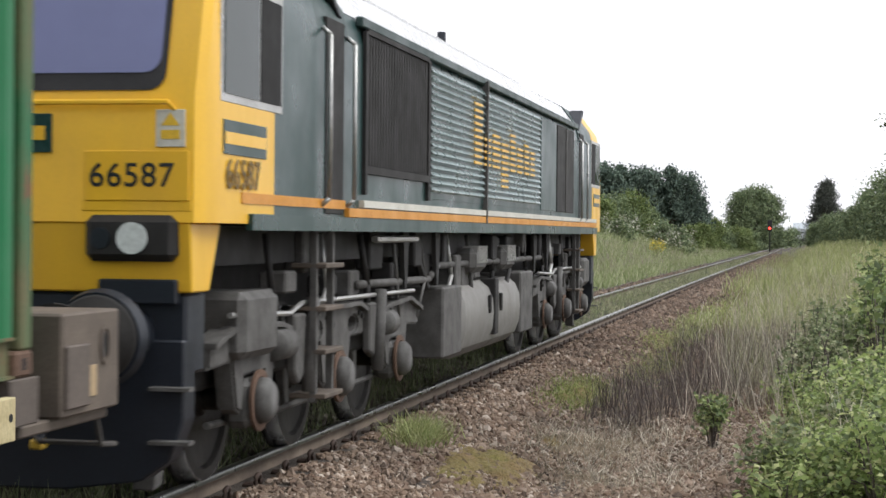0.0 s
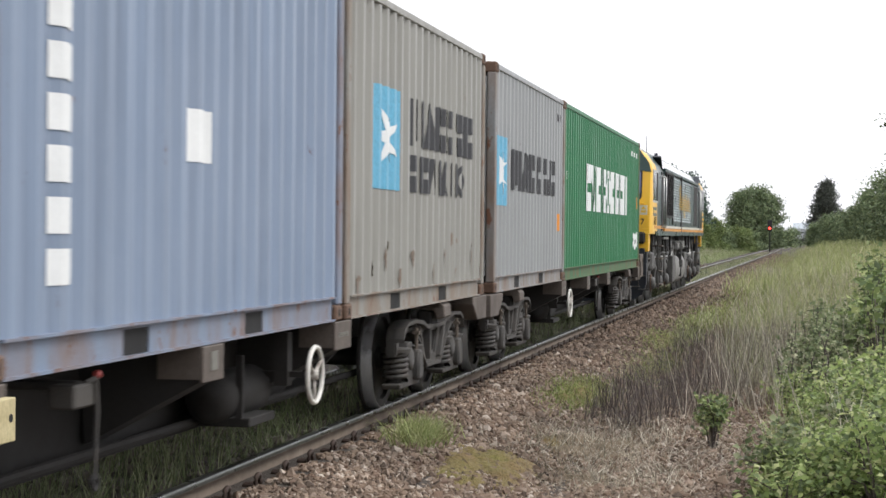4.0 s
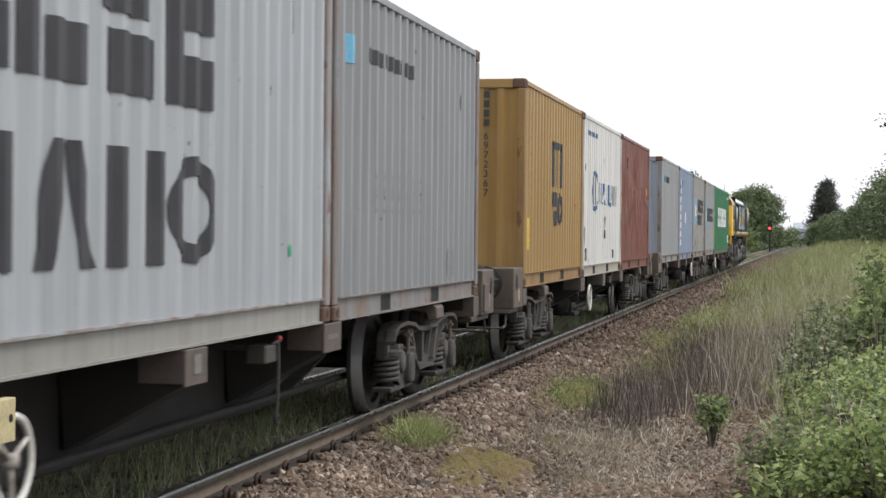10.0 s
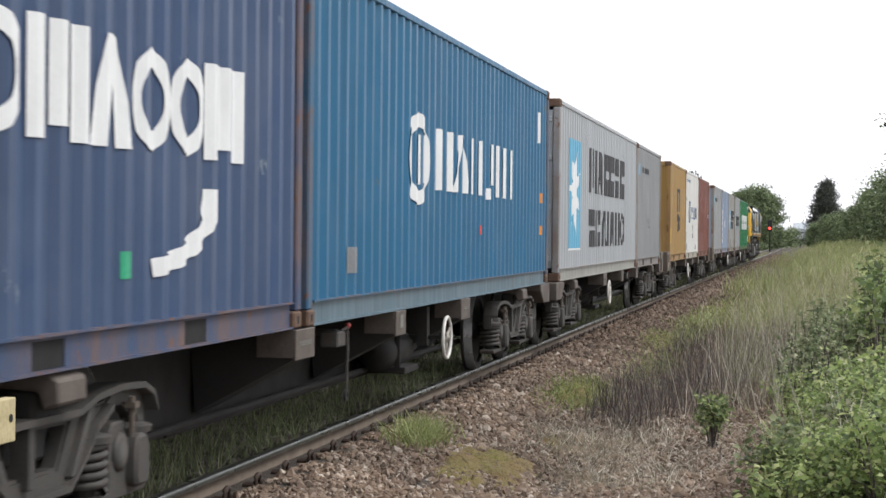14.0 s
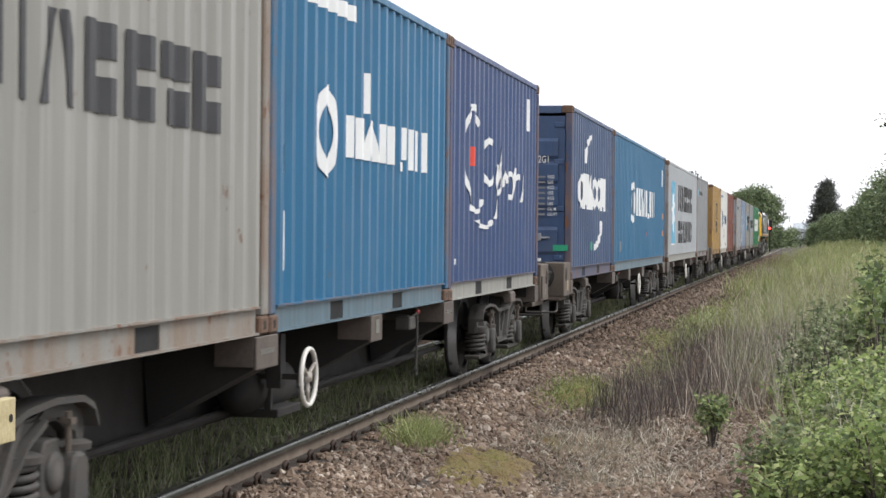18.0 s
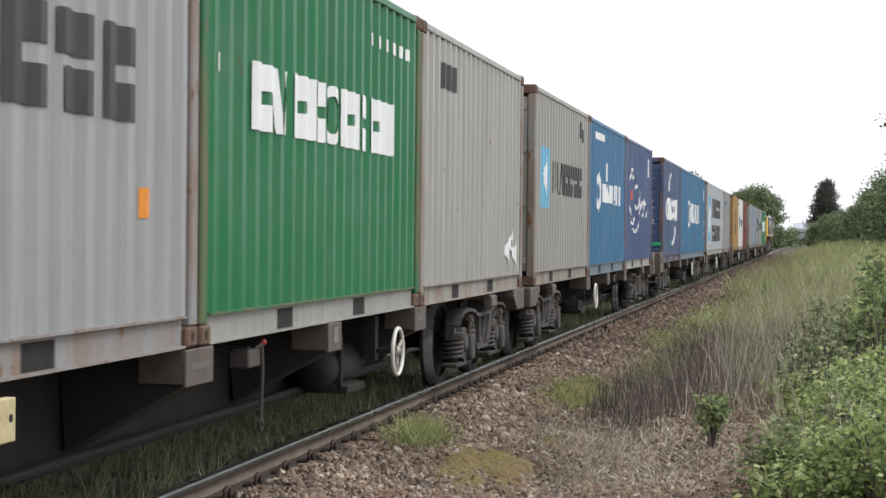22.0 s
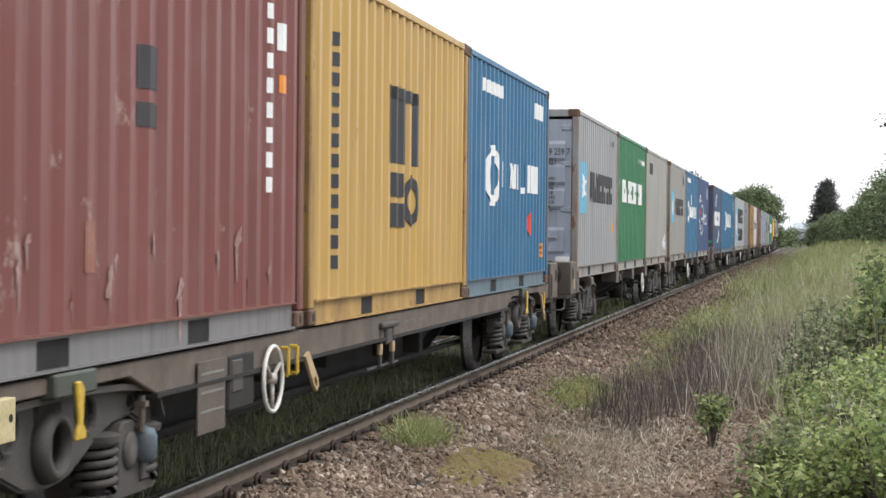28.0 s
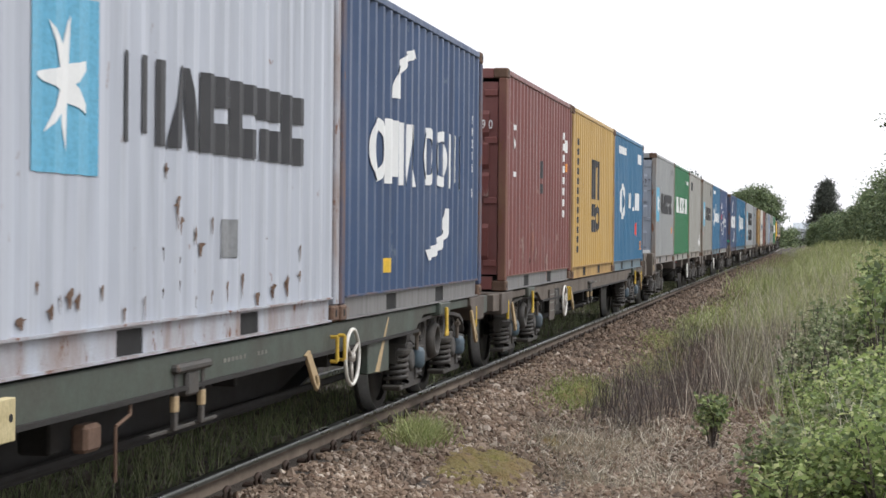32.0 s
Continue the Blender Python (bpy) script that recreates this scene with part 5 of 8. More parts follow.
            # friction damper: a rounded casing with a bolt above it
            if arch:
                d0 = prism([(ya + 0.10, 0.30), (ya + 0.13, 0.25), (ya + 0.28, 0.25), (ya + 0.31, 0.31), (ya + 0.30, 0.47), (ya + 0.26, 0.53), (ya + 0.15, 0.53), (ya + 0.11, 0.47)], *sorted((sx * 1.10, sx * 1.215)), 0.02)
            else:
                d0 = lathe([(-0.10, 0.0), (-0.10, 0.045), (-0.065, 0.064), (0.04, 0.067), (0.08, 0.05), (0.095, 0.0)], sides=14)
                bmesh.ops.rotate(d0, cent=(0, 0, 0), matrix=Matrix.Rotation(-math.pi / 2, 3, "Y"), verts=d0.verts)
                moved(d0, sx * 1.185, ya + 0.15, 0.475)
            made.append((part("friction_damper", d0, cast if arch else STEEL["damper"], root, "", not arch), sx))
            bolt = tubes([(sx * 1.185, ya + 0.10, 0.54), (sx * 1.185, ya + 0.10, 0.735)], 0.018, 8)
            box(bolt, sx * 1.185 - 0.03, sx * 1.185 + 0.03, ya + 0.07, ya + 0.13, 0.675, 0.705)
            made.append((part("damper_bolt", bolt, STEEL["frame"], root), sx))
            made.append((part("damper_link", prism([(ya + 0.07, 0.57), (ya + 0.13, 0.57), (ya + 0.29, 0.50), (ya + 0.29, 0.27), (ya + 0.17, 0.27), (ya + 0.15, 0.50)], *sorted((sx * 1.11, sx * 1.165)), 0.01), cast, root), sx))
    for ob, sx in made:
        ob.location = (-sx * far, -0.03 if arch else 0.0, 0)
    for sy in (-1, 1):
        wheelset(root, yc + sy * WB, r)
        for sx in (-1, 1):
            part("brake_block", boxes((sx * 0.76 - 0.06, sx * 0.76 + 0.06, yc + sy * 0.43 - 0.03, yc + sy * 0.43 + 0.03, 0.30, 0.62), bevel=0.01), STEEL["dark"], root)


def buffer_end(root, y, d, reach=0.74):
    """Outer end of a wagon: tall headstock box with buffers and a screw coupling. d is +1 at the front, -1 at the rear."""
    yc, yd = sorted((y + d * max(0.02, reach - 0.72), y + d * reach))
    tip = y + d * 1.66
    hs = part("headstock", boxes((-1.22, 1.22, yc, yd, 0.72, 1.21), bevel=0.012), STEEL["frame"], root, "brown-grey steel headstock box")
    part("platform", boxes((-1.16, 1.16, *sorted((y, y + d * reach)), 0.66, 0.718), (-0.45, 0.45, *sorted((y, y + d * (reach - 0.01))), 0.55, 0.92), bevel=0.01), STEEL["frame"], root)
    for sx in (-1, 1):
        xf = sx * 1.222
        ym = y + d * (reach - 0.20)
        hole = [(ym + a, z) for a, z in ((-0.035, 0.99), (0.0, 0.975), (0.035, 0.99), (0.035, 1.09), (0.0, 1.105), (-0.035, 1.09))]
        part("slot", prism(hole, *sorted((xf + sx * 0.002, xf - sx * 0.01))), STEEL["hole"], hs)
        part("slot_rim", plate(oval(ym, 1.04, 0.065, 0.10, 14), [oval(ym, 1.04, 0.045, 0.078, 14)], xf - sx * 0.005, xf + sx * 0.01), STEEL["frame"], hs)
        part("label_plate", boxes((*sorted((xf - sx * 0.004, xf + sx * 0.006)), ym - 0.16 * d - 0.05, ym - 0.16 * d + 0.05, 0.80, 0.95), bevel=0.002), STEEL["tan"], hs, "worn tan label plate")
        if reach > 0.9:
            part("cover_plate", boxes((*sorted((xf - sx * 0.004, xf + sx * 0.02)), *sorted((y + d * 0.36, y + d * 0.64)), 0.76, 1.06), bevel=0.008), STEEL["bracket"], hs, "rusty cover plate")
        part("end_rib", prism([(yd if d > 0 else yc, 1.19), ((yd if d > 0 else yc) + d * 0.05, 1.15), ((yd if d > 0 else yc) + d * 0.05, 0.80), (yd if d > 0 else yc, 0.74)], *sorted((sx * 0.50, sx * 0.54))), STEEL["frame"], hs)
        # webbed buffer casing, plunger and dished head
        y0 = y + d * reach
        casing = lathe_along(sorted([(y0, 0.0), (y0, 0.21), (y0 + d * 0.03, 0.21), (y0 + d * 0.05, 0.16), (tip - d * 0.42, 0.135), (tip - d * 0.40, 0.155), (tip - d * 0.36, 0.155), (tip - d * 0.35, 0.0)], key=lambda q: d * q[0]), sx * 0.87, 1.02)
        b = part("buffer", casing, STEEL["dark"], root, "greasy black buffer in a webbed casing", False)
        for k in range(6):
            a = k * math.pi / 3 + 0.3
            web = bmesh.new()
            tube(web, (sx * 0.87 + 0.17 * math.cos(a), y0, 1.02 + 0.17 * math.sin(a)), (sx * 0.87 + 0.13 * math.cos(a), tip - d * 0.42, 1.02 + 0.13 * math.sin(a)), 0.022, 5)
            part("web", web, STEEL["dark"], b)
        head = lathe_along(sorted([(tip - d * 0.40, 0.0), (tip - d * 0.40, 0.085), (tip - d * 0.07, 0.085), (tip - d * 0.05, 0.22), (tip - d * 0.02, 0.245), (tip - d * 0.005, 0.20), (tip, 0.0)], key=lambda q: d * q[0]), sx * 0.87, 1.02, 28)
        part("buffer_head", head, STEEL["dark"], b, "round greasy buffer head", True)
        part("step", tubes([(sx * 1.12, y + d * (reach - 0.05), 0.68), (sx * 1.12, y + d * (reach + 0.02), 0.52), (sx * 1.12, y + d * (reach + 0.22), 0.50), (sx * 0.70, y + d * (reach + 0.22), 0.50), (sx * 0.66, y + d * (reach - 0.05), 0.66)], 0.014, 6), STEEL["bogie"], root)
    cp = tubes([(0, y + d * reach, 0.98), (0, y + d * 1.35, 0.92), (0, tip, 0.95)], 0.05, 8)
    tube(cp, (0.25, y + d * reach, 0.74), (0.32, y + d * 1.35, 0.46), 0.028, 8)
    tube(cp, (0.32, y + d * 1.35, 0.46), (0.28, tip, 0.5), 0.028, 8)
    part("coupling", cp, STEEL["dark"], root)


def close_end(root, y, d):
    """Inner end of a wagon, with a short bar to its twin."""
    for sx in (-1, 1):
        part("end_bracket", prism([(y - d * 0.62, 0.94), (y + d * 0.20, 0.94), (y + d * 0.20, 0.69), (y - d * 0.32, 0.69), (y - d * 0.62, 0.86)], *sorted((sx * 0.3, sx * 1.222)), 0.01), STEEL["bracket"], root, "folded steel corner bracket")
    part("draw_bar", boxes((-0.10, 0.10, min(y, y + d * 0.36), max(y, y + d * 0.36), 0.72, 0.88), bevel=0.02), STEEL["dark"], root)


def hand_wheel(root, y, z=0.605, x=1.235, big=0.195):
    """White spoked hand brake wheel on a spindle across the wagon."""
    bm = bmesh.new()
    n, k = 32, 8
    rings = []
    for i in range(n):
        a = 2 * math.pi * i / n
        c, o = Vector((x, y + big * math.cos(a), z + big * math.sin(a))), Vector((0, math.cos(a), math.sin(a)))
        rings.append([bm.verts.new(c + (0.018 if big < 0.2 else 0.015) * (o * math.cos(2 * math.pi * j / k) + Vector((1, 0, 0)) * math.sin(2 * math.pi * j / k))) for j in range(k)])
    for i in range(n):
        p, q = rings[i], rings[(i + 1) % n]
        for j in range(k):
            bm.faces.new((p[j], p[(j + 1) % k], q[(j + 1) % k], q[j]))
    sp = bmesh.new()
    for k in range(3):
        a = 0.5 + k * 2.0944
        tube(sp, (x - 0.01, y, z), (x, y + big * math.cos(a), z + big * math.sin(a)), 0.017, 8, 0.012)
    tube(sp, (x - 0.05, y, z), (x + 0.02, y, z), 0.035, 10)
    w = part("hand_wheel", bm, STEEL["white"], root, "white-painted spoked hand brake wheel", True)
    part("spokes", sp, STEEL["chipped"], w, "chipped white spokes", True)
    part("spindle", boxes((0.3, x - 0.03, y - 0.02, y + 0.02, z - 0.02, z + 0.02), (0.95, 1.05, y - 0.06, y + 0.06, z - 0.08, 0.90)), STEEL["dark"], root)


def wagon(front, rear, front_end, rear_end, wheel_at, style="arch", label=""):
    """A flat container wagon. front and rear are the ends of its load along the train."""
    mid, L = (front + rear) / 2, (front - rear) / 2
    root = tagged(new("container_wagon"), label, "freight wagon", "wagons of the train")
    # girders and undergear have the shade below the containers in their colour
    shaded_steel = STEEL["dark"]
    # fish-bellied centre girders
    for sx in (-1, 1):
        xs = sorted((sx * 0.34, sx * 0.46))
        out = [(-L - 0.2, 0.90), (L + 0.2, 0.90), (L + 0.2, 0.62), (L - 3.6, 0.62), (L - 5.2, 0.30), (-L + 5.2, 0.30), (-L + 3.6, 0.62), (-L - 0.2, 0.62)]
        part("centre_girder", prism(out, *xs), shaded_steel, root, "fish-bellied steel girder with the shade under the load in its colour")
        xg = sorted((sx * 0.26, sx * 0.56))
        part("girder_flange", boxes((*xg, -L + 5.2, L - 5.2, 0.27, 0.30), (*xg, -L - 0.2, L + 0.2, 0.90, 0.93)), shaded_steel, root)
        part("truss_strut", prism([(L - 5.2, 0.27), (L - 5.1, 0.27), (L - 3.5, 0.60), (L - 3.6, 0.60)], *xg), shaded_steel, root)
        part("truss_strut", prism([(-L + 5.2, 0.27), (-L + 5.1, 0.27), (-L + 3.5, 0.60), (-L + 3.6, 0.60)], *xg), shaded_steel, root)
        if style == "round":
            xo = sorted((sx * 1.10, sx * 1.19))
            half = [(L + 0.6, 0.93), (L + 0.6, 0.74), (L - 0.20, 0.72), (L - 0.62, 0.845), (L - 2.85, 0.855), (L - 3.25, 0.735)]
            if rear_end == "buffer2":
                skirt = [(L - 4.3, 0.735)]
            else:
                skirt = [(L - 4.30, 0.735), (L - 4.30, 0.45), (L - 5.05, 0.47), (L - 5.05, 0.735)]
            out = half + skirt + [(-y, z) for y, z in reversed(half)]
            sill = part("side_sill", prism(out, *xo, 0.008), STEEL["frame" if rear_end == "buffer2" else "green"], root, "steel side sill with faint stencils")
            part("flange", boxes((*sorted((sx * 1.08, sx * 1.215)), -L + 3.2, L - 3.2, 0.718, 0.742)), STEEL["dark"], sill)
            if rear_end != "buffer2":
                part("wedge_mark", prism([(L - 4.80, 0.475), (L - 4.66, 0.465), (L - 4.32, 0.90), (L - 4.34, 0.90)], *sorted((sx * 1.19, sx * 1.194))), STEEL["tan"], sill, "faded cream wedge stripe")
    # cross members and outriggers under the twist locks
    spots = sorted({-L + 0.09, L - 0.09, -3.07, 0.0, 3.07})
    for y in spots:
        w = 0.24 if abs(y) > 0.1 else 0.19
        part("cross_member", boxes((-1.12, 1.12, y - w * 0.8, y + w * 0.8, 0.80, 0.925), bevel=0.006), shaded_steel, root)
        for sx in (-1, 1):
            if style == "arch":
                foot = 0.50 if abs(y) > L - 1 else 0.36
                if abs(y) > L - 1 and (front_end if y > 0 else rear_end) == "close":
                    continue
                if abs(y) > L - 1:
                    w = 0.15
                part("gusset", cross_plate([(sx * 1.215, 0.93), (sx * 1.215, 0.75), (sx * 0.50, foot), (sx * 0.46, 0.93)], y - w * 0.85, y + w * 0.85), shaded_steel, root)
                face = part("outrigger", boxes((*sorted((sx * 1.205, sx * 1.228)), y - w, y + w, 0.735, 0.945), bevel=0.006), STEEL["bracket"], root, "brown steel twist-lock bracket")
                part("end_plate", boxes((*sorted((sx * 0.95, sx * 1.205)), y - w, y - w + 0.012, 0.735 + (0.0 if abs(y) > L - 1 else 0.02), 0.945)), STEEL["bracket"], face)
                if 0.05 < abs(y) < L - 1:
                    for k in range(7):
                        part("stencil", boxes((*sorted((sx * 1.228, sx * 1.231)), y - 0.15 + 0.043 * k, y - 0.125 + 0.043 * k, 0.83, 0.865)), STEEL["plate"], face)
                elif abs(y) <= 0.05:
                    part("data_plate", boxes((*sorted((sx * 1.228, sx * 1.234)), y - 0.06, y + 0.06, 0.80, 0.91)), STEEL["plate"], face, "small pale data plate")
    # brake gear, pipes and rods
    side = math.copysign(1.0, wheel_at - mid)
    part("brake_pipe", tubes([(0.60, -L + 3.2, 0.33), (0.60, L - 3.2, 0.33)], 0.03, 8), shaded_steel, root)
    yw = wheel_at - mid
    if style == "arch":
        part("air_tank", lathe_along([(yw - side * 0.95, 0.0), (yw - side * 0.93, 0.12), (yw - side * 0.85, 0.17), (yw + side * 0.02, 0.17), (yw + side * 0.10, 0.12), (yw + side * 0.12, 0.0)], 0.74, 0.50), shaded_steel, root, "dark cylindrical air tank", True)
        part("tank_cradle", boxes((0.50, 0.98, yw - side * 0.42 - 0.30, yw - side * 0.42 + 0.30, 0.30, 0.36), (0.88, 0.93, yw - side * 0.42 - 0.30, yw - side * 0.42 - 0.26, 0.33, 0.78), bevel=0.006), shaded_steel, root)
    part("brake_cylinder", tubes([(-0.2, 1.4, 0.50), (-0.2, 2.1, 0.50)], 0.13, 14), shaded_steel, root)
    if style == "arch":
        yv = -side * 1.75
        part("valve_bracket", boxes((0.62, 1.12, yv - 0.04, yv + 0.04, 0.82, 0.87), (1.02, 1.16, yv - 0.16, yv + 0.10, 0.74, 0.86), bevel=0.012), STEEL["bogie"], root)
        part("valve_lever", tubes([(1.14, yv + 0.02, 0.86), (1.17, yv + 0.08, 0.88), (1.17, yv + 0.10, 0.70), (1.16, yv + 0.10, 0.40)], 0.012, 6), STEEL["bogie"], root)
        knob = bmesh.new()
        bmesh.ops.create_uvsphere(knob, u_segments=10, v_segments=8, radius=0.024, matrix=Matrix.Translation((1.17, yv + 0.10, 0.895)))
        part("valve_knob", knob, RED_KNOB, root, "dull red round knob", True)
        part("ring_weight", moved(lathe([(-0.01, 0.045), (0.01, 0.045), (0.01, 0.022), (-0.01, 0.022)], sides=14), 1.16, yv + 0.10, 0.36), shaded_steel, root)
    bogie(root, L - 2.05, style)
    bogie(root, -L + 2.05, style)
    for d, kind in ((1, front_end), (-1, rear_end)):
        if kind == "buffer":
            buffer_end(root, d * L, d, 1.06 if d > 0 else 0.74)
        else:
            close_end(root, d * L, d)
    hand_wheel(root, wheel_at - mid, 0.605 if style == "arch" else 0.66, 1.235, 0.195 if style == "arch" else 0.21)
    if style == "round":
        for d in (-1, 1):
            y = d * (L - 0.55)
            arm = [(y - 0.03, 0.80), (y + 0.05, 0.81), (y + 0.36, 0.53), (y + 0.37, 0.47), (y + 0.31, 0.45), (y + 0.24, 0.49)]
            part("lever", plate(arm, [oval(y + 0.305, 0.505, 0.045, 0.022, 10, -0.9)], 1.20, 1.225, 0.004), STEEL["tan"], root, "tan-painted release lever with a slotted end")
            part("grab_handle", boxes((1.20, 1.23, y + d * 0.28 - 0.02, y + d * 0.28 + 0.02, 0.62, 0.84), bevel=0.008), STEEL["yellow"], root, "yellow grab handle")
            part("grab_handle", prism([(d * (L - 2.05) + a, b) for a, b in ((-0.06, 0.90), (0.0, 0.90), (0.035, 0.86), (0.02, 0.70), (0.06, 0.66), (0.05, 0.62), (-0.06, 0.62), (-0.05, 0.66), (-0.02, 0.70))], 1.236, 1.262, 0.008), STEEL["yellow"], root, "yellow locking handle on the side bearer")
        yb = wheel_at - mid
        hand = 1.0 if rear_end == "buffer2" else -1.0   # the gear lies ahead of the brake wheel on one wagon, behind it on the other
        if rear_end == "buffer2":
            panel = part("plate_panel", boxes((1.20, 1.212, yb - 1.42, yb - 0.92, 0.44, 0.86), bevel=0.003), STEEL["bracket"], root, "dusty riveted data panel")
            for k in range(3):
                part("panel_line", boxes((1.212, 1.215, yb - 1.38, yb - 0.96, 0.56 + 0.11 * k, 0.575 + 0.11 * k)), STEEL["plate"], panel)
            part("brake_box", boxes((1.05, 1.20, yb - 0.82, yb - 0.30, 0.52, 0.86), bevel=0.012), STEEL["dark"], root)
            part("brake_box", boxes((1.05, 1.21, yb - 0.78, yb - 0.55, 0.62, 0.84), bevel=0.02), STEEL["bogie"], root)
        for o in (0.30, 0.52):
            part("grab_handle", tubes([(1.2, yb + hand * o, 0.84), (1.25, yb + hand * o, 0.84), (1.25, yb + hand * o, 0.66), (1.2, yb + hand * o, 0.66)], 0.014, 8), STEEL["yellow"], root, "yellow grab handle")
        yl = yb + hand * 1.05
        part("lever", plate([(yl - 0.22, 0.75), (yl - 0.12, 0.78), (yl + 0.12, 0.58), (yl + 0.15, 0.52), (yl + 0.09, 0.48), (yl + 0.0, 0.54)], [oval(yl + 0.06, 0.555, 0.055, 0.026, 10, -0.7)], 1.20, 1.225, 0.004), STEEL["tan"], root, "tan-painted release lever with a slotted end")
        yv = -0.4 if rear_end == "buffer2" else yb - 3.65
        part("valve_bracket", boxes((1.05, 1.235, yv - 0.30, yv + 0.30, 0.82, 0.87), (1.10, 1.22, yv - 0.10, yv + 0.10, 0.68, 0.82), bevel=0.015), STEEL["bogie"], root, "dirty valve bracket on the sill")
        for y0 in (-0.23, 0.23):
            part("hanger", boxes((1.17, 1.20, yv + y0 - 0.028, yv + y0 + 0.028, 0.50, 0.84), bevel=0.006), STEEL["bogie"], root)
            part("handle_end", boxes((1.165, 1.205, yv + y0 - 0.032, yv + y0 + 0.032, 0.60, 0.70), bevel=0.01), STEEL["tan"], root)
        part("valve_rod", tubes([(1.15, yv - 0.55, 0.50), (1.15, yv + 0.60, 0.50)], 0.012, 6), STEEL["bogie"], root)
        for y0, z0, w in ((-1.9, 0.50, 0.06), (-2.6, 0.46, 0.05), (-4.9, 0.40, 0.12), (-6.2, 0.36, 0.14)):
            part("hanger", boxes((0.75, 0.92, yb - hand * y0 - w * 0.6, yb - hand * y0 + w * 0.6, z0 + 0.08, 0.90), bevel=0.012), shaded_steel, root)
        if rear_end != "buffer2":
            part("drain_tap", tubes([(1.18, yb - 4.55, 0.72), (1.2, yb - 4.6, 0.66), (1.2, yb - 4.80, 0.62), (1.2, yb - 4.80, 0.34)], 0.010, 8), STEEL["rust"], root, "rusty drain tap")
            part("tap_body", boxes((1.10, 1.19, yb - 5.15, yb - 4.95, 0.52, 0.66), bevel=0.02), STEEL["rust"], root)
        for k in range(9):
            part("stencil", boxes((1.191, 1.194, yv + 0.62 + 0.08 * k + 0.22 * (k > 5), yv + 0.66 + 0.08 * k + 0.22 * (k > 5), 0.82, 0.845)), STEEL["plate"], root)
    MOVERS.append((root, mid, pose(0, 0, 0)))
    return root


# ---- the locomotive ----
LOCO_GREEN = surface("dark_green_locomotive_paint", (0.018, 0.050, 0.047), 0.33, 0.0, (0.03, 0.055, 0.052), 0.5, 1.5, 50.0, 0.0, speck=0.03, shine=0.3)
LOCO_YELLOW = surface("yellow_locomotive_paint", (0.80, 0.47, 0.03), 0.38, 0.0, (0.62, 0.35, 0.04), 0.6, 1.3, 50.0, 0.0, (2, 2, 0.5), speck=0.03)
LOCO_ROOF = surface("dark_roof_paint", (0.02, 0.05, 0.045), 0.45, amount=0.5)
# pale colour stands for the bright sky mirrored in the roof
LOCO_SKYROOF = surface("sky_sheen_roof_paint", (0.55, 0.56, 0.56), 0.25, 0.0, amount=0.3)
LOCO_DARK = surface("black_locomotive_grille", (0.014, 0.013, 0.012), 0.7, amount=0.5)
TANK_GREY = surface("grey_fuel_tank_paint", (0.21, 0.205, 0.19), 0.6, 0.0, (0.10, 0.09, 0.08), 0.6, 2.0, 50.0, 0.1)
LOCO_GREY = surface("grey_dusty_running_gear", (0.105, 0.103, 0.097), 0.7, 0.0, (0.035, 0.032, 0.029), 0.85, 5.0, 60.0, 0.3)
LOCO_BLACK = surface("black_snowplough_paint", (0.010, 0.014, 0.022), 0.5, amount=0.4)
# green slats lightened to silver, a painted sheen of reflected light
LOUVRE = surface("sheen_lightened_green_louvre", (0.24, 0.31, 0.31), 0.30, 0.2, amount=0.3, bump=0.0, speck=0.02)
# blue base colour stands in for sky mirrored by the windscreen
GLASS = surface("sky_coloured_cab_glass", (0.15, 0.165, 0.30), 0.10, 0.0, amount=0.2, bump=0.0, speck=0.0, shine=0.3)
SIDE_GLASS = surface("dark_side_glass", (0.020, 0.035, 0.032), 0.05, 0.0, amount=0.2, bump=0.0, shine=0.22)
CHROME = surface("bare_handrail_steel", (0.48, 0.48, 0.46), 0.35, 0.6, amount=0.4)
ORANGE_LINE = surface("orange_line_paint", (0.62, 0.27, 0.03), 0.5, amount=0.4)
CREAM_LINE = surface("cream_line_paint", (0.62, 0.60, 0.52), 0.4, amount=0.4)
# black figures, their colour lifted to brown for the glare across them
GLARE_BLACK = surface("glare_lightened_number_paint", (0.10, 0.065, 0.02), 0.6, amount=0.8, dirt=(0.3, 0.18, 0.03), scale=9.0, bump=0.0)
LENS = surface("headlamp_glass", (0.62, 0.66, 0.64), 0.1, amount=0.3)


def loft(sections):
    """A closed skin through rings of points of the same count."""
    bm = bmesh.new()
    rings = [[bm.verts.new(p) for p in ring] for ring in sections]
    n = len(rings[0])
    for a, b in zip(rings[:-1], rings[1:]):
        for i in range(n):
            bm.faces.new((a[i], a[(i + 1) % n], b[(i + 1) % n], b[i]))
    bm.faces.new(rings[0])
    bm.faces.new(rings[-1])
    bmesh.ops.recalc_face_normals(bm, faces=bm.faces)
    return bm


def body_ring(y, half, lean=0.0, low=1.66, d=1):
    """Cross-section of the body; lean carries the upper points back from the end."""
    prof = [(half, low), (half, 2.35), (half, 3.02), (half - 0.05, 3.22), (half - 0.26, 3.50), (half * 0.45, 3.74), (0.0, 3.80)]
    prof += [(-x, z) for x, z in reversed(prof[:-1])]
    return [(x, y - d * lean * max(0.0, z - 2.35), z) for x, z in prof]


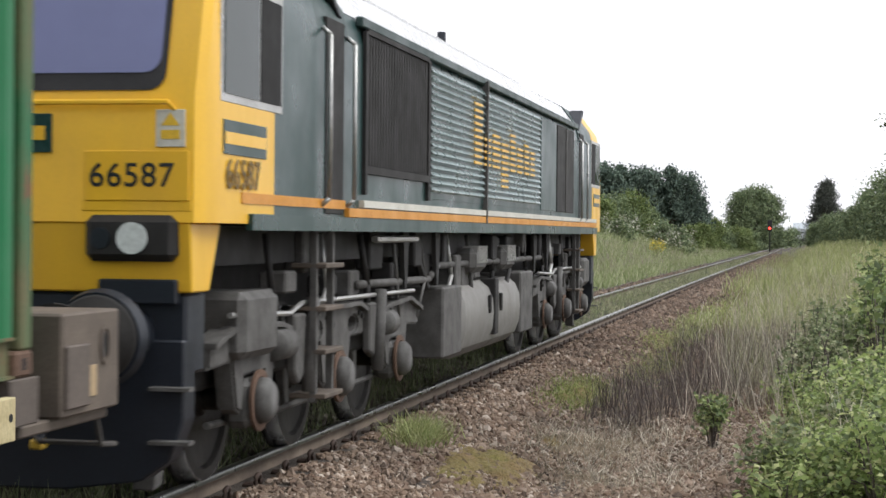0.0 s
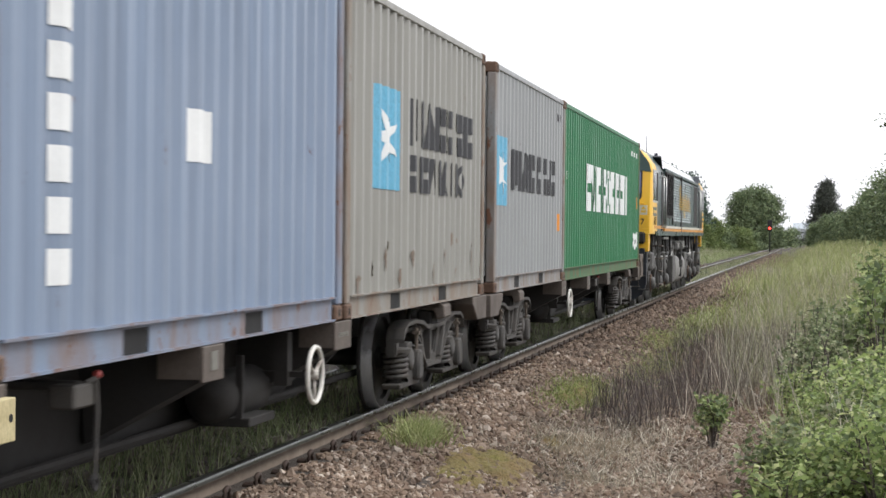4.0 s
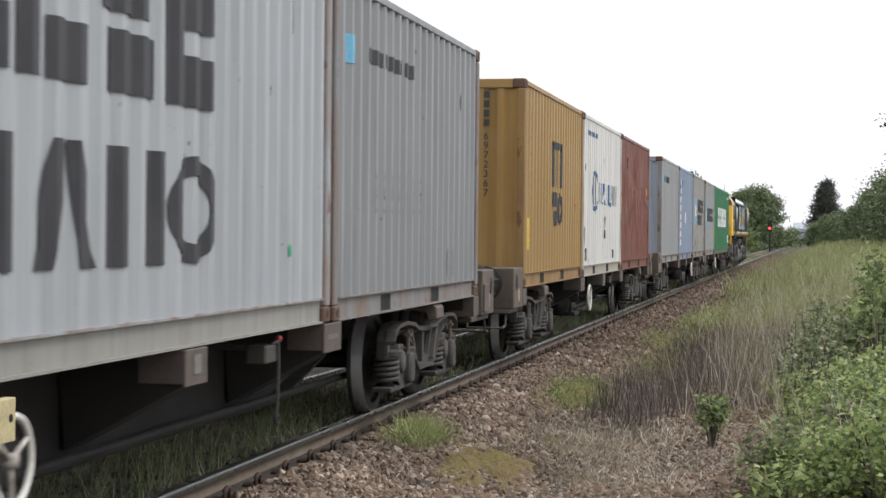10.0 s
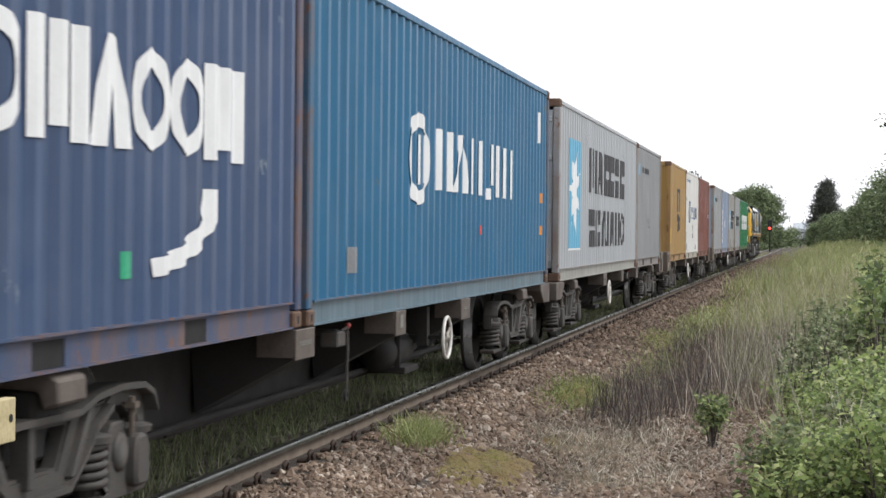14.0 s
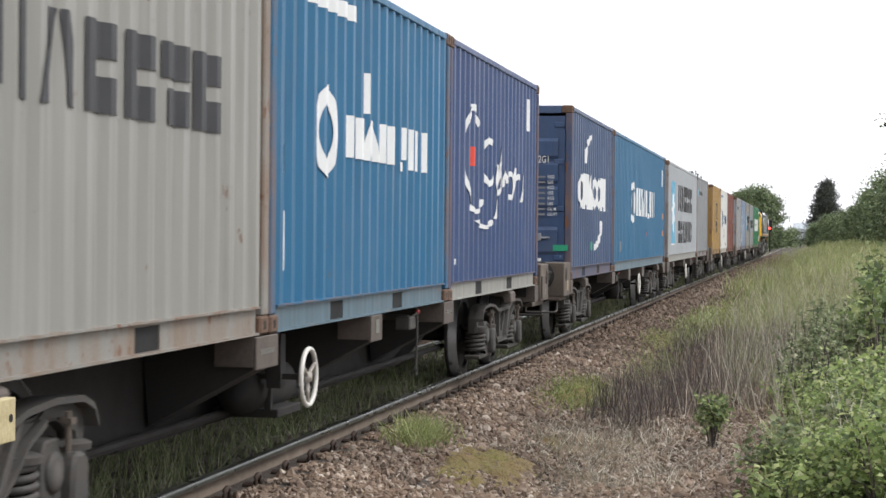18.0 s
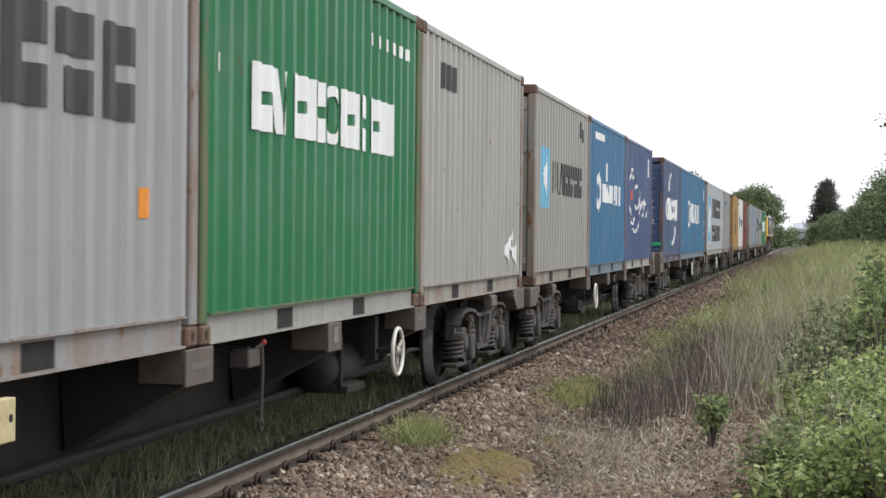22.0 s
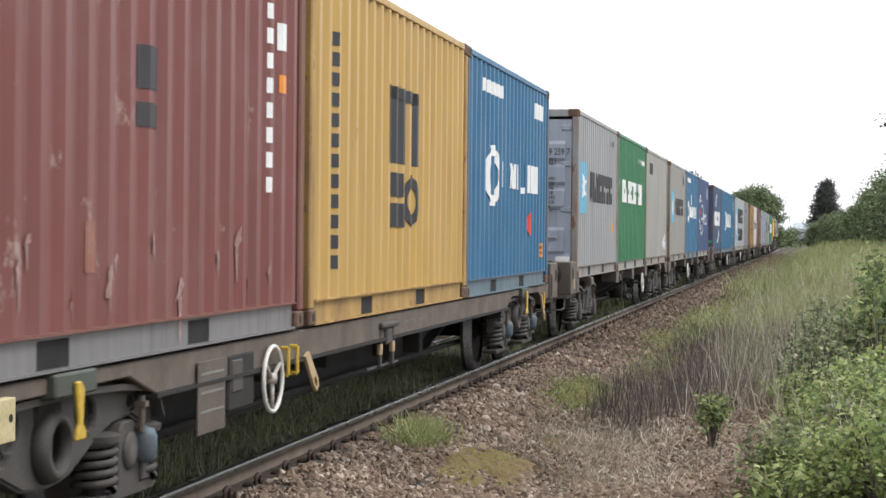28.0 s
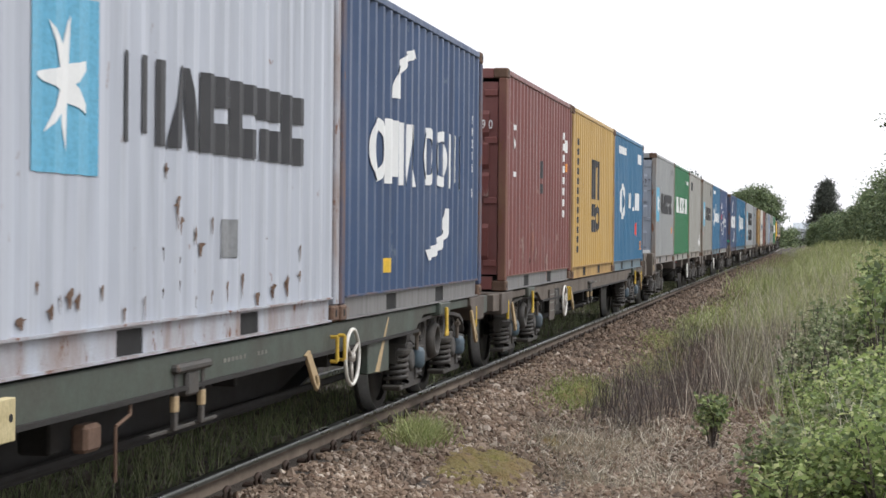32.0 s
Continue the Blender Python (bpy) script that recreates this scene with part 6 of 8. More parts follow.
def locomotive(mid):
    root = tagged(new("diesel_locomotive"), "green and yellow diesel freight locomotive with grimy bogies", "locomotive")
    E_ = 10.25
    # main body between the cabs
    part("body_shell", loft([body_ring(-7.0, 1.31), body_ring(7.0, 1.31)]), LOCO_GREEN, root, "dark green painted body side")
    part("roof_skin", loft([[(x, y, z + 0.006) for x, y, z in body_ring(y, 1.312)[3:10]] + [(0, y, 3.2)] for y in (-6.95, 6.95)]), LOCO_SKYROOF, root, "curved roof with the sky's sheen painted pale")
    part("roof_panel", boxes((-0.55, 0.55, -6.2, 6.2, 3.70, 3.83), bevel=0.03), LOCO_SKYROOF, root, "roof panel with the sky's sheen painted pale")
    for sx in (-1, 1):
        part("gutter", boxes((*sorted((sx * 1.27, sx * 1.33)), -6.6, 6.9, 3.16, 3.24), bevel=0.01), LOCO_ROOF, root)
        x0, x1 = sorted((sx * 1.30, sx * 1.345))
        part("sill_band", boxes((x0, x1, -9.4, 9.4, 1.62, 1.72)), LOCO_GREEN, root)
        part("orange_line", boxes((*sorted((sx * 1.31, sx * 1.350)), -7.05, 9.2, 1.725, 1.79)), ORANGE_LINE, root, "faded orange waist line")
        part("cream_line", boxes((*sorted((sx * 1.31, sx * 1.352)), -6.6, 9.2, 1.80, 1.855)), CREAM_LINE, root)
        # radiator grille and side louvres
        g = part("side_grille", boxes((*sorted((sx * 1.30, sx * 1.325)), -6.45, -4.15, 2.12, 3.12), bevel=0.006), LOCO_DARK, root, "black mesh intake grille")
        part("grille_frame", boxes((*sorted((sx * 1.31, sx * 1.34)), -6.52, -6.45, 1.9, 3.14), (*sorted((sx * 1.31, sx * 1.34)), -4.15, -4.06, 1.9, 3.14), (*sorted((sx * 1.31, sx * 1.34)), -6.45, -4.15, 2.06, 2.12), (*sorted((sx * 1.31, sx * 1.34)), -6.45, -4.15, 3.12, 3.16)), LOCO_DARK, g)
        mesh_lines = boxes(*[(*sorted((sx * 1.322, sx * 1.330)), -6.45 + 0.095 * i, -6.44 + 0.095 * i, 2.12, 3.12) for i in range(1, 24)])
        part("mesh", mesh_lines, LOCO_DARK, g)
        for ya, yb in ((-4.02, -1.20), (-1.12, 2.95)):
            pan = part("louvre_panel", boxes((*sorted((sx * 1.30, sx * 1.318)), ya, yb, 1.92, 3.10)), LOCO_GREEN, root)
            for i in range(17):
                z = 1.98 + 0.066 * i
                sl = bmesh.new()
                vs = [sl.verts.new(p) for p in ((sx * 1.318, ya + 0.03, z + 0.05), (sx * 1.318, yb - 0.03, z + 0.05), (sx * 1.348, yb - 0.03, z + 0.016), (sx * 1.348, ya + 0.03, z + 0.016), (sx * 1.318, ya + 0.03, z), (sx * 1.318, yb - 0.03, z))]
                sl.faces.new((vs[0], vs[1], vs[2], vs[3]))
                sl.faces.new((vs[3], vs[2], vs[5], vs[4]))
                bmesh.ops.recalc_face_normals(sl, faces=sl.faces)
                part("slat", sl, LOUVRE, pan)
        # plain yellow bars stand for the company's name over the louvres
        for i, (a, b, z0, z1) in enumerate(((-1.9, -1.45, 2.28, 2.95), (-1.30, -0.95, 2.28, 2.62), (-0.8, -0.35, 2.28, 2.66), (-0.2, 0.25, 2.05, 2.62), (0.4, 0.75, 2.28, 2.72), (0.9, 1.3, 2.28, 2.62), (1.45, 1.8, 2.28, 2.7), (1.95, 2.3, 2.28, 2.62))):
            for row in [(*sorted((sx * 1.335, sx * 1.3515)), a, b, 1.98 + 0.066 * k + 0.008, 1.98 + 0.066 * k + 0.034) for k in range(17) if z0 <= 1.98 + 0.066 * k <= z1]:
                part("yellow_bar", boxes(row), LOCO_YELLOW, root)
        part("panel_joint", boxes((*sorted((sx * 1.30, sx * 1.36)), -1.19, -1.13, 1.72, 3.2)), LOCO_GREY, root)
        part("access_door", boxes((*sorted((sx * 1.30, sx * 1.322)), 3.05, 4.5, 1.92, 3.10), bevel=0.008), LOCO_GREEN, root)
        part("side_grille", boxes((*sorted((sx * 1.30, sx * 1.325)), 4.6, 6.4, 1.92, 3.10), bevel=0.006), LOCO_DARK, root)
        part("grille_bar", boxes((*sorted((sx * 1.31, sx * 1.34)), 5.45, 5.52, 1.92, 3.1)), LOCO_GREY, root)
    # cabs
    for d in (-1, 1):
        rear = d < 0
        y_in, y_door = d * 7.0, d * 7.6
        shell = loft([body_ring(d * 7.0, 1.312), body_ring(d * 8.86, 1.312, 0.0, 1.66, d)])
        cab = part("cab", shell, LOCO_GREEN, root, "green cab side with door")
        nose = loft([body_ring(d * 8.86, 1.314, 0.0, 1.66, d), body_ring(d * 9.95, 1.314, 0.14, 1.66, d), body_ring(d * 10.17, 1.30, 0.24, 1.66, d), body_ring(d * E_, 1.26, 0.26, 1.66, d)])
        part("cab_end", nose, LOCO_YELLOW, root, "bright yellow warning end of the cab")
        part("cab_roof", loft([[(x, y, z + 0.012) for x, y, z in body_ring(d * 7.0, 1.322, 0, 1.66, d)[2:11]] + [(0, d * 7.0, 3.2)], [(x, y, z + 0.012) for x, y, z in body_ring(d * (E_ + 0.014), 1.275, 0.26, 1.66, d)[2:11]] + [(0, d * 10.02, 3.2)]]), LOCO_ROOF, root, "dark green cab roof")
        # lower apron, valance and plough
        part("apron", prism([(d * 9.7, 1.66), (d * 10.24, 1.66), (d * 10.20, 1.265), (d * 9.9, 1.265)], -1.24, 1.24, 0.01), LOCO_YELLOW, root)
        for sx in (-1, 1):
            part("buffer_recess", boxes((*sorted((sx * 0.70, sx * 1.16)), *sorted((d * 10.10, d * 10.245)), 1.20, 1.34), bevel=0.01), LOCO_BLACK, root)
        part("buffer_beam", boxes((-1.2, 1.2, *sorted((d * 9.85, d * 10.18)), 0.80, 1.264), bevel=0.02), LOCO_BLACK, root)
        blade = [(-1.20, 1.0), (-1.20, 0.55), (-1.12, 0.32), (-0.95, 0.20), (-0.5, 0.14), (0.5, 0.14), (0.95, 0.20), (1.12, 0.32), (1.20, 0.55), (1.20, 1.0)]
        pl = part("snowplough", cross_plate(blade, *sorted((d * 10.02, d * 10.22)), 0.012), LOCO_BLACK, root, "black snowplough with rounded lower corners")
        for z in (0.42, 0.72):
            part("foot_step", boxes((1.02, 1.26, *sorted((d * 10.20, d * 10.30)), z, z + 0.02)), LOCO_GREY, pl)
        part("guard_iron", prism([(d * 9.72, 0.75), (d * 9.60, 0.75), (d * 9.78, 0.12), (d * 9.90, 0.10)], 0.78, 0.92, 0.012), LOCO_GREY, root, "grey guard iron before the wheel")
        for sx in (-1, 1):
            b = tubes([(sx * 0.87, d * 10.18, 1.03), (sx * 0.87, d * 10.5, 1.03)], 0.15, 20)
            tube(b, (sx * 0.87, d * 10.48, 1.03), (sx * 0.87, d * 10.62, 1.03), 0.09, 16)
            tube(b, (sx * 0.87, d * 10.62, 1.03), (sx * 0.87, d * 10.70, 1.03), 0.27, 28, 0.25)
            part("buffer", b, LOCO_BLACK, root, "black round buffer", False)
            lamp = part("lamp_box", boxes((sx * 0.90 - 0.27, sx * 0.90 + 0.27, *sorted((d * 10.18, d * 10.30)), 1.44, 1.70), bevel=0.04), LOCO_DARK, root, "black headlamp housing")
            part("headlamp", tubes([(sx * 0.90 + 0.02, d * 10.28, 1.57), (sx * 0.90 + 0.02, d * 10.315, 1.57)], 0.09, 20), LENS, lamp, "clear round headlamp")
            part("marker_lamp", tubes([(sx * 0.90 - 0.17, d * 10.28, 1.57), (sx * 0.90 - 0.17, d * 10.31, 1.57)], 0.06, 18), LOCO_BLACK, lamp)
            # windscreen, following the sloping end
            y0, y1 = d * (E_ + 0.012 - 0.26 * 0.0), d * (E_ + 0.012 - 0.26 * 0.62)
            def pane(bm, xa, xb, za, zb, lift):
                q, pts = 0.10, []
                for cx, cz, a0 in ((xb - q, za + q, -90), (xb - q, zb - q, 0), (xa + q, zb - q, 90), (xa + q, za + q, 180)):
                    pts += [(cx + q * math.cos(radians(a0 + 15 * k)), cz + q * math.sin(radians(a0 + 15 * k))) for k in range(7)]
                low = [p for p in pts]
                vs = [bm.verts.new((px, d * (E_ + lift - 0.26 * max(0, pz - 2.35)), pz)) for px, pz in low]
                bm.faces.new(vs if d < 0 else vs[::-1])
                return bm
            xa, xb = sorted((sx * 0.10, sx * 1.05))
            fr = part("windscreen_seal", pane(bmesh.new(), xa - 0.035, xb + 0.035, 2.40, 3.12, 0.010), STEEL["seal"], root)
            part("windscreen", pane(bmesh.new(), xa, xb, 2.50, 3.085, 0.016), GLASS, fr, "tinted windscreen with the mirrored sky put into its colour")
            part("wiper", tubes([(sx * 0.55, d * 10.06, 3.14), (sx * 0.75, d * 10.12, 2.72), (sx * 0.78, d * 10.16, 2.5)], 0.012, 5), LOCO_BLACK, root)
            part("handrail", tubes([(sx * 0.1, d * 10.29, 2.33), (sx * 1.12, d * 10.29, 2.33), (sx * 1.15, d * 10.24, 2.28)], 0.016, 6), LOCO_YELLOW, root)
            # cab side: window, door, handrails, nameboard
            xf = sx * 1.317
            win = part("cab_window", boxes((*sorted((xf - sx * 0.02, xf)), *sorted((d * 8.70, d * 9.95)), 2.36, 3.10), bevel=0.004), CHROME, root, "metal-framed sliding cab window")
            part("pane", boxes((*sorted((xf, xf + sx * 0.006)), *sorted((d * 9.22, d * 9.90)), 2.41, 3.05)), SIDE_GLASS, win)
            part("open_pane", boxes((*sorted((xf, xf + sx * 0.006)), *sorted((d * 8.74, d * 9.18)), 2.41, 3.05)), STEEL["hole"], win, "open half of the window")
            part("cab_door", boxes((*sorted((xf - sx * 0.03, xf + sx * 0.004)), *sorted((d * 7.12, d * 7.62)), 1.74, 3.12), bevel=0.006), LOCO_DARK, root, "recessed dark cab door")
            for yy in (7.02, 7.72):
                part("handrail", tubes([(xf, d * yy, 1.80), (xf + sx * 0.06, d * yy, 1.85), (xf + sx * 0.06, d * yy, 2.98), (xf, d * yy, 3.03)], 0.017, 8), CHROME, root, "bare steel handrail", True)
            part("roof_bracket", prism([(d * 7.1, 3.16), (d * 7.2, 3.16), (d * 7.75, 3.46), (d * 7.65, 3.50)], *sorted((sx * 1.10, sx * 1.30)), 0.01), LOCO_BLACK, root)
            part("orange_line", boxes((*sorted((sx * 1.30, sx * 1.3215)), *sorted((d * 7.05, d * 9.55)), 1.78, 1.845)), ORANGE_LINE, root)
            nb = part("nameboard", boxes((*sorted((xf - sx * 0.01, xf + sx * 0.004)), *sorted((d * 9.05, d * 9.90)), 2.06, 2.26), bevel=0.002), LOCO_GREEN, root, "green board with a yellow stripe")
            part("stripe", boxes((*sorted((xf, xf + sx * 0.008)), *sorted((d * 9.07, d * 9.88)), 2.12, 2.19)), LOCO_YELLOW, nb)
            # ladder under the door
            for yy in (7.15, 7.60):
                part("ladder_rail", boxes((*sorted((sx * 1.22, sx * 1.27)), *sorted((d * yy, d * (yy + 0.05))), 0.42, 1.64), bevel=0.005), LOCO_GREY, root)
            for z in (0.45, 0.76, 1.06, 1.36):
                part("ladder_step", boxes((*sorted((sx * 1.08, sx * 1.34)), *sorted((d * 7.15, d * 7.65)), z, z + 0.035), bevel=0.006), STEEL["frame"], root)
        # numbers and warning flash on the cab end
        zt, face = 1.86, d * 10.262
        part("number_panel", boxes((0.62, 1.235, *sorted((d * 10.24, d * 10.262)), 1.78, 2.06), bevel=0.004), LOCO_YELLOW, root)
        part("number_panel", boxes((0.60, 1.25, *sorted((d * 10.22, d * 10.255)), 1.72, 1.78), bevel=0.006), LOCO_YELLOW, root)
        turn = pose(0.645, face - 0.002, zt, 90, 0, 0) if rear else pose(1.22, face + 0.002, zt, 90, 0, 180)
        text_part(root, "66587", 0.19, turn, LOCO_BLACK, "black painted number")
        w = part("warning_label", boxes((1.04, 1.21, *sorted((d * 10.245, d * 10.262)), 2.08, 2.29), bevel=0.003), CREAM_LINE, root, "white warning label")
        tri = bmesh.new()
        tri.faces.new([tri.verts.new((x, face + d * 0.003, z)) for x, z in ((1.07, 2.20), (1.18, 2.20), (1.125, 2.275))])
        part("triangle", tri, MARK["yellow"], w)
        part("label_bar", boxes((1.07, 1.18, *sorted((face, face + d * 0.004)), 2.125, 2.175)), MARK["yellow"], w)
        part("nameboard", boxes((-0.32, 0.42, *sorted((d * 10.245, d * 10.262)), 2.05, 2.27), bevel=0.003), LOCO_GREEN, root)
        part("name_bar", boxes((-0.28, 0.38, *sorted((d * 10.255, d * 10.268)), 2.12, 2.20)), LOCO_YELLOW, root)
        hose = tubes([(0.45, d * 10.2, 0.85), (0.48, d * 10.42, 0.62), (0.46, d * 10.5, 0.45)], 0.03, 8)
        part("brake_hose", hose, LOCO_BLACK, root)
        part("hose_tap", boxes((0.42, 0.50, *sorted((d * 10.46, d * 10.54)), 0.40, 0.46), bevel=0.012), STEEL["yellow"], root, "yellow hose tap")
    text_part(root, "66587", 0.25, pose(1.326, -9.86, 1.865, 90, 0, 90), GLARE_BLACK, "black painted number lightened for glare on the cab side")
    # antennas on the roof
    part("antenna", tubes([(0.6, -3.6, 3.74), (0.62, -4.0, 4.15)], 0.010, 5), LOCO_BLACK, root)
    part("horn", tubes([(0.5, 0.6, 3.80), (0.5, 0.6, 3.92)], 0.05, 10), LOCO_BLACK, root)
    # underframe and tank
    part("underframe", boxes((-1.05, 1.05, -9.6, 9.6, 1.40, 1.64), (-0.5, 0.5, -9.6, 9.6, 1.0, 1.4)), LOCO_DARK, root)
    out = [(1.26 * sx * q, z) for sx in (-1, 1) for q, z in ((0.86, 0.34), (0.95, 0.44), (0.99, 0.58), (1.0, 0.74), (0.99, 0.90), (0.95, 1.02), (0.87, 1.10))[::-sx]]
    bm = loft([[(x * k, y, 0.72 + (z - 0.72) * k) for x, z in out] for y, k in ((-1.9, 0.90), (-1.87, 0.97), (-1.80, 1.0), (1.80, 1.0), (1.87, 0.97), (1.9, 0.90))])
    tank = part("fuel_tank", bm, TANK_GREY, root, "grey dusty fuel tank")
    for sx in (-1, 1):
        part("tank_strap", boxes((*sorted((sx * 1.10, sx * 1.275)), -0.10, 0.12, 0.50, 1.12), bevel=0.01), LOCO_DARK, tank)
        part("filler", boxes((*sorted((sx * 1.25, sx * 1.285)), -0.45, -0.38, 0.75, 0.95), (*sorted((sx * 1.25, sx * 1.285)), 0.28, 0.36, 0.75, 0.95), bevel=0.01), LOCO_DARK, tank)
        part("equipment_box", boxes((*sorted((sx * 0.7, sx * 1.26)), -3.0, -2.05, 0.42, 1.10), bevel=0.02), LOCO_GREY, root, "grey equipment box")
        part("equipment_box", boxes((*sorted((sx * 0.7, sx * 1.22)), 2.1, 3.1, 0.40, 1.15), bevel=0.02), LOCO_GREY, root)
        for y in (-0.9, 1.1):
            part("air_filter", boxes((*sorted((sx * 0.8, sx * 1.25)), y - 0.35, y + 0.35, 1.20, 1.46), bevel=0.06), LOCO_GREY, root, "finned filter housing")
            [part("fin", boxes((*sorted((sx * 1.1, sx * 1.262)), y - 0.28 + 0.08 * k, y - 0.25 + 0.08 * k, 1.30, 1.48)), CHROME, root) for k in range(8)]
        part("pipe", tubes([(sx * 1.15, -6.0, 1.20), (sx * 1.15, -3.2, 1.18), (sx * 1.15, -2.8, 1.30), (sx * 1.15, 4.2, 1.30)], 0.035, 8), LOCO_GREY, root, "", True)
        part("pipe", tubes([(sx * 1.0, -6.5, 1.48), (sx * 1.0, 6.5, 1.48)], 0.05, 8), LOCO_DARK, root)
        part("brace", tubes([(sx * 1.1, -3.9, 1.62), (sx * 1.15, -3.3, 1.1)], 0.04, 6), LOCO_DARK, root)
        part("cross_pipe", tubes([(sx * 1.2, -5.6, 1.56), (sx * 1.2, -4.0, 1.56)], 0.03, 6), CHROME, root)
    # clutter along the frame: brackets, valves, conduits and cocks
    rr = random.Random(8)
    for sx in (-1, 1):
        for k in range(26):
            y, z = -8.6 + 0.68 * k + rr.uniform(-0.15, 0.15), rr.uniform(1.15, 1.52)
            w, h, dd = rr.uniform(0.05, 0.22), rr.uniform(0.06, 0.20), rr.uniform(0.05, 0.25)
            part("bracket", boxes((*sorted((sx * (1.02 - 0.1 * rr.random()), sx * (1.08 + dd * 0.5))), y - w, y + w, z - h, z + h), bevel=0.015), rr.choice((LOCO_GREY, LOCO_DARK, LOCO_DARK)), root)
        for k in range(14):
            y = -8.4 + 1.25 * k + rr.uniform(-0.2, 0.2)
            part("conduit", tubes([(sx * 1.12, y, 1.60), (sx * 1.17, y + rr.uniform(-0.1, 0.1), 1.2), (sx * 1.14, y + rr.uniform(-0.5, 0.5), 0.85)], rr.uniform(0.014, 0.03), 6), rr.choice((LOCO_GREY, LOCO_DARK, CHROME)), root, "", True)
        for y in (-4.4, -3.0, 3.4, 4.6):
            part("hanger", prism([(y - 0.12, 1.64), (y + 0.12, 1.64), (y + 0.04, 1.12), (y - 0.04, 1.12)], *sorted((sx * 1.16, sx * 1.20))), LOCO_DARK, root)
    # bogies
    for yc in (-6.6, 6.65):
        part("bogie_frame", boxes((-0.95, 0.95, yc - 2.9, yc + 2.9, 0.62, 0.85), bevel=0.03), LOCO_DARK, root)
        for sx in (-1, 1):
            legs = []
            for a in (2.07, 0.0, -2.07):
                legs += [(a + 0.46, 0.80), (a + 0.37, 0.50), (a + 0.26, 0.46), (a + 0.22, 0.70), (a - 0.22, 0.70), (a - 0.26, 0.46), (a - 0.37, 0.50), (a - 0.46, 0.80)]
            out = [(-3.0, 0.93), (-2.5, 1.04), (-1.6, 1.0), (-1.2, 0.93), (-0.6, 1.06), (0.6, 1.06), (1.2, 0.93), (1.6, 1.0), (2.5, 1.04), (3.0, 0.93), (3.0, 0.78)] + legs + [(-3.0, 0.78)]
            holes = [oval(yc + a, 0.90, 0.16, 0.06, 14) for a in (-1.55, -0.55, 0.55, 1.55)]
            side = part("bogie_side", plate([(yc + y, z) for y, z in out], holes, sx * 1.0, sx * 1.14, 0.02), LOCO_GREY, root, "grey dusty cast bogie side")
            part("flange", ribbon([(yc + y, z + 0.015) for y, z in out[:10]], 0.035, sx * 1.10, sx * 1.19), LOCO_GREY, side)
            for k, y in enumerate((-2.07, 0.0, 2.07)):
                ax = boxes((*sorted((sx * 0.98, sx * 1.17)), yc + y - 0.19, yc + y + 0.19, 0.36, 0.68), bevel=0.05)
                part("axlebox", ax, LOCO_GREY, root, "grey axlebox")
                part("axle_cover", moved(lathe([(0, 0.15), (sx * 0.07, 0.145), (sx * 0.11, 0.105), (sx * 0.11, 0.0), (0, 0.0)], sides=22), sx * 1.16, yc + y, 0.53), LOCO_GREY, root, "round axle end cover", True)
                part("hub_ring", moved(lathe([(0, 0.20), (sx * 0.02, 0.20), (sx * 0.02, 0.155), (0, 0.155)], sides=22), sx * 1.165, yc + y, 0.53), STEEL["rust"], root, "rusty hub ring")
                for o in (-0.64, 0.64):
                    if abs(y + o) > 2.6:
                        continue
                    part("brake_hanger", prism([(yc + y + o - 0.05, 0.98), (yc + y + o + 0.05, 0.98), (yc + y + o * 0.92 + 0.06, 0.34), (yc + y + o * 0.92 - 0.06, 0.34)], *sorted((sx * 0.86, sx * 0.93)), 0.01), LOCO_GREY, root)
                    part("brake_shoe", boxes((*sorted((sx * 0.70, sx * 0.85)), yc + y + o * 0.90 - 0.05, yc + y + o * 0.90 + 0.05, 0.32, 0.72), bevel=0.02), LOCO_DARK, root)
            part("brake_rod", tubes([(sx * 0.96, yc - 2.5, 0.40), (sx * 0.96, yc - 0.9, 0.36), (sx * 0.96, yc + 2.4, 0.38)], 0.024, 8), LOCO_GREY, root)
            part("air_pipe", tubes([(sx * 1.17, yc - 2.7, 1.10), (sx * 1.18, yc - 1.4, 1.06), (sx * 1.18, yc - 1.1, 1.12), (sx * 1.18, yc + 2.6, 1.10)], 0.018, 8), CHROME, root)
            for y in (-2.3, -1.3, -0.3, 0.7, 1.7):
                bolts = bmesh.new()
                for k in range(3):
                    tube(bolts, (sx * 1.13, yc + y + 0.09 * k, 0.98 - 0.03 * k), (sx * 1.16, yc + y + 0.09 * k, 0.98 - 0.03 * k), 0.022, 6)
                tagged(part("bolts", bolts, LOCO_DARK, side), kind="stuff")
            part("lifting_bracket", prism([(yc - 1.35, 1.05), (yc - 1.05, 1.05), (yc - 1.10, 0.62), (yc - 1.22, 0.56), (yc - 1.32, 0.66)], *sorted((sx * 1.13, sx * 1.20)), 0.015), LOCO_GREY, side)
            part("lifting_bracket", prism([(yc + 0.85, 1.05), (yc + 1.15, 1.05), (yc + 1.20, 0.70), (yc + 1.05, 0.60), (yc + 0.88, 0.66)], *sorted((sx * 1.13, sx * 1.20)), 0.015), LOCO_GREY, side)
            for y in (-1.05, 1.05):
                part("damper", tubes([(sx * 1.22, yc + y, 0.50), (sx * 1.22, yc + y + 0.10, 1.15)], 0.05, 10), LOCO_GREY, side, "", True)
                part("brake_cylinder", tubes([(sx * 1.14, yc + y * 1.5 - 0.15, 0.86), (sx * 1.14, yc + y * 1.5 + 0.2, 0.86)], 0.11, 14), LOCO_GREY, side, "", True)
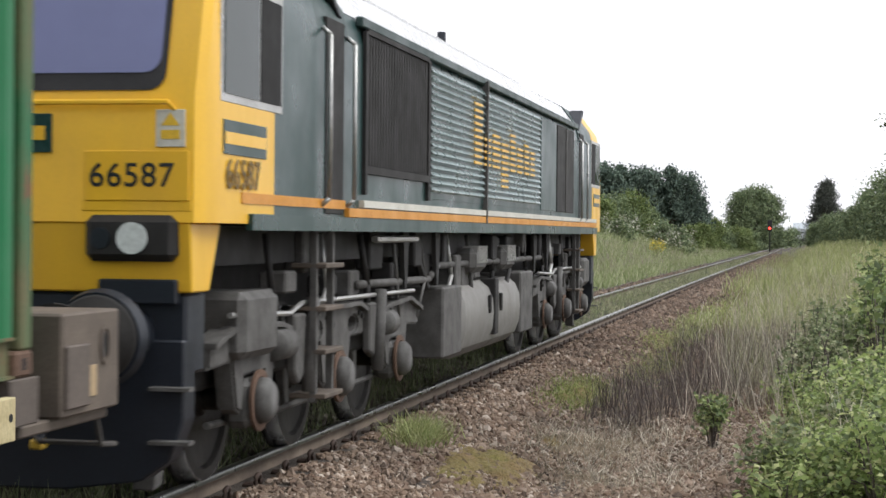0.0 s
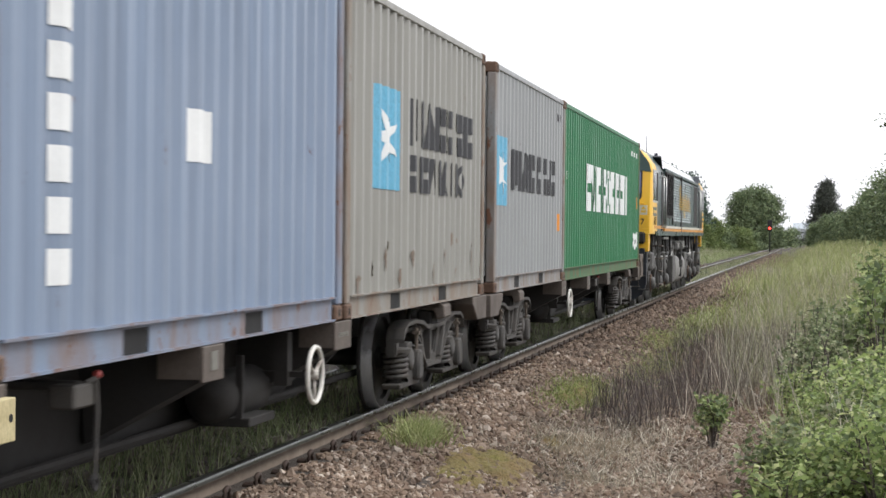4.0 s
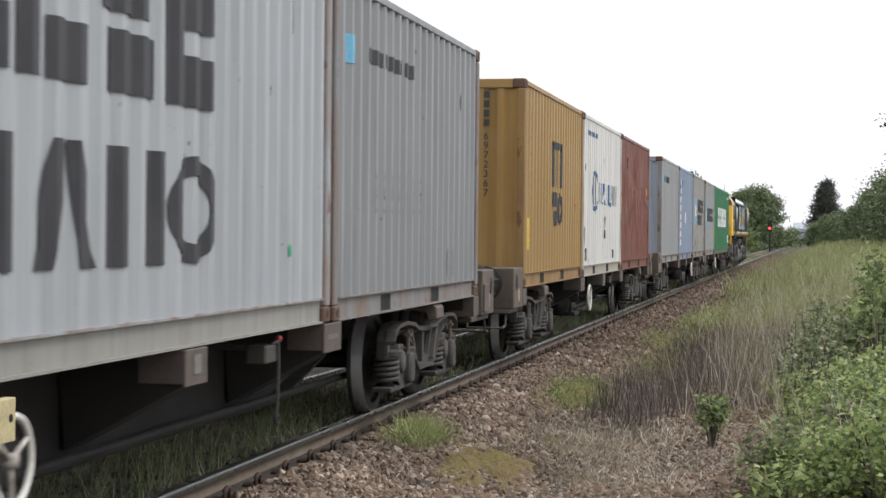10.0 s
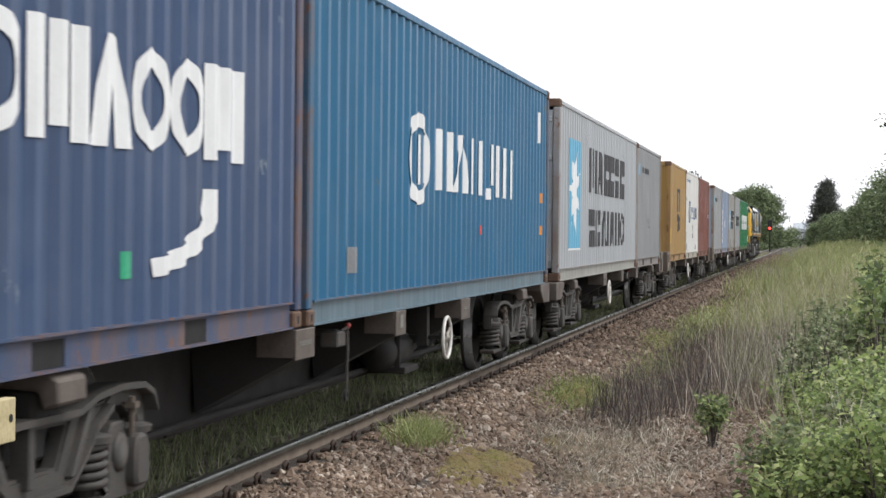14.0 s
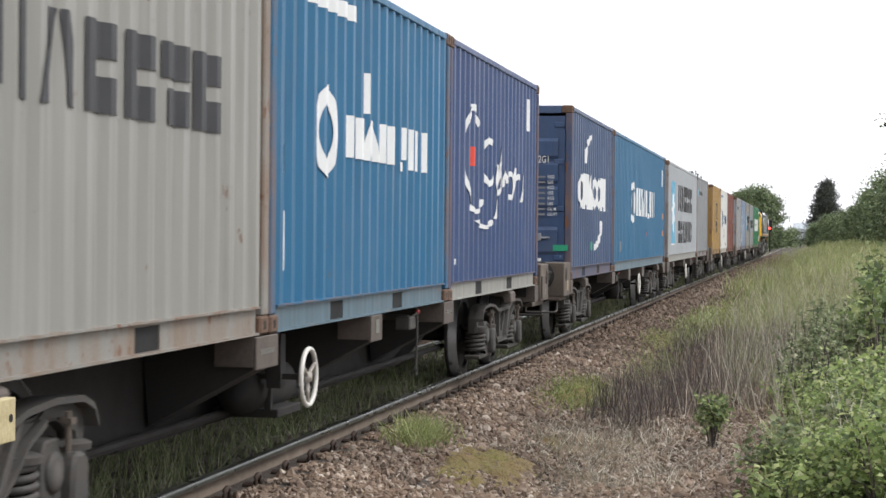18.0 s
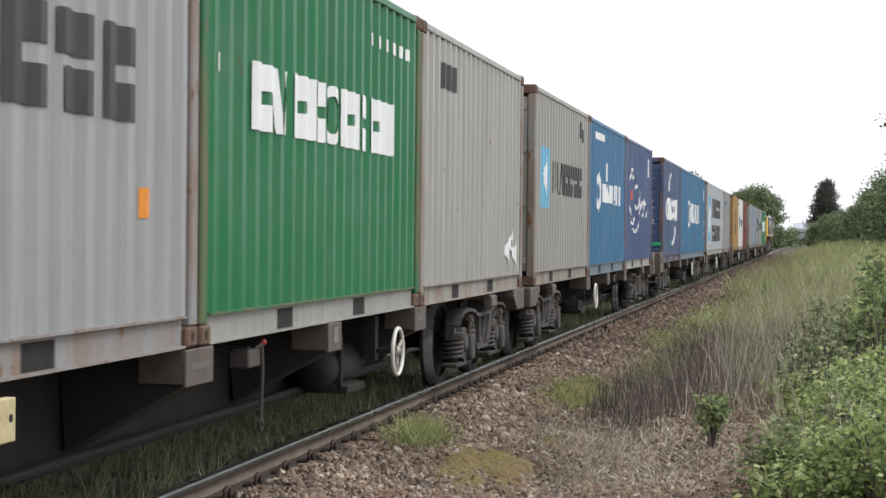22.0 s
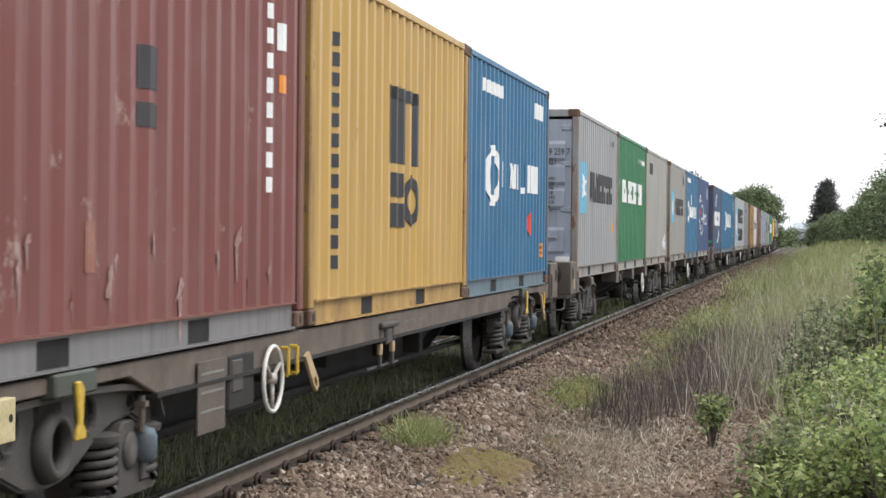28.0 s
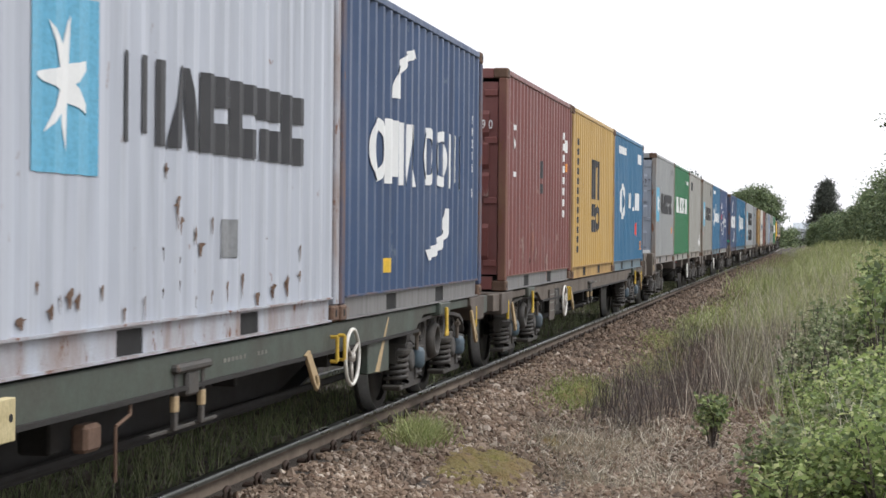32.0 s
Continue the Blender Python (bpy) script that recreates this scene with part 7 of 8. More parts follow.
            part("sand_box", boxes((*sorted((sx * 0.75, sx * 1.24)), *sorted((yc + (-2.62 if yc < 0 else 2.62), yc + (-1.86 if yc < 0 else 1.86))), 0.82, 1.24), bevel=0.05), LOCO_GREY, root, "grey sand box over the bogie")
            part("sand_pipe", tubes([(sx * 0.85, yc - 2.75, 0.9), (sx * 0.8, yc - 2.85, 0.2)], 0.03, 6), LOCO_GREY, root)
        for y in (-2.07, 0.0, 2.07):
            wheelset(root, yc + y, 0.53)
    MOVERS.append((root, mid, pose(0, 0, 0)))
    return root


locomotive(129.83)

# ---- the wagons, from the head of the train ----
FLAT = "brown-grey container flat wagon with coil-sprung bogies and white brake wheel"
PALE_WAGON = "dull green container flat wagon with yellow handles and round-eyed bogies"
wagon(117.50, 99.27, "buffer", "close", 105.94, label=FLAT)
wagon(98.58, 80.11, "close", "buffer", 91.58, label=FLAT)
wagon(76.50, 58.10, "buffer", "buffer", 65.08, label=FLAT)
wagon(54.85, 36.50, "buffer", "close", 43.20, label=FLAT)
wagon(35.37, 16.94, "close", "buffer", 28.18, label=FLAT)
wagon(13.47, -4.85, "buffer", "close", 2.21, label=FLAT)
wagon(-5.80, -24.12, "close", "buffer", -12.87, label=FLAT)
wagon(-27.42, -45.80, "buffer", "buffer2", -40.50, "round", "brown-grey container flat wagon with yellow handles and round-eyed bogies")
wagon(-47.41, -65.72, "buffer2", "buffer", -53.17, "round", PALE_WAGON)

# ---- the load ----
S20, S40 = 6.058, 12.192


def at(front, length, rows):
    """Marks given by their places along the train and heights over the rail, turned into the container's own space."""
    c = front - length / 2
    out = []
    for row in rows:
        if row[0] == "shape":
            out.append(("shape", [[(y - c, z - BASE) for y, z in p] for p in row[1]], row[2]))
        else:
            a, b, z0, z1, col, *rest = row
            out.append((a - c, b - c, z0 - BASE, z1 - BASE, col, *rest))
    return out


def bar(a, b, c, d):
    return [(a, c), (b, c), (b, d), (a, d)]


# plain groups of strokes in a unit cell that stand for painted names
STROKES = {
    "p": [bar(0, 0.30, 0, 1), bar(0.70, 1, 0, 1)],
    "w": [bar(0, 0.22, 0, 1), bar(0.39, 0.61, 0.12, 1), bar(0.78, 1, 0, 1)],
    "l": [[(0, 0), (0.30, 0), (0.52, 1), (0.30, 1)], [(0.70, 0), (1, 0), (0.70, 1), (0.55, 1)]],
    "v": [[(0.28, 0), (0.48, 0), (0.30, 1), (0, 1)], [(0.52, 0), (0.72, 0), (1, 1), (0.70, 1)]],
    "i": [bar(0.1, 0.9, 0, 1)],
    "j": [bar(0.52, 0.86, 0.22, 1), bar(0.10, 0.70, -0.06, 0.15)],
    "b": [bar(0, 0.32, 0, 1), bar(0.40, 1, 0.60, 1), bar(0.40, 1, 0, 0.40)],
    "s": [bar(0, 0.9, 0.56, 1), bar(0.1, 1, 0, 0.44)],
}
WIDTH = {"i": 0.45, "w": 1.3, "j": 0.8}


def named(a, b, z0, z1, count, col, slot=0.16, kinds=""):
    """One plain block, or a plain group of strokes, for each character."""
    if not kinds:
        return [(p, q, r, s, col) for p, q, r, s in letters(a, b, z0, z1, count, max(slot, 0.3))]
    unit = (b - a) / sum(WIDTH.get(k, 1.0) for k in kinds)
    out, y = [], a
    for k in kinds:
        w = unit * WIDTH.get(k, 1.0)
        y0, y1 = y + 0.08 * unit, y + w - 0.08 * unit
        if k == "o":
            polys = ring((y0 + y1) / 2, (z0 + z1) / 2, (y1 - y0) / 2, (z1 - z0) / 2, 0.36)
        else:
            polys = [[(y0 + (y1 - y0) * p, z0 + (z1 - z0) * q) for p, q in poly] for poly in STROKES[k]]
        out.append(("shape", polys, col))
        y += w
    return out


# green forty-foot box behind the locomotive
container(117.50, S40, "green", "green forty-foot shipping container with large white lettering bars",
          at(117.50, S40, named(108.0, 114.8, 2.0, 2.75, 9, "white", 0.2, "bvbbobbbp") + [(116.95, 117.05, 2.15, 2.4, "orange"), (105.62, 105.70, 2.42, 2.55, "white")] + named(115.6, 117.0, 3.2, 3.3, 8, "white", 0.5)), shapes=[([diamond(116.35, 1.52, 0.17)], "white"), ([diamond(116.66, 1.48, 0.17)], "white"), ([diamond(116.97, 1.52, 0.17)], "white"), ([[(116.58, 1.44), (116.74, 1.44), (116.74, 1.52), (116.58, 1.52)]], "black")])
container(105.33, S20, "grey", "grey twenty-foot shipping container with blue star panel",
          at(105.33, S20, [(99.46, 100.22, 1.94, 2.73, "sky")] + named(100.54, 104.34, 2.14, 2.62, 6, "black", 0.16, "wlbbsb") + [(99.40, 99.48, 1.62, 1.69, "red"), (104.7, 104.85, 1.66, 1.9, "orange")] + named(104.3, 105.0, 3.2, 3.3, 4, "black", 0.5)),
          [(99.84 - 105.33 + S20 / 2, 2.33 - BASE, 0.30)])
container(98.58, S20, "warm_grey", "rust-stained grey twenty-foot container with blue star panel",
          at(98.58, S20, [(93.5, 94.42, 1.97, 2.82, "sky")] + named(94.8, 97.9, 2.38, 2.80, 6, "black", 0.16, "wlbbsb") + named(94.8, 97.5, 1.97, 2.30, 7, "black", 0.16, "sblilpo")),
          [(93.96 - 98.58 + S20 / 2, 2.4 - BASE, 0.33)], shapes=[(b_, "stain") for b_ in blobs([(93.0 + 0.33 * i + 0.11 * (i * 7 % 3), 1.24 + 0.09 * (i * 5 % 4), 0.035 + 0.02 * (i % 2), 0.05 + 0.03 * (i % 3)) for i in range(17)])])
container(92.40, S20, "light_blue", "faded light blue shipping container with white side lettering",
          at(92.40, S20, named(86.8, 88.3, 3.05, 3.2, 4, "blue") + [(87.05, 87.33, 1.35 + 0.24 * i, 1.52 + 0.24 * i, "white") for i in range(8)] + [(88.9, 89.35, 2.0, 2.3, "white"), (86.72, 86.95, 2.75, 3.05, "blue")]))
c5 = container(86.17, S20, "grey", "grey shipping container with rusty posts and plain corrugated end",
               at(86.17, S20, [(80.33, 80.68, 2.90, 3.18, "sky")] + named(81.08, 82.85, 2.95, 3.10, 9, "black", 0.3) + [(84.85, 84.95, 3.1, 3.35, "black")]), [(80.5 - 86.17 + S20 / 2, 3.04 - BASE, 0.13)], doors="front", end_colour="slate")
container(76.50, S20, "red", "dented red shipping container with scraped, rust-stained side and painted dent highlights",
          at(76.50, S20, [(75.98, 76.08, 2.24, 2.38, "white"), (75.90, 75.98, 2.48, 2.64, "orange"), (71.0, 71.15, 1.55, 1.62, "red")]), dents=0.05, shapes=[(b_, "scrape") for b_ in blobs([(71.6, 2.95, 0.10, 0.22), (72.0, 2.62, 0.07, 0.20), (72.5, 2.85, 0.05, 0.16), (73.0, 2.45, 0.06, 0.15), (73.5, 2.9, 0.05, 0.12), (74.0, 2.55, 0.07, 0.22), (74.5, 2.98, 0.05, 0.12), (74.3, 2.1, 0.04, 0.14), (71.4, 1.9, 0.06, 0.14), (75.0, 2.7, 0.04, 0.13)])])
container(70.32, S20, "white", "grimy white shipping container with blue lettering bars", rail="rail_cream", marks=
          at(70.32, S20, named(66.45, 69.5, 2.14, 2.50, 6, "blue", 0.3, "plpjip") +
             named(65.0, 66.3, 3.22, 3.30, 7, "blue", 0.4) + [(67.5, 67.6, 1.55, 1.7, "black"), (64.7, 64.8, 1.2, 1.4, "black"), (68.9, 69.0, 1.2, 1.35, "black")]), shapes=[(b_, "grime") for b_ in blobs([(64.62, 2.72, 0.05, 0.10), (64.5, 1.65, 0.05, 0.12), (64.75, 1.3, 0.05, 0.06), (65.25, 1.26, 0.07, 0.08), (65.1, 1.2, 0.04, 0.05), (67.55, 1.9, 0.06, 0.07), (67.2, 1.60, 0.07, 0.08), (67.22, 1.42, 0.04, 0.05), (68.3, 1.58, 0.05, 0.06), (67.3, 2.92, 0.04, 0.06), (64.45, 2.95, 0.03, 0.06)])] + [([bar(64.62, 64.72, 2.82, 2.98)], "green")] + [(ring(66.0, 2.34, 0.40, 0.34, 0.2), "blue"), ([[(65.95, 2.1), (66.05, 2.1), (66.05, 2.58), (65.95, 2.58)]], "blue")])
c8 = container(64.16, S20, "ochre", "ochre yellow shipping container with black side mark",
               at(64.16, S20, [(60.7, 60.95, 2.27, 2.88, "black"), (61.15, 61.35, 2.27, 2.80, "black"), (61.55, 61.8, 2.27, 2.88, "black"), (60.7, 61.8, 2.80, 2.90, "black"), *named(60.78, 61.8, 1.74, 2.2, 2, "black", 0.1, "so"),
                   (58.48, 58.62, 1.42, 1.82, "yellow")] + [(58.76, 58.86, 1.42 + 0.15 * i, 1.52 + 0.15 * i, "black") for i in range(12)]), doors="front")
container(54.85, S20, "dull_grey", "grey shipping container with faint patched lettering",
          at(54.85, S20, [(49.18, 49.52, 2.90, 3.12, "sky")] + named(49.86, 51.6, 2.96, 3.08, 9, "black", 0.3) + [(50.15 + 0.29 * i, 50.25 + 0.29 * i, 1.78 + 0.055 * k, 1.81 + 0.055 * k, "faint") for i in range(12) for k in (0, 2, 3, 5)] +
             [(53.8, 53.9, 2.85, 3.0, "black"), (53.2, 53.5, 1.2, 1.45, "faint")]))
container(48.69, S40, "light_grey", "light grey forty-foot container with tall blue star panel",
          at(48.69, S40, [(37.6, 39.1, 1.41, 3.05, "sky"), (37.6, 39.1, 1.38, 1.41, "white")] + named(40.18, 46.05, 2.30, 3.02, 6, "black", 0.22, "wlbbsb") + named(40.2, 46.15, 1.42, 2.03, 7, "black", 0.22, "sblilpo") + [(47.7, 47.8, 2.95, 3.3, "black"), (47.6, 47.75, 1.44, 1.52, "green")]),
          [(38.35 - 48.69 + S40 / 2, 2.28 - BASE, 0.72)], rail="warm_grey")
container(35.37, S40, "deep_blue", "blue forty-foot shipping container with white emblem", rail="rail_blue", marks=
          at(35.37, S40, named(27.68, 32.38, 2.02, 2.60, 6, "white", 0.3, "plpjip") + [(34.35, 34.6, 2.8, 3.2, "white"), (34.72, 34.85, 2.02, 2.15, "orange"), (34.72, 34.85, 1.6, 1.72, "orange"), (30.1, 30.2, 1.6, 1.7, "red"), (24.3, 24.7, 1.3, 1.5, "faint"), (25.2, 25.26, 2.2, 2.5, "rust")]), shapes=[(ring(26.93, 2.28, 0.44, 0.42, 0.3) , "white"), ([[(26.84, 2.05), (27.02, 2.05), (27.02, 2.5), (26.84, 2.5)]], "white")])
c12 = container(23.00, S20, "navy", "navy blue shipping container with white lettering bars",
                at(23.00, S20, named(17.9, 21.7, 2.02, 2.58, 6, "white", 0.14, "owloow") + [(19.66, 19.78, 1.36, 1.5, "green")]), shapes=[(ring(19.75, 2.75, 1.05, 0.5, 0.16, 5, 9), "white"), (ring(19.95, 1.85, 1.3, 0.5, 0.2, 14, 18), "white")])
container(13.47, S20, "purple", "violet-blue shipping container with white script and red mark", rail="warm_grey", marks=
          at(13.47, S20, [(8.7, 8.95, 2.32, 2.52, "red"), (7.8, 7.9, 1.3, 1.36, "white"), (12.6, 12.7, 2.9, 3.3, "white")] + [("shape", pl, "white") for pl in (
              ring(8.75, 2.45, 0.42, 0.52, 0.14, 2, 13), ring(8.95, 1.98, 0.40, 0.16, 0.3, 9, 18), ring(9.75, 2.40, 0.34, 0.28, 0.24, 3, 16), ring(10.35, 2.22, 0.20, 0.18, 0.34), [[(10.12, 1.78), (10.22, 1.78), (10.62, 2.62), (10.53, 2.62)]], ring(10.85, 2.20, 0.17, 0.16, 0.38, 0, 10),
              ring(11.25, 2.18, 0.16, 0.17, 0.38), [[(11.42, 2.02), (11.50, 2.02), (11.62, 2.40), (11.54, 2.40)]], ring(11.85, 2.16, 0.17, 0.18, 0.36, 0, 10), [[(12.06, 2.0), (12.14, 2.0), (12.26, 2.36), (12.18, 2.36)]], ring(9.5, 1.80, 0.55, 0.14, 0.3, 10, 17))]))
container(7.38, S20, "blue", "mid blue shipping container with white emblem and lettering bars", rail="rail_blue", marks=
          at(7.38, S20, named(2.2, 3.7, 3.22, 3.34, 5, "white", 0.3) + named(3.35, 5.0, 2.18, 2.5, 3, "white", 0.35, "plp") + named(5.1, 6.35, 2.16, 2.52, 2, "white", 0.1, "jip") + [(4.0, 4.08, 2.55, 2.87, "white"), (1.65, 1.75, 2.0, 2.2, "white"), (1.7, 1.78, 1.35, 1.75, "white")]), shapes=[(ring(2.78, 2.34, 0.25, 0.34, 0.35), "white")])
container(1.28, S20, "warm_grey", "grey shipping container with blue star panel and rusty frame",
          at(1.28, S20, [(-4.12, -3.30, 1.97, 2.78, "sky")] + named(-3.07, 0.36, 2.18, 2.63, 6, "black", 0.16, "wlbbsb") + [(-4.5, -4.4, 1.68, 1.76, "red"), (-4.5, -4.4, 1.76, 1.82, "sky")] + [(0.15, 0.25, 3.1, 3.35, "black"), (0.4, 0.5, 3.05, 3.25, "black")]), [(-3.71 - 1.28 + S20 / 2, 2.4 - BASE, 0.32)])
container(-5.80, S20, "pale", "dirty pale grey shipping container with white hazard diamonds",
          at(-5.80, S20, [] + named(-11.0, -10.0, 3.0, 3.25, 3, "black", 0.4)), shapes=[([diamond(-6.82, 1.42, 0.17)], "white"), ([diamond(-6.54, 1.50, 0.17)], "white"), ([diamond(-6.27, 1.38, 0.16)], "white"), ([[(-6.62, 1.46), (-6.46, 1.46), (-6.46, 1.54), (-6.62, 1.54)]], "black")])
container(-11.94, S20, "green", "green twenty-foot shipping container with white lettering bars", rail="warm_grey", marks=
          at(-11.94, S20, named(-17.0, -12.98, 2.25, 2.68, 9, "white", 0.2, "bvbbobbbp") + named(-13.9, -12.3, 3.1, 3.2, 6, "white", 0.5) + [(-17.7, -17.6, 2.55, 2.66, "white")]))
c18 = container(-18.06, S20, "grey", "grey shipping container with blue star panel and steel doors", end_colour="slate", marks=
                at(-18.06, S20, [(-23.64, -22.84, 1.95, 2.76, "sky")] + named(-22.52, -18.93, 2.16, 2.64, 6, "black", 0.16, "wlbbsb") + [(-18.92, -18.84, 1.67, 1.83, "orange")] + named(-19.4, -18.7, 3.2, 3.3, 3, "black", 0.5)), stars=[(-23.24 + 18.06 + S20 / 2, 2.37 - BASE, 0.32)])
container(-27.42, S20, "blue", "bright blue shipping container with white emblem and red label", rail="rail_blue", marks=
          at(-27.42, S20, named(-32.65, -31.1, 3.16, 3.3, 5, "white", 0.3) + named(-31.2, -29.9, 2.15, 2.45, 3, "white", 0.35, "plp") + named(-29.8, -28.35, 2.13, 2.48, 2, "white", 0.1, "jip") +
             [(-28.08, -27.86, 1.31, 1.49, "orange"), (-28.05, -27.90, 1.42, 1.455, "rust"), (-28.05, -27.95, 1.35, 1.385, "rust")] + named(-28.6, -27.9, 3.1, 3.3, 3, "white", 0.4)), shapes=[(ring(-31.82, 2.26, 0.42, 0.34, 0.35), "white"), ([diamond(-29.03, 1.74, 0.17)], "red")])
container(-33.50, S20, "yellow", "yellow shipping container with black side mark",
          at(-33.50, S20, [(-37.05, -36.75, 2.2, 2.84, "black"), (-36.6, -36.35, 2.2, 2.76, "black"), (-36.1, -35.82, 2.2, 2.84, "black"), (-37.05, -35.82, 2.74, 2.85, "black"), *named(-37.0, -35.84, 1.66, 2.12, 2, "black", 0.1, "so")] + [(-38.85, -38.75, 1.34 + 0.15 * i, 1.44 + 0.15 * i, "black") for i in range(12)]))
c21 = container(-39.72, S20, "brown", "red-brown shipping container with scuffed white patches", rail="rail_grey", marks=
                at(-39.72, S20, [(-42.85, -42.55, 2.35, 2.58, "black"), (-42.85, -42.55, 2.15, 2.28, "black")] + [(-40.56, -40.48, 1.86 + 0.16 * i, 1.96 + 0.16 * i, "white") for i in range(8)] + [(-40.28, -40.16, 2.52, 2.64, "orange"), (-40.3, -40.16, 2.8, 2.98, "white"), (-45.22, -44.98, 2.30, 2.36, "white"), (-45.12, -45.04, 2.36, 2.54, "white"), *named(-45.22, -44.98, 2.60, 2.80, 1, "white", 0.1, "o"), (-45.22, -44.98, 2.86, 2.92, "white"), (-45.12, -45.04, 2.92, 3.08, "white"), (-43.6, -43.4, 1.4, 1.65, "scrape")]), shapes=[(b_, "scuff") for b_ in blobs([(-45.3 + 0.36 * i + 0.1 * (i * 7 % 3), 1.28 + 0.09 * (i * 5 % 4), 0.035, 0.05 + 0.03 * (i % 3)) for i in range(14)])])
c22 = container(-47.41, S20, "navy", "navy blue container with white lettering bars and swoosh", rail="rail_grey", marks=
                at(-47.41, S20, named(-52.5, -50.7, 2.02, 2.56, 3, "white", 0.12, "owl") + named(-50.5, -48.5, 2.05, 2.58, 3, "white", 0.14, "oow") + [(-51.9, -51.7, 1.28, 1.4, "yellow")] ), shapes=[(ring(-50.6, 2.75, 1.05, 0.5, 0.16, 5, 9), "white"), (ring(-50.4, 1.85, 1.3, 0.5, 0.2, 14, 18), "white")])
container(-53.53, S20, "blue_grey", "scraped blue-grey container with rust stains and star panel",
          at(-53.53, S20, [(-59.05, -58.24, 1.87, 2.72, "sky")] + named(-57.96, -54.48, 2.06, 2.52, 6, "black", 0.16, "wlbbsb") + [(-56.3, -56.0, 1.45, 1.68, "faint")]),
          [(-58.64 + 53.53 + S20 / 2, 2.3 - BASE, 0.33)], shapes=[(b_, "rust") for b_ in blobs([(y, z, a * 0.62, b * 0.62) for y, z, a, b in [(-57.1, 1.76, 0.07, 0.10), (-56.95, 1.66, 0.10, 0.05), (-56.8, 1.60, 0.05, 0.09), (-56.62, 1.52, 0.07, 0.04), (-57.3, 1.50, 0.08, 0.04), (-57.0, 1.45, 0.10, 0.03), (-57.2, 1.95, 0.05, 0.05), (-56.5, 1.66, 0.04, 0.06), (-55.3, 1.55, 0.04, 0.05), (-54.6, 1.50, 0.03, 0.08)] + [(-59.1 + 0.30 * i, 1.20 + 0.04 * (i * 5 % 4), 0.05, 0.04 + 0.02 * (i % 3)) for i in range(16)] + [(-58.9, 1.36, 0.05, 0.03), (-58.7, 1.28, 0.06, 0.07), (-58.55, 1.30, 0.04, 0.09)]])])


# ---- numbers and data on the container ends ----
def stacked(root, digits, x, z, step, size, material):
    """Figures one below another on a rear end, with plain bars above for the owner's code."""
    y = -S20 / 2 - 0.002
    for i in range(4):
        part("code_bar", boxes((x, x + size * 0.55, y - 0.002, y + 0.006, z - i * step, z - i * step + size * 0.68)), material, root)
    for i, ch in enumerate(digits):
        text_part(root, ch, size, pose(x, y, z - (i + 4.4) * step, 90, 0, 0), material)


stacked(c5, "5201493", 0.60, 2.17, 0.116, 0.125, MARK["black"])
stacked(c8, "6972367", 0.70, 2.35, 0.117, 0.125, MARK["black"])


def door_data(root, code, top, second, material, lines=()):
    """Numbers and weights painted on the near door leaf, in narrow figures."""
    y = -S20 / 2 - 0.016
    narrow = Matrix.Diagonal((0.67, 1, 1, 1))
    if code:
        text_part(root, code, 0.145, pose(0.24, y, 1.885, 90, 0, 0) @ narrow, material)
    if top:
        text_part(root, top, 0.145, pose(0.66, y, 1.885, 90, 0, 0) @ narrow, material)
    text_part(root, second, 0.145, pose(0.66, y, 1.735, 90, 0, 0) @ narrow, material)
    for i, (name, value) in enumerate(lines):
        z = 1.50 - 0.072 * i
        if name:
            text_part(root, name, 0.066, pose(0.25, y, z, 90, 0, 0) @ narrow, material)
        text_part(root, value, 0.066, pose(0.66, y, z, 90, 0, 0) @ narrow, material)


WEIGHTS = (("MAX.GROSS", "30.480 KG"), ("", "67.200 LB"), ("TARE", "2.170 KG"), ("", "4.780 LB"), ("PAYLOAD", "28.310 KG"), ("", "62.420 LB"), ("CUBE", "33.2 M"), ("", "1.170 FT"))
door_data(c18, "MRKU", "799 259 7", "22G1", MARK["black"], WEIGHTS)
door_data(c21, "", "341909 0", "22G1", MARK["white"], (("", "30.480 KGS"), ("", "67.200 LBS"), ("", "2.200 KGS"), ("", "4.850 LBS"), ("", "28.280 KGS"), ("", "62.350 LBS"), ("", "33.2 CU.M"), ("", "1.173 CU.FT")))
door_data(c12, "", "", "22G1", MARK["white"])
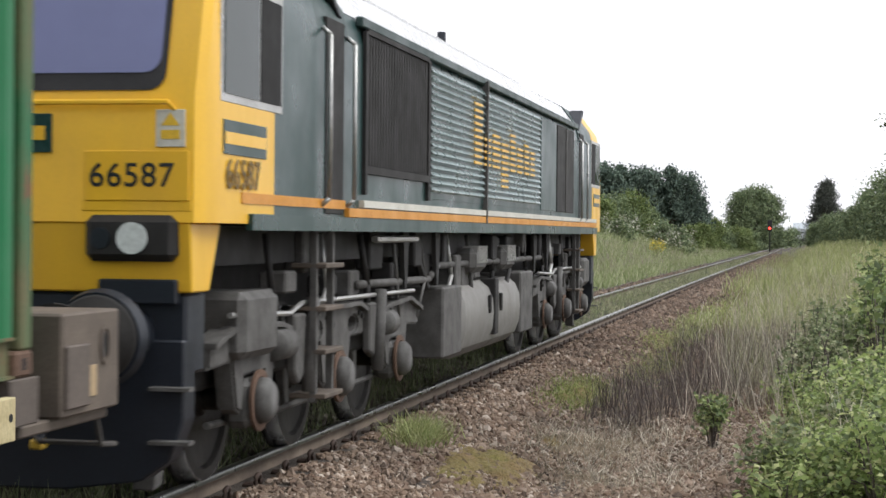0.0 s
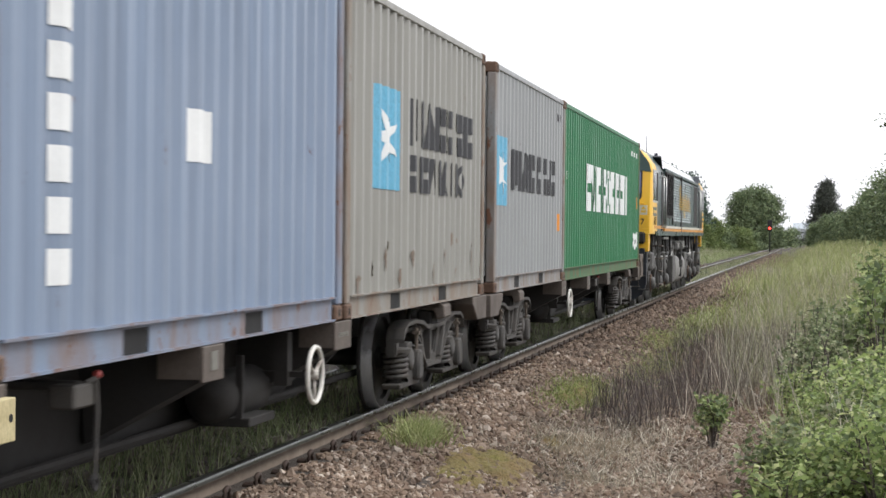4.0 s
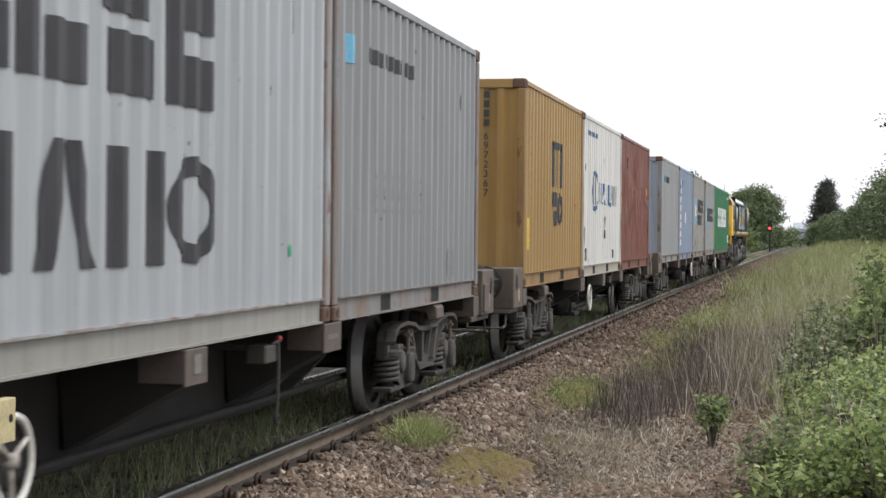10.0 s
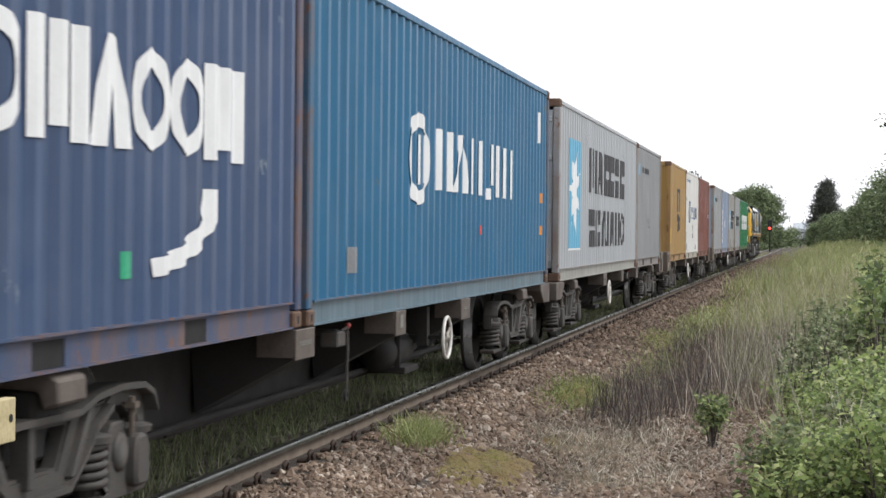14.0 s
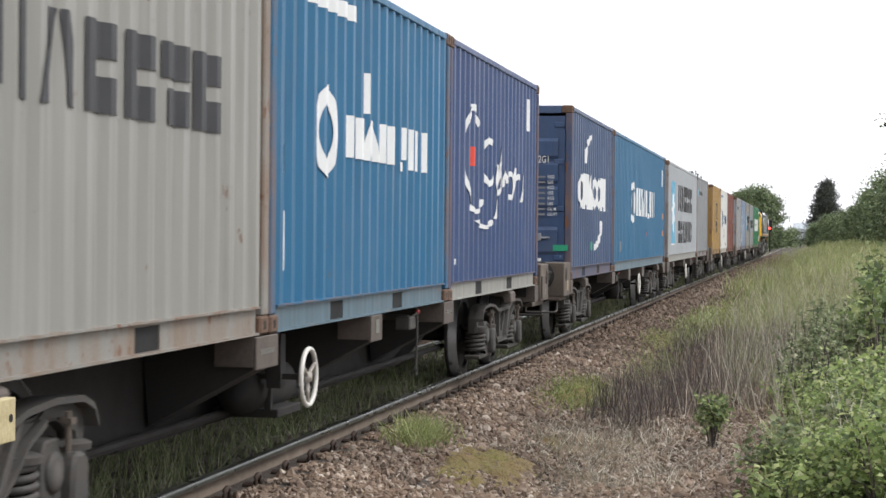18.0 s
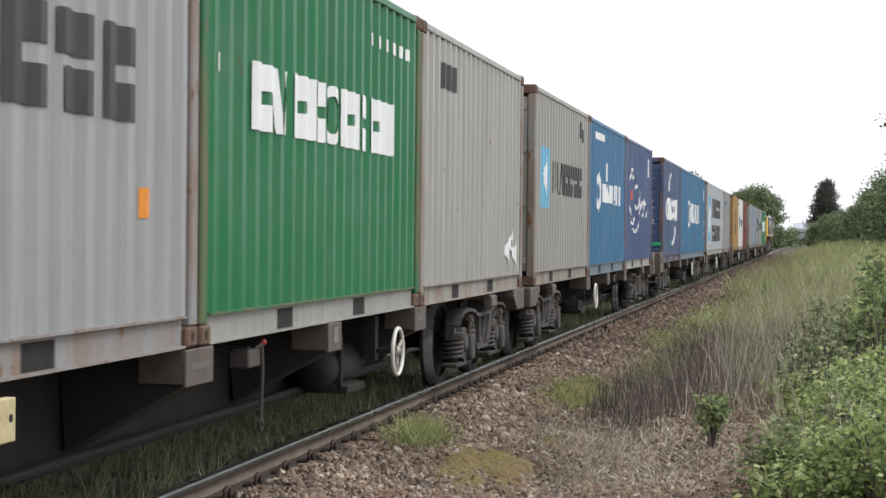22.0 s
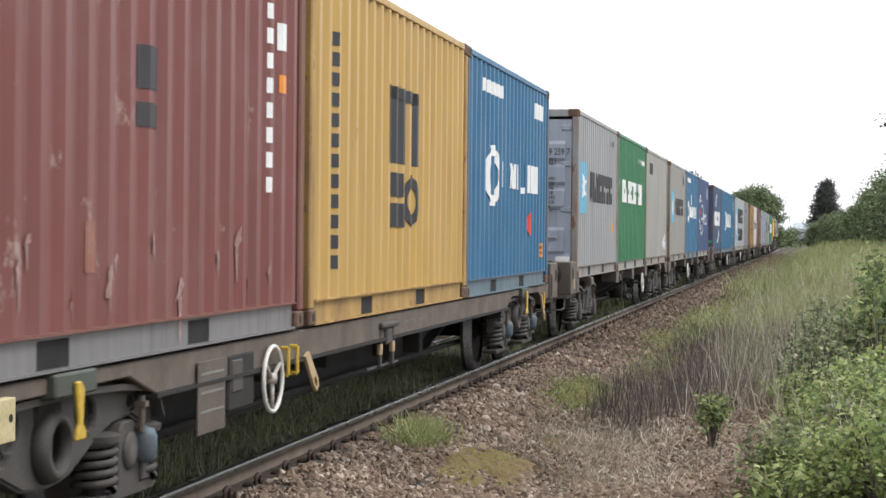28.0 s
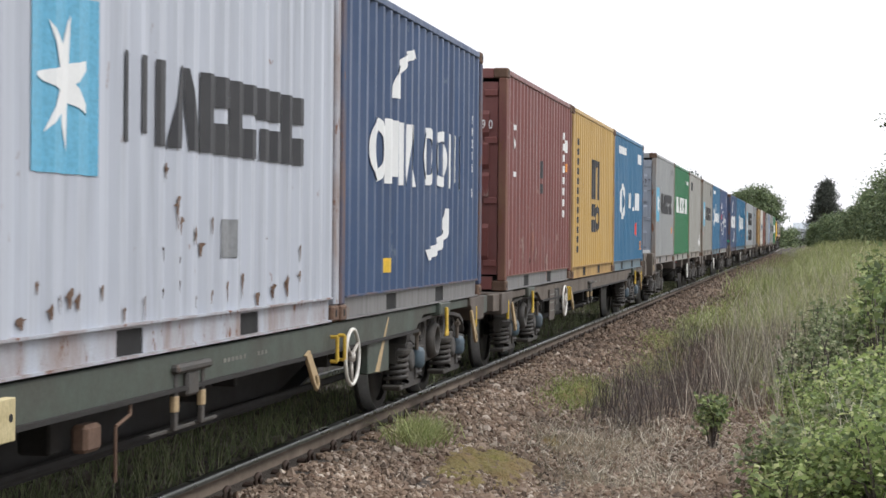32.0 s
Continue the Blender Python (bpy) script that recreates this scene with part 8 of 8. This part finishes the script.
for root in (c12,):
    for i, unit in enumerate(("KGS", "LBS", "KGS", "LBS", "KGS", "LBS", "CU.M", "CU.FT")):
        z = 1.50 - 0.080 * i
        part("data_bar", boxes((0.25, 0.46, -S20 / 2 - 0.020, -S20 / 2 - 0.018, z, z + 0.022)), MARK["faint"], root)
        part("data_bar", boxes((0.66, 0.82, -S20 / 2 - 0.020, -S20 / 2 - 0.018, z + 0.008, z + 0.036)), MARK["faint"], root)
        text_part(root, unit, 0.068, pose(0.86, -S20 / 2 - 0.018, z, 90, 0, 0) @ Matrix.Diagonal((0.76, 1, 1, 1)), MARK["white"])
# the last figures of a number that runs down the side of the navy box
for i, ch in enumerate("19215"):
    text_part(c22, ch, 0.12, pose(HALF - 0.004, S20 / 2 - 0.62, 1.80 - 0.125 * i, 90, 0, 90) @ Matrix.Diagonal((0.8, 1, 1, 1)), MARK["white"])
text_part(c22, "5", 0.12, pose(HALF - 0.004, S20 / 2 - 0.62, 1.04, 90, 0, 90) @ Matrix.Diagonal((0.8, 1, 1, 1)), MARK["white"])
for root, x, z, col in ((c18, 0.26, 0.26, "yellow"), (c18, 0.88, 0.24, "white"), (c21, 0.70, 0.84, "yellow"), (c12, 0.55, 0.22, "white"), (c12, 0.95, 0.42, "green")):
    part("label", boxes((x, x + 0.22, -S20 / 2 - 0.022, -S20 / 2 - 0.018, z, z + 0.09)), MARK[col], root)


# ---- what moves ----
def motions():
    times = [i * 1.0 for i in range(33)]
    for thing, place, local in MOVERS:
        walk(thing, [(t, track_pose(place + travelled(t)) @ local) for t in times])
    step = 2.0 / FPS
    fine = [i * step for i in range(481)]
    for ws, y, r in ROLLERS:
        walk(ws, [(t, Matrix.Translation((0, y, r)) @ Matrix.Rotation(-(travelled(t) % (2 * math.pi * r)) / r, 4, "X")) for t in fine])
    # the bird climbs away to the near side of the line; its wings beat
    root, wings = BIRD
    rows = []
    for i in range(65):
        t = i * 0.5
        px = 966 + 562 * (t - 9.0)
        a = math.atan((max(min(px, 5200), -5200) - 784) / 3222.0) - 0.1917
        x = 80.0 * math.tan(a) + (0 if abs(px) < 5200 else (px - math.copysign(5200, px)) * 0.02)
        rows.append((t, pose(x, 80.0, 9.68 + 2.75 * max(t - 9.0, -0.4), 0, 0, 0)))
    walk(root, rows)
    for w, sy in wings:
        walk(w, [(t, pose(0, 0, 0, sy * 38 * math.sin(t * 17.0), 0, 0)) for t in fine])


motions()
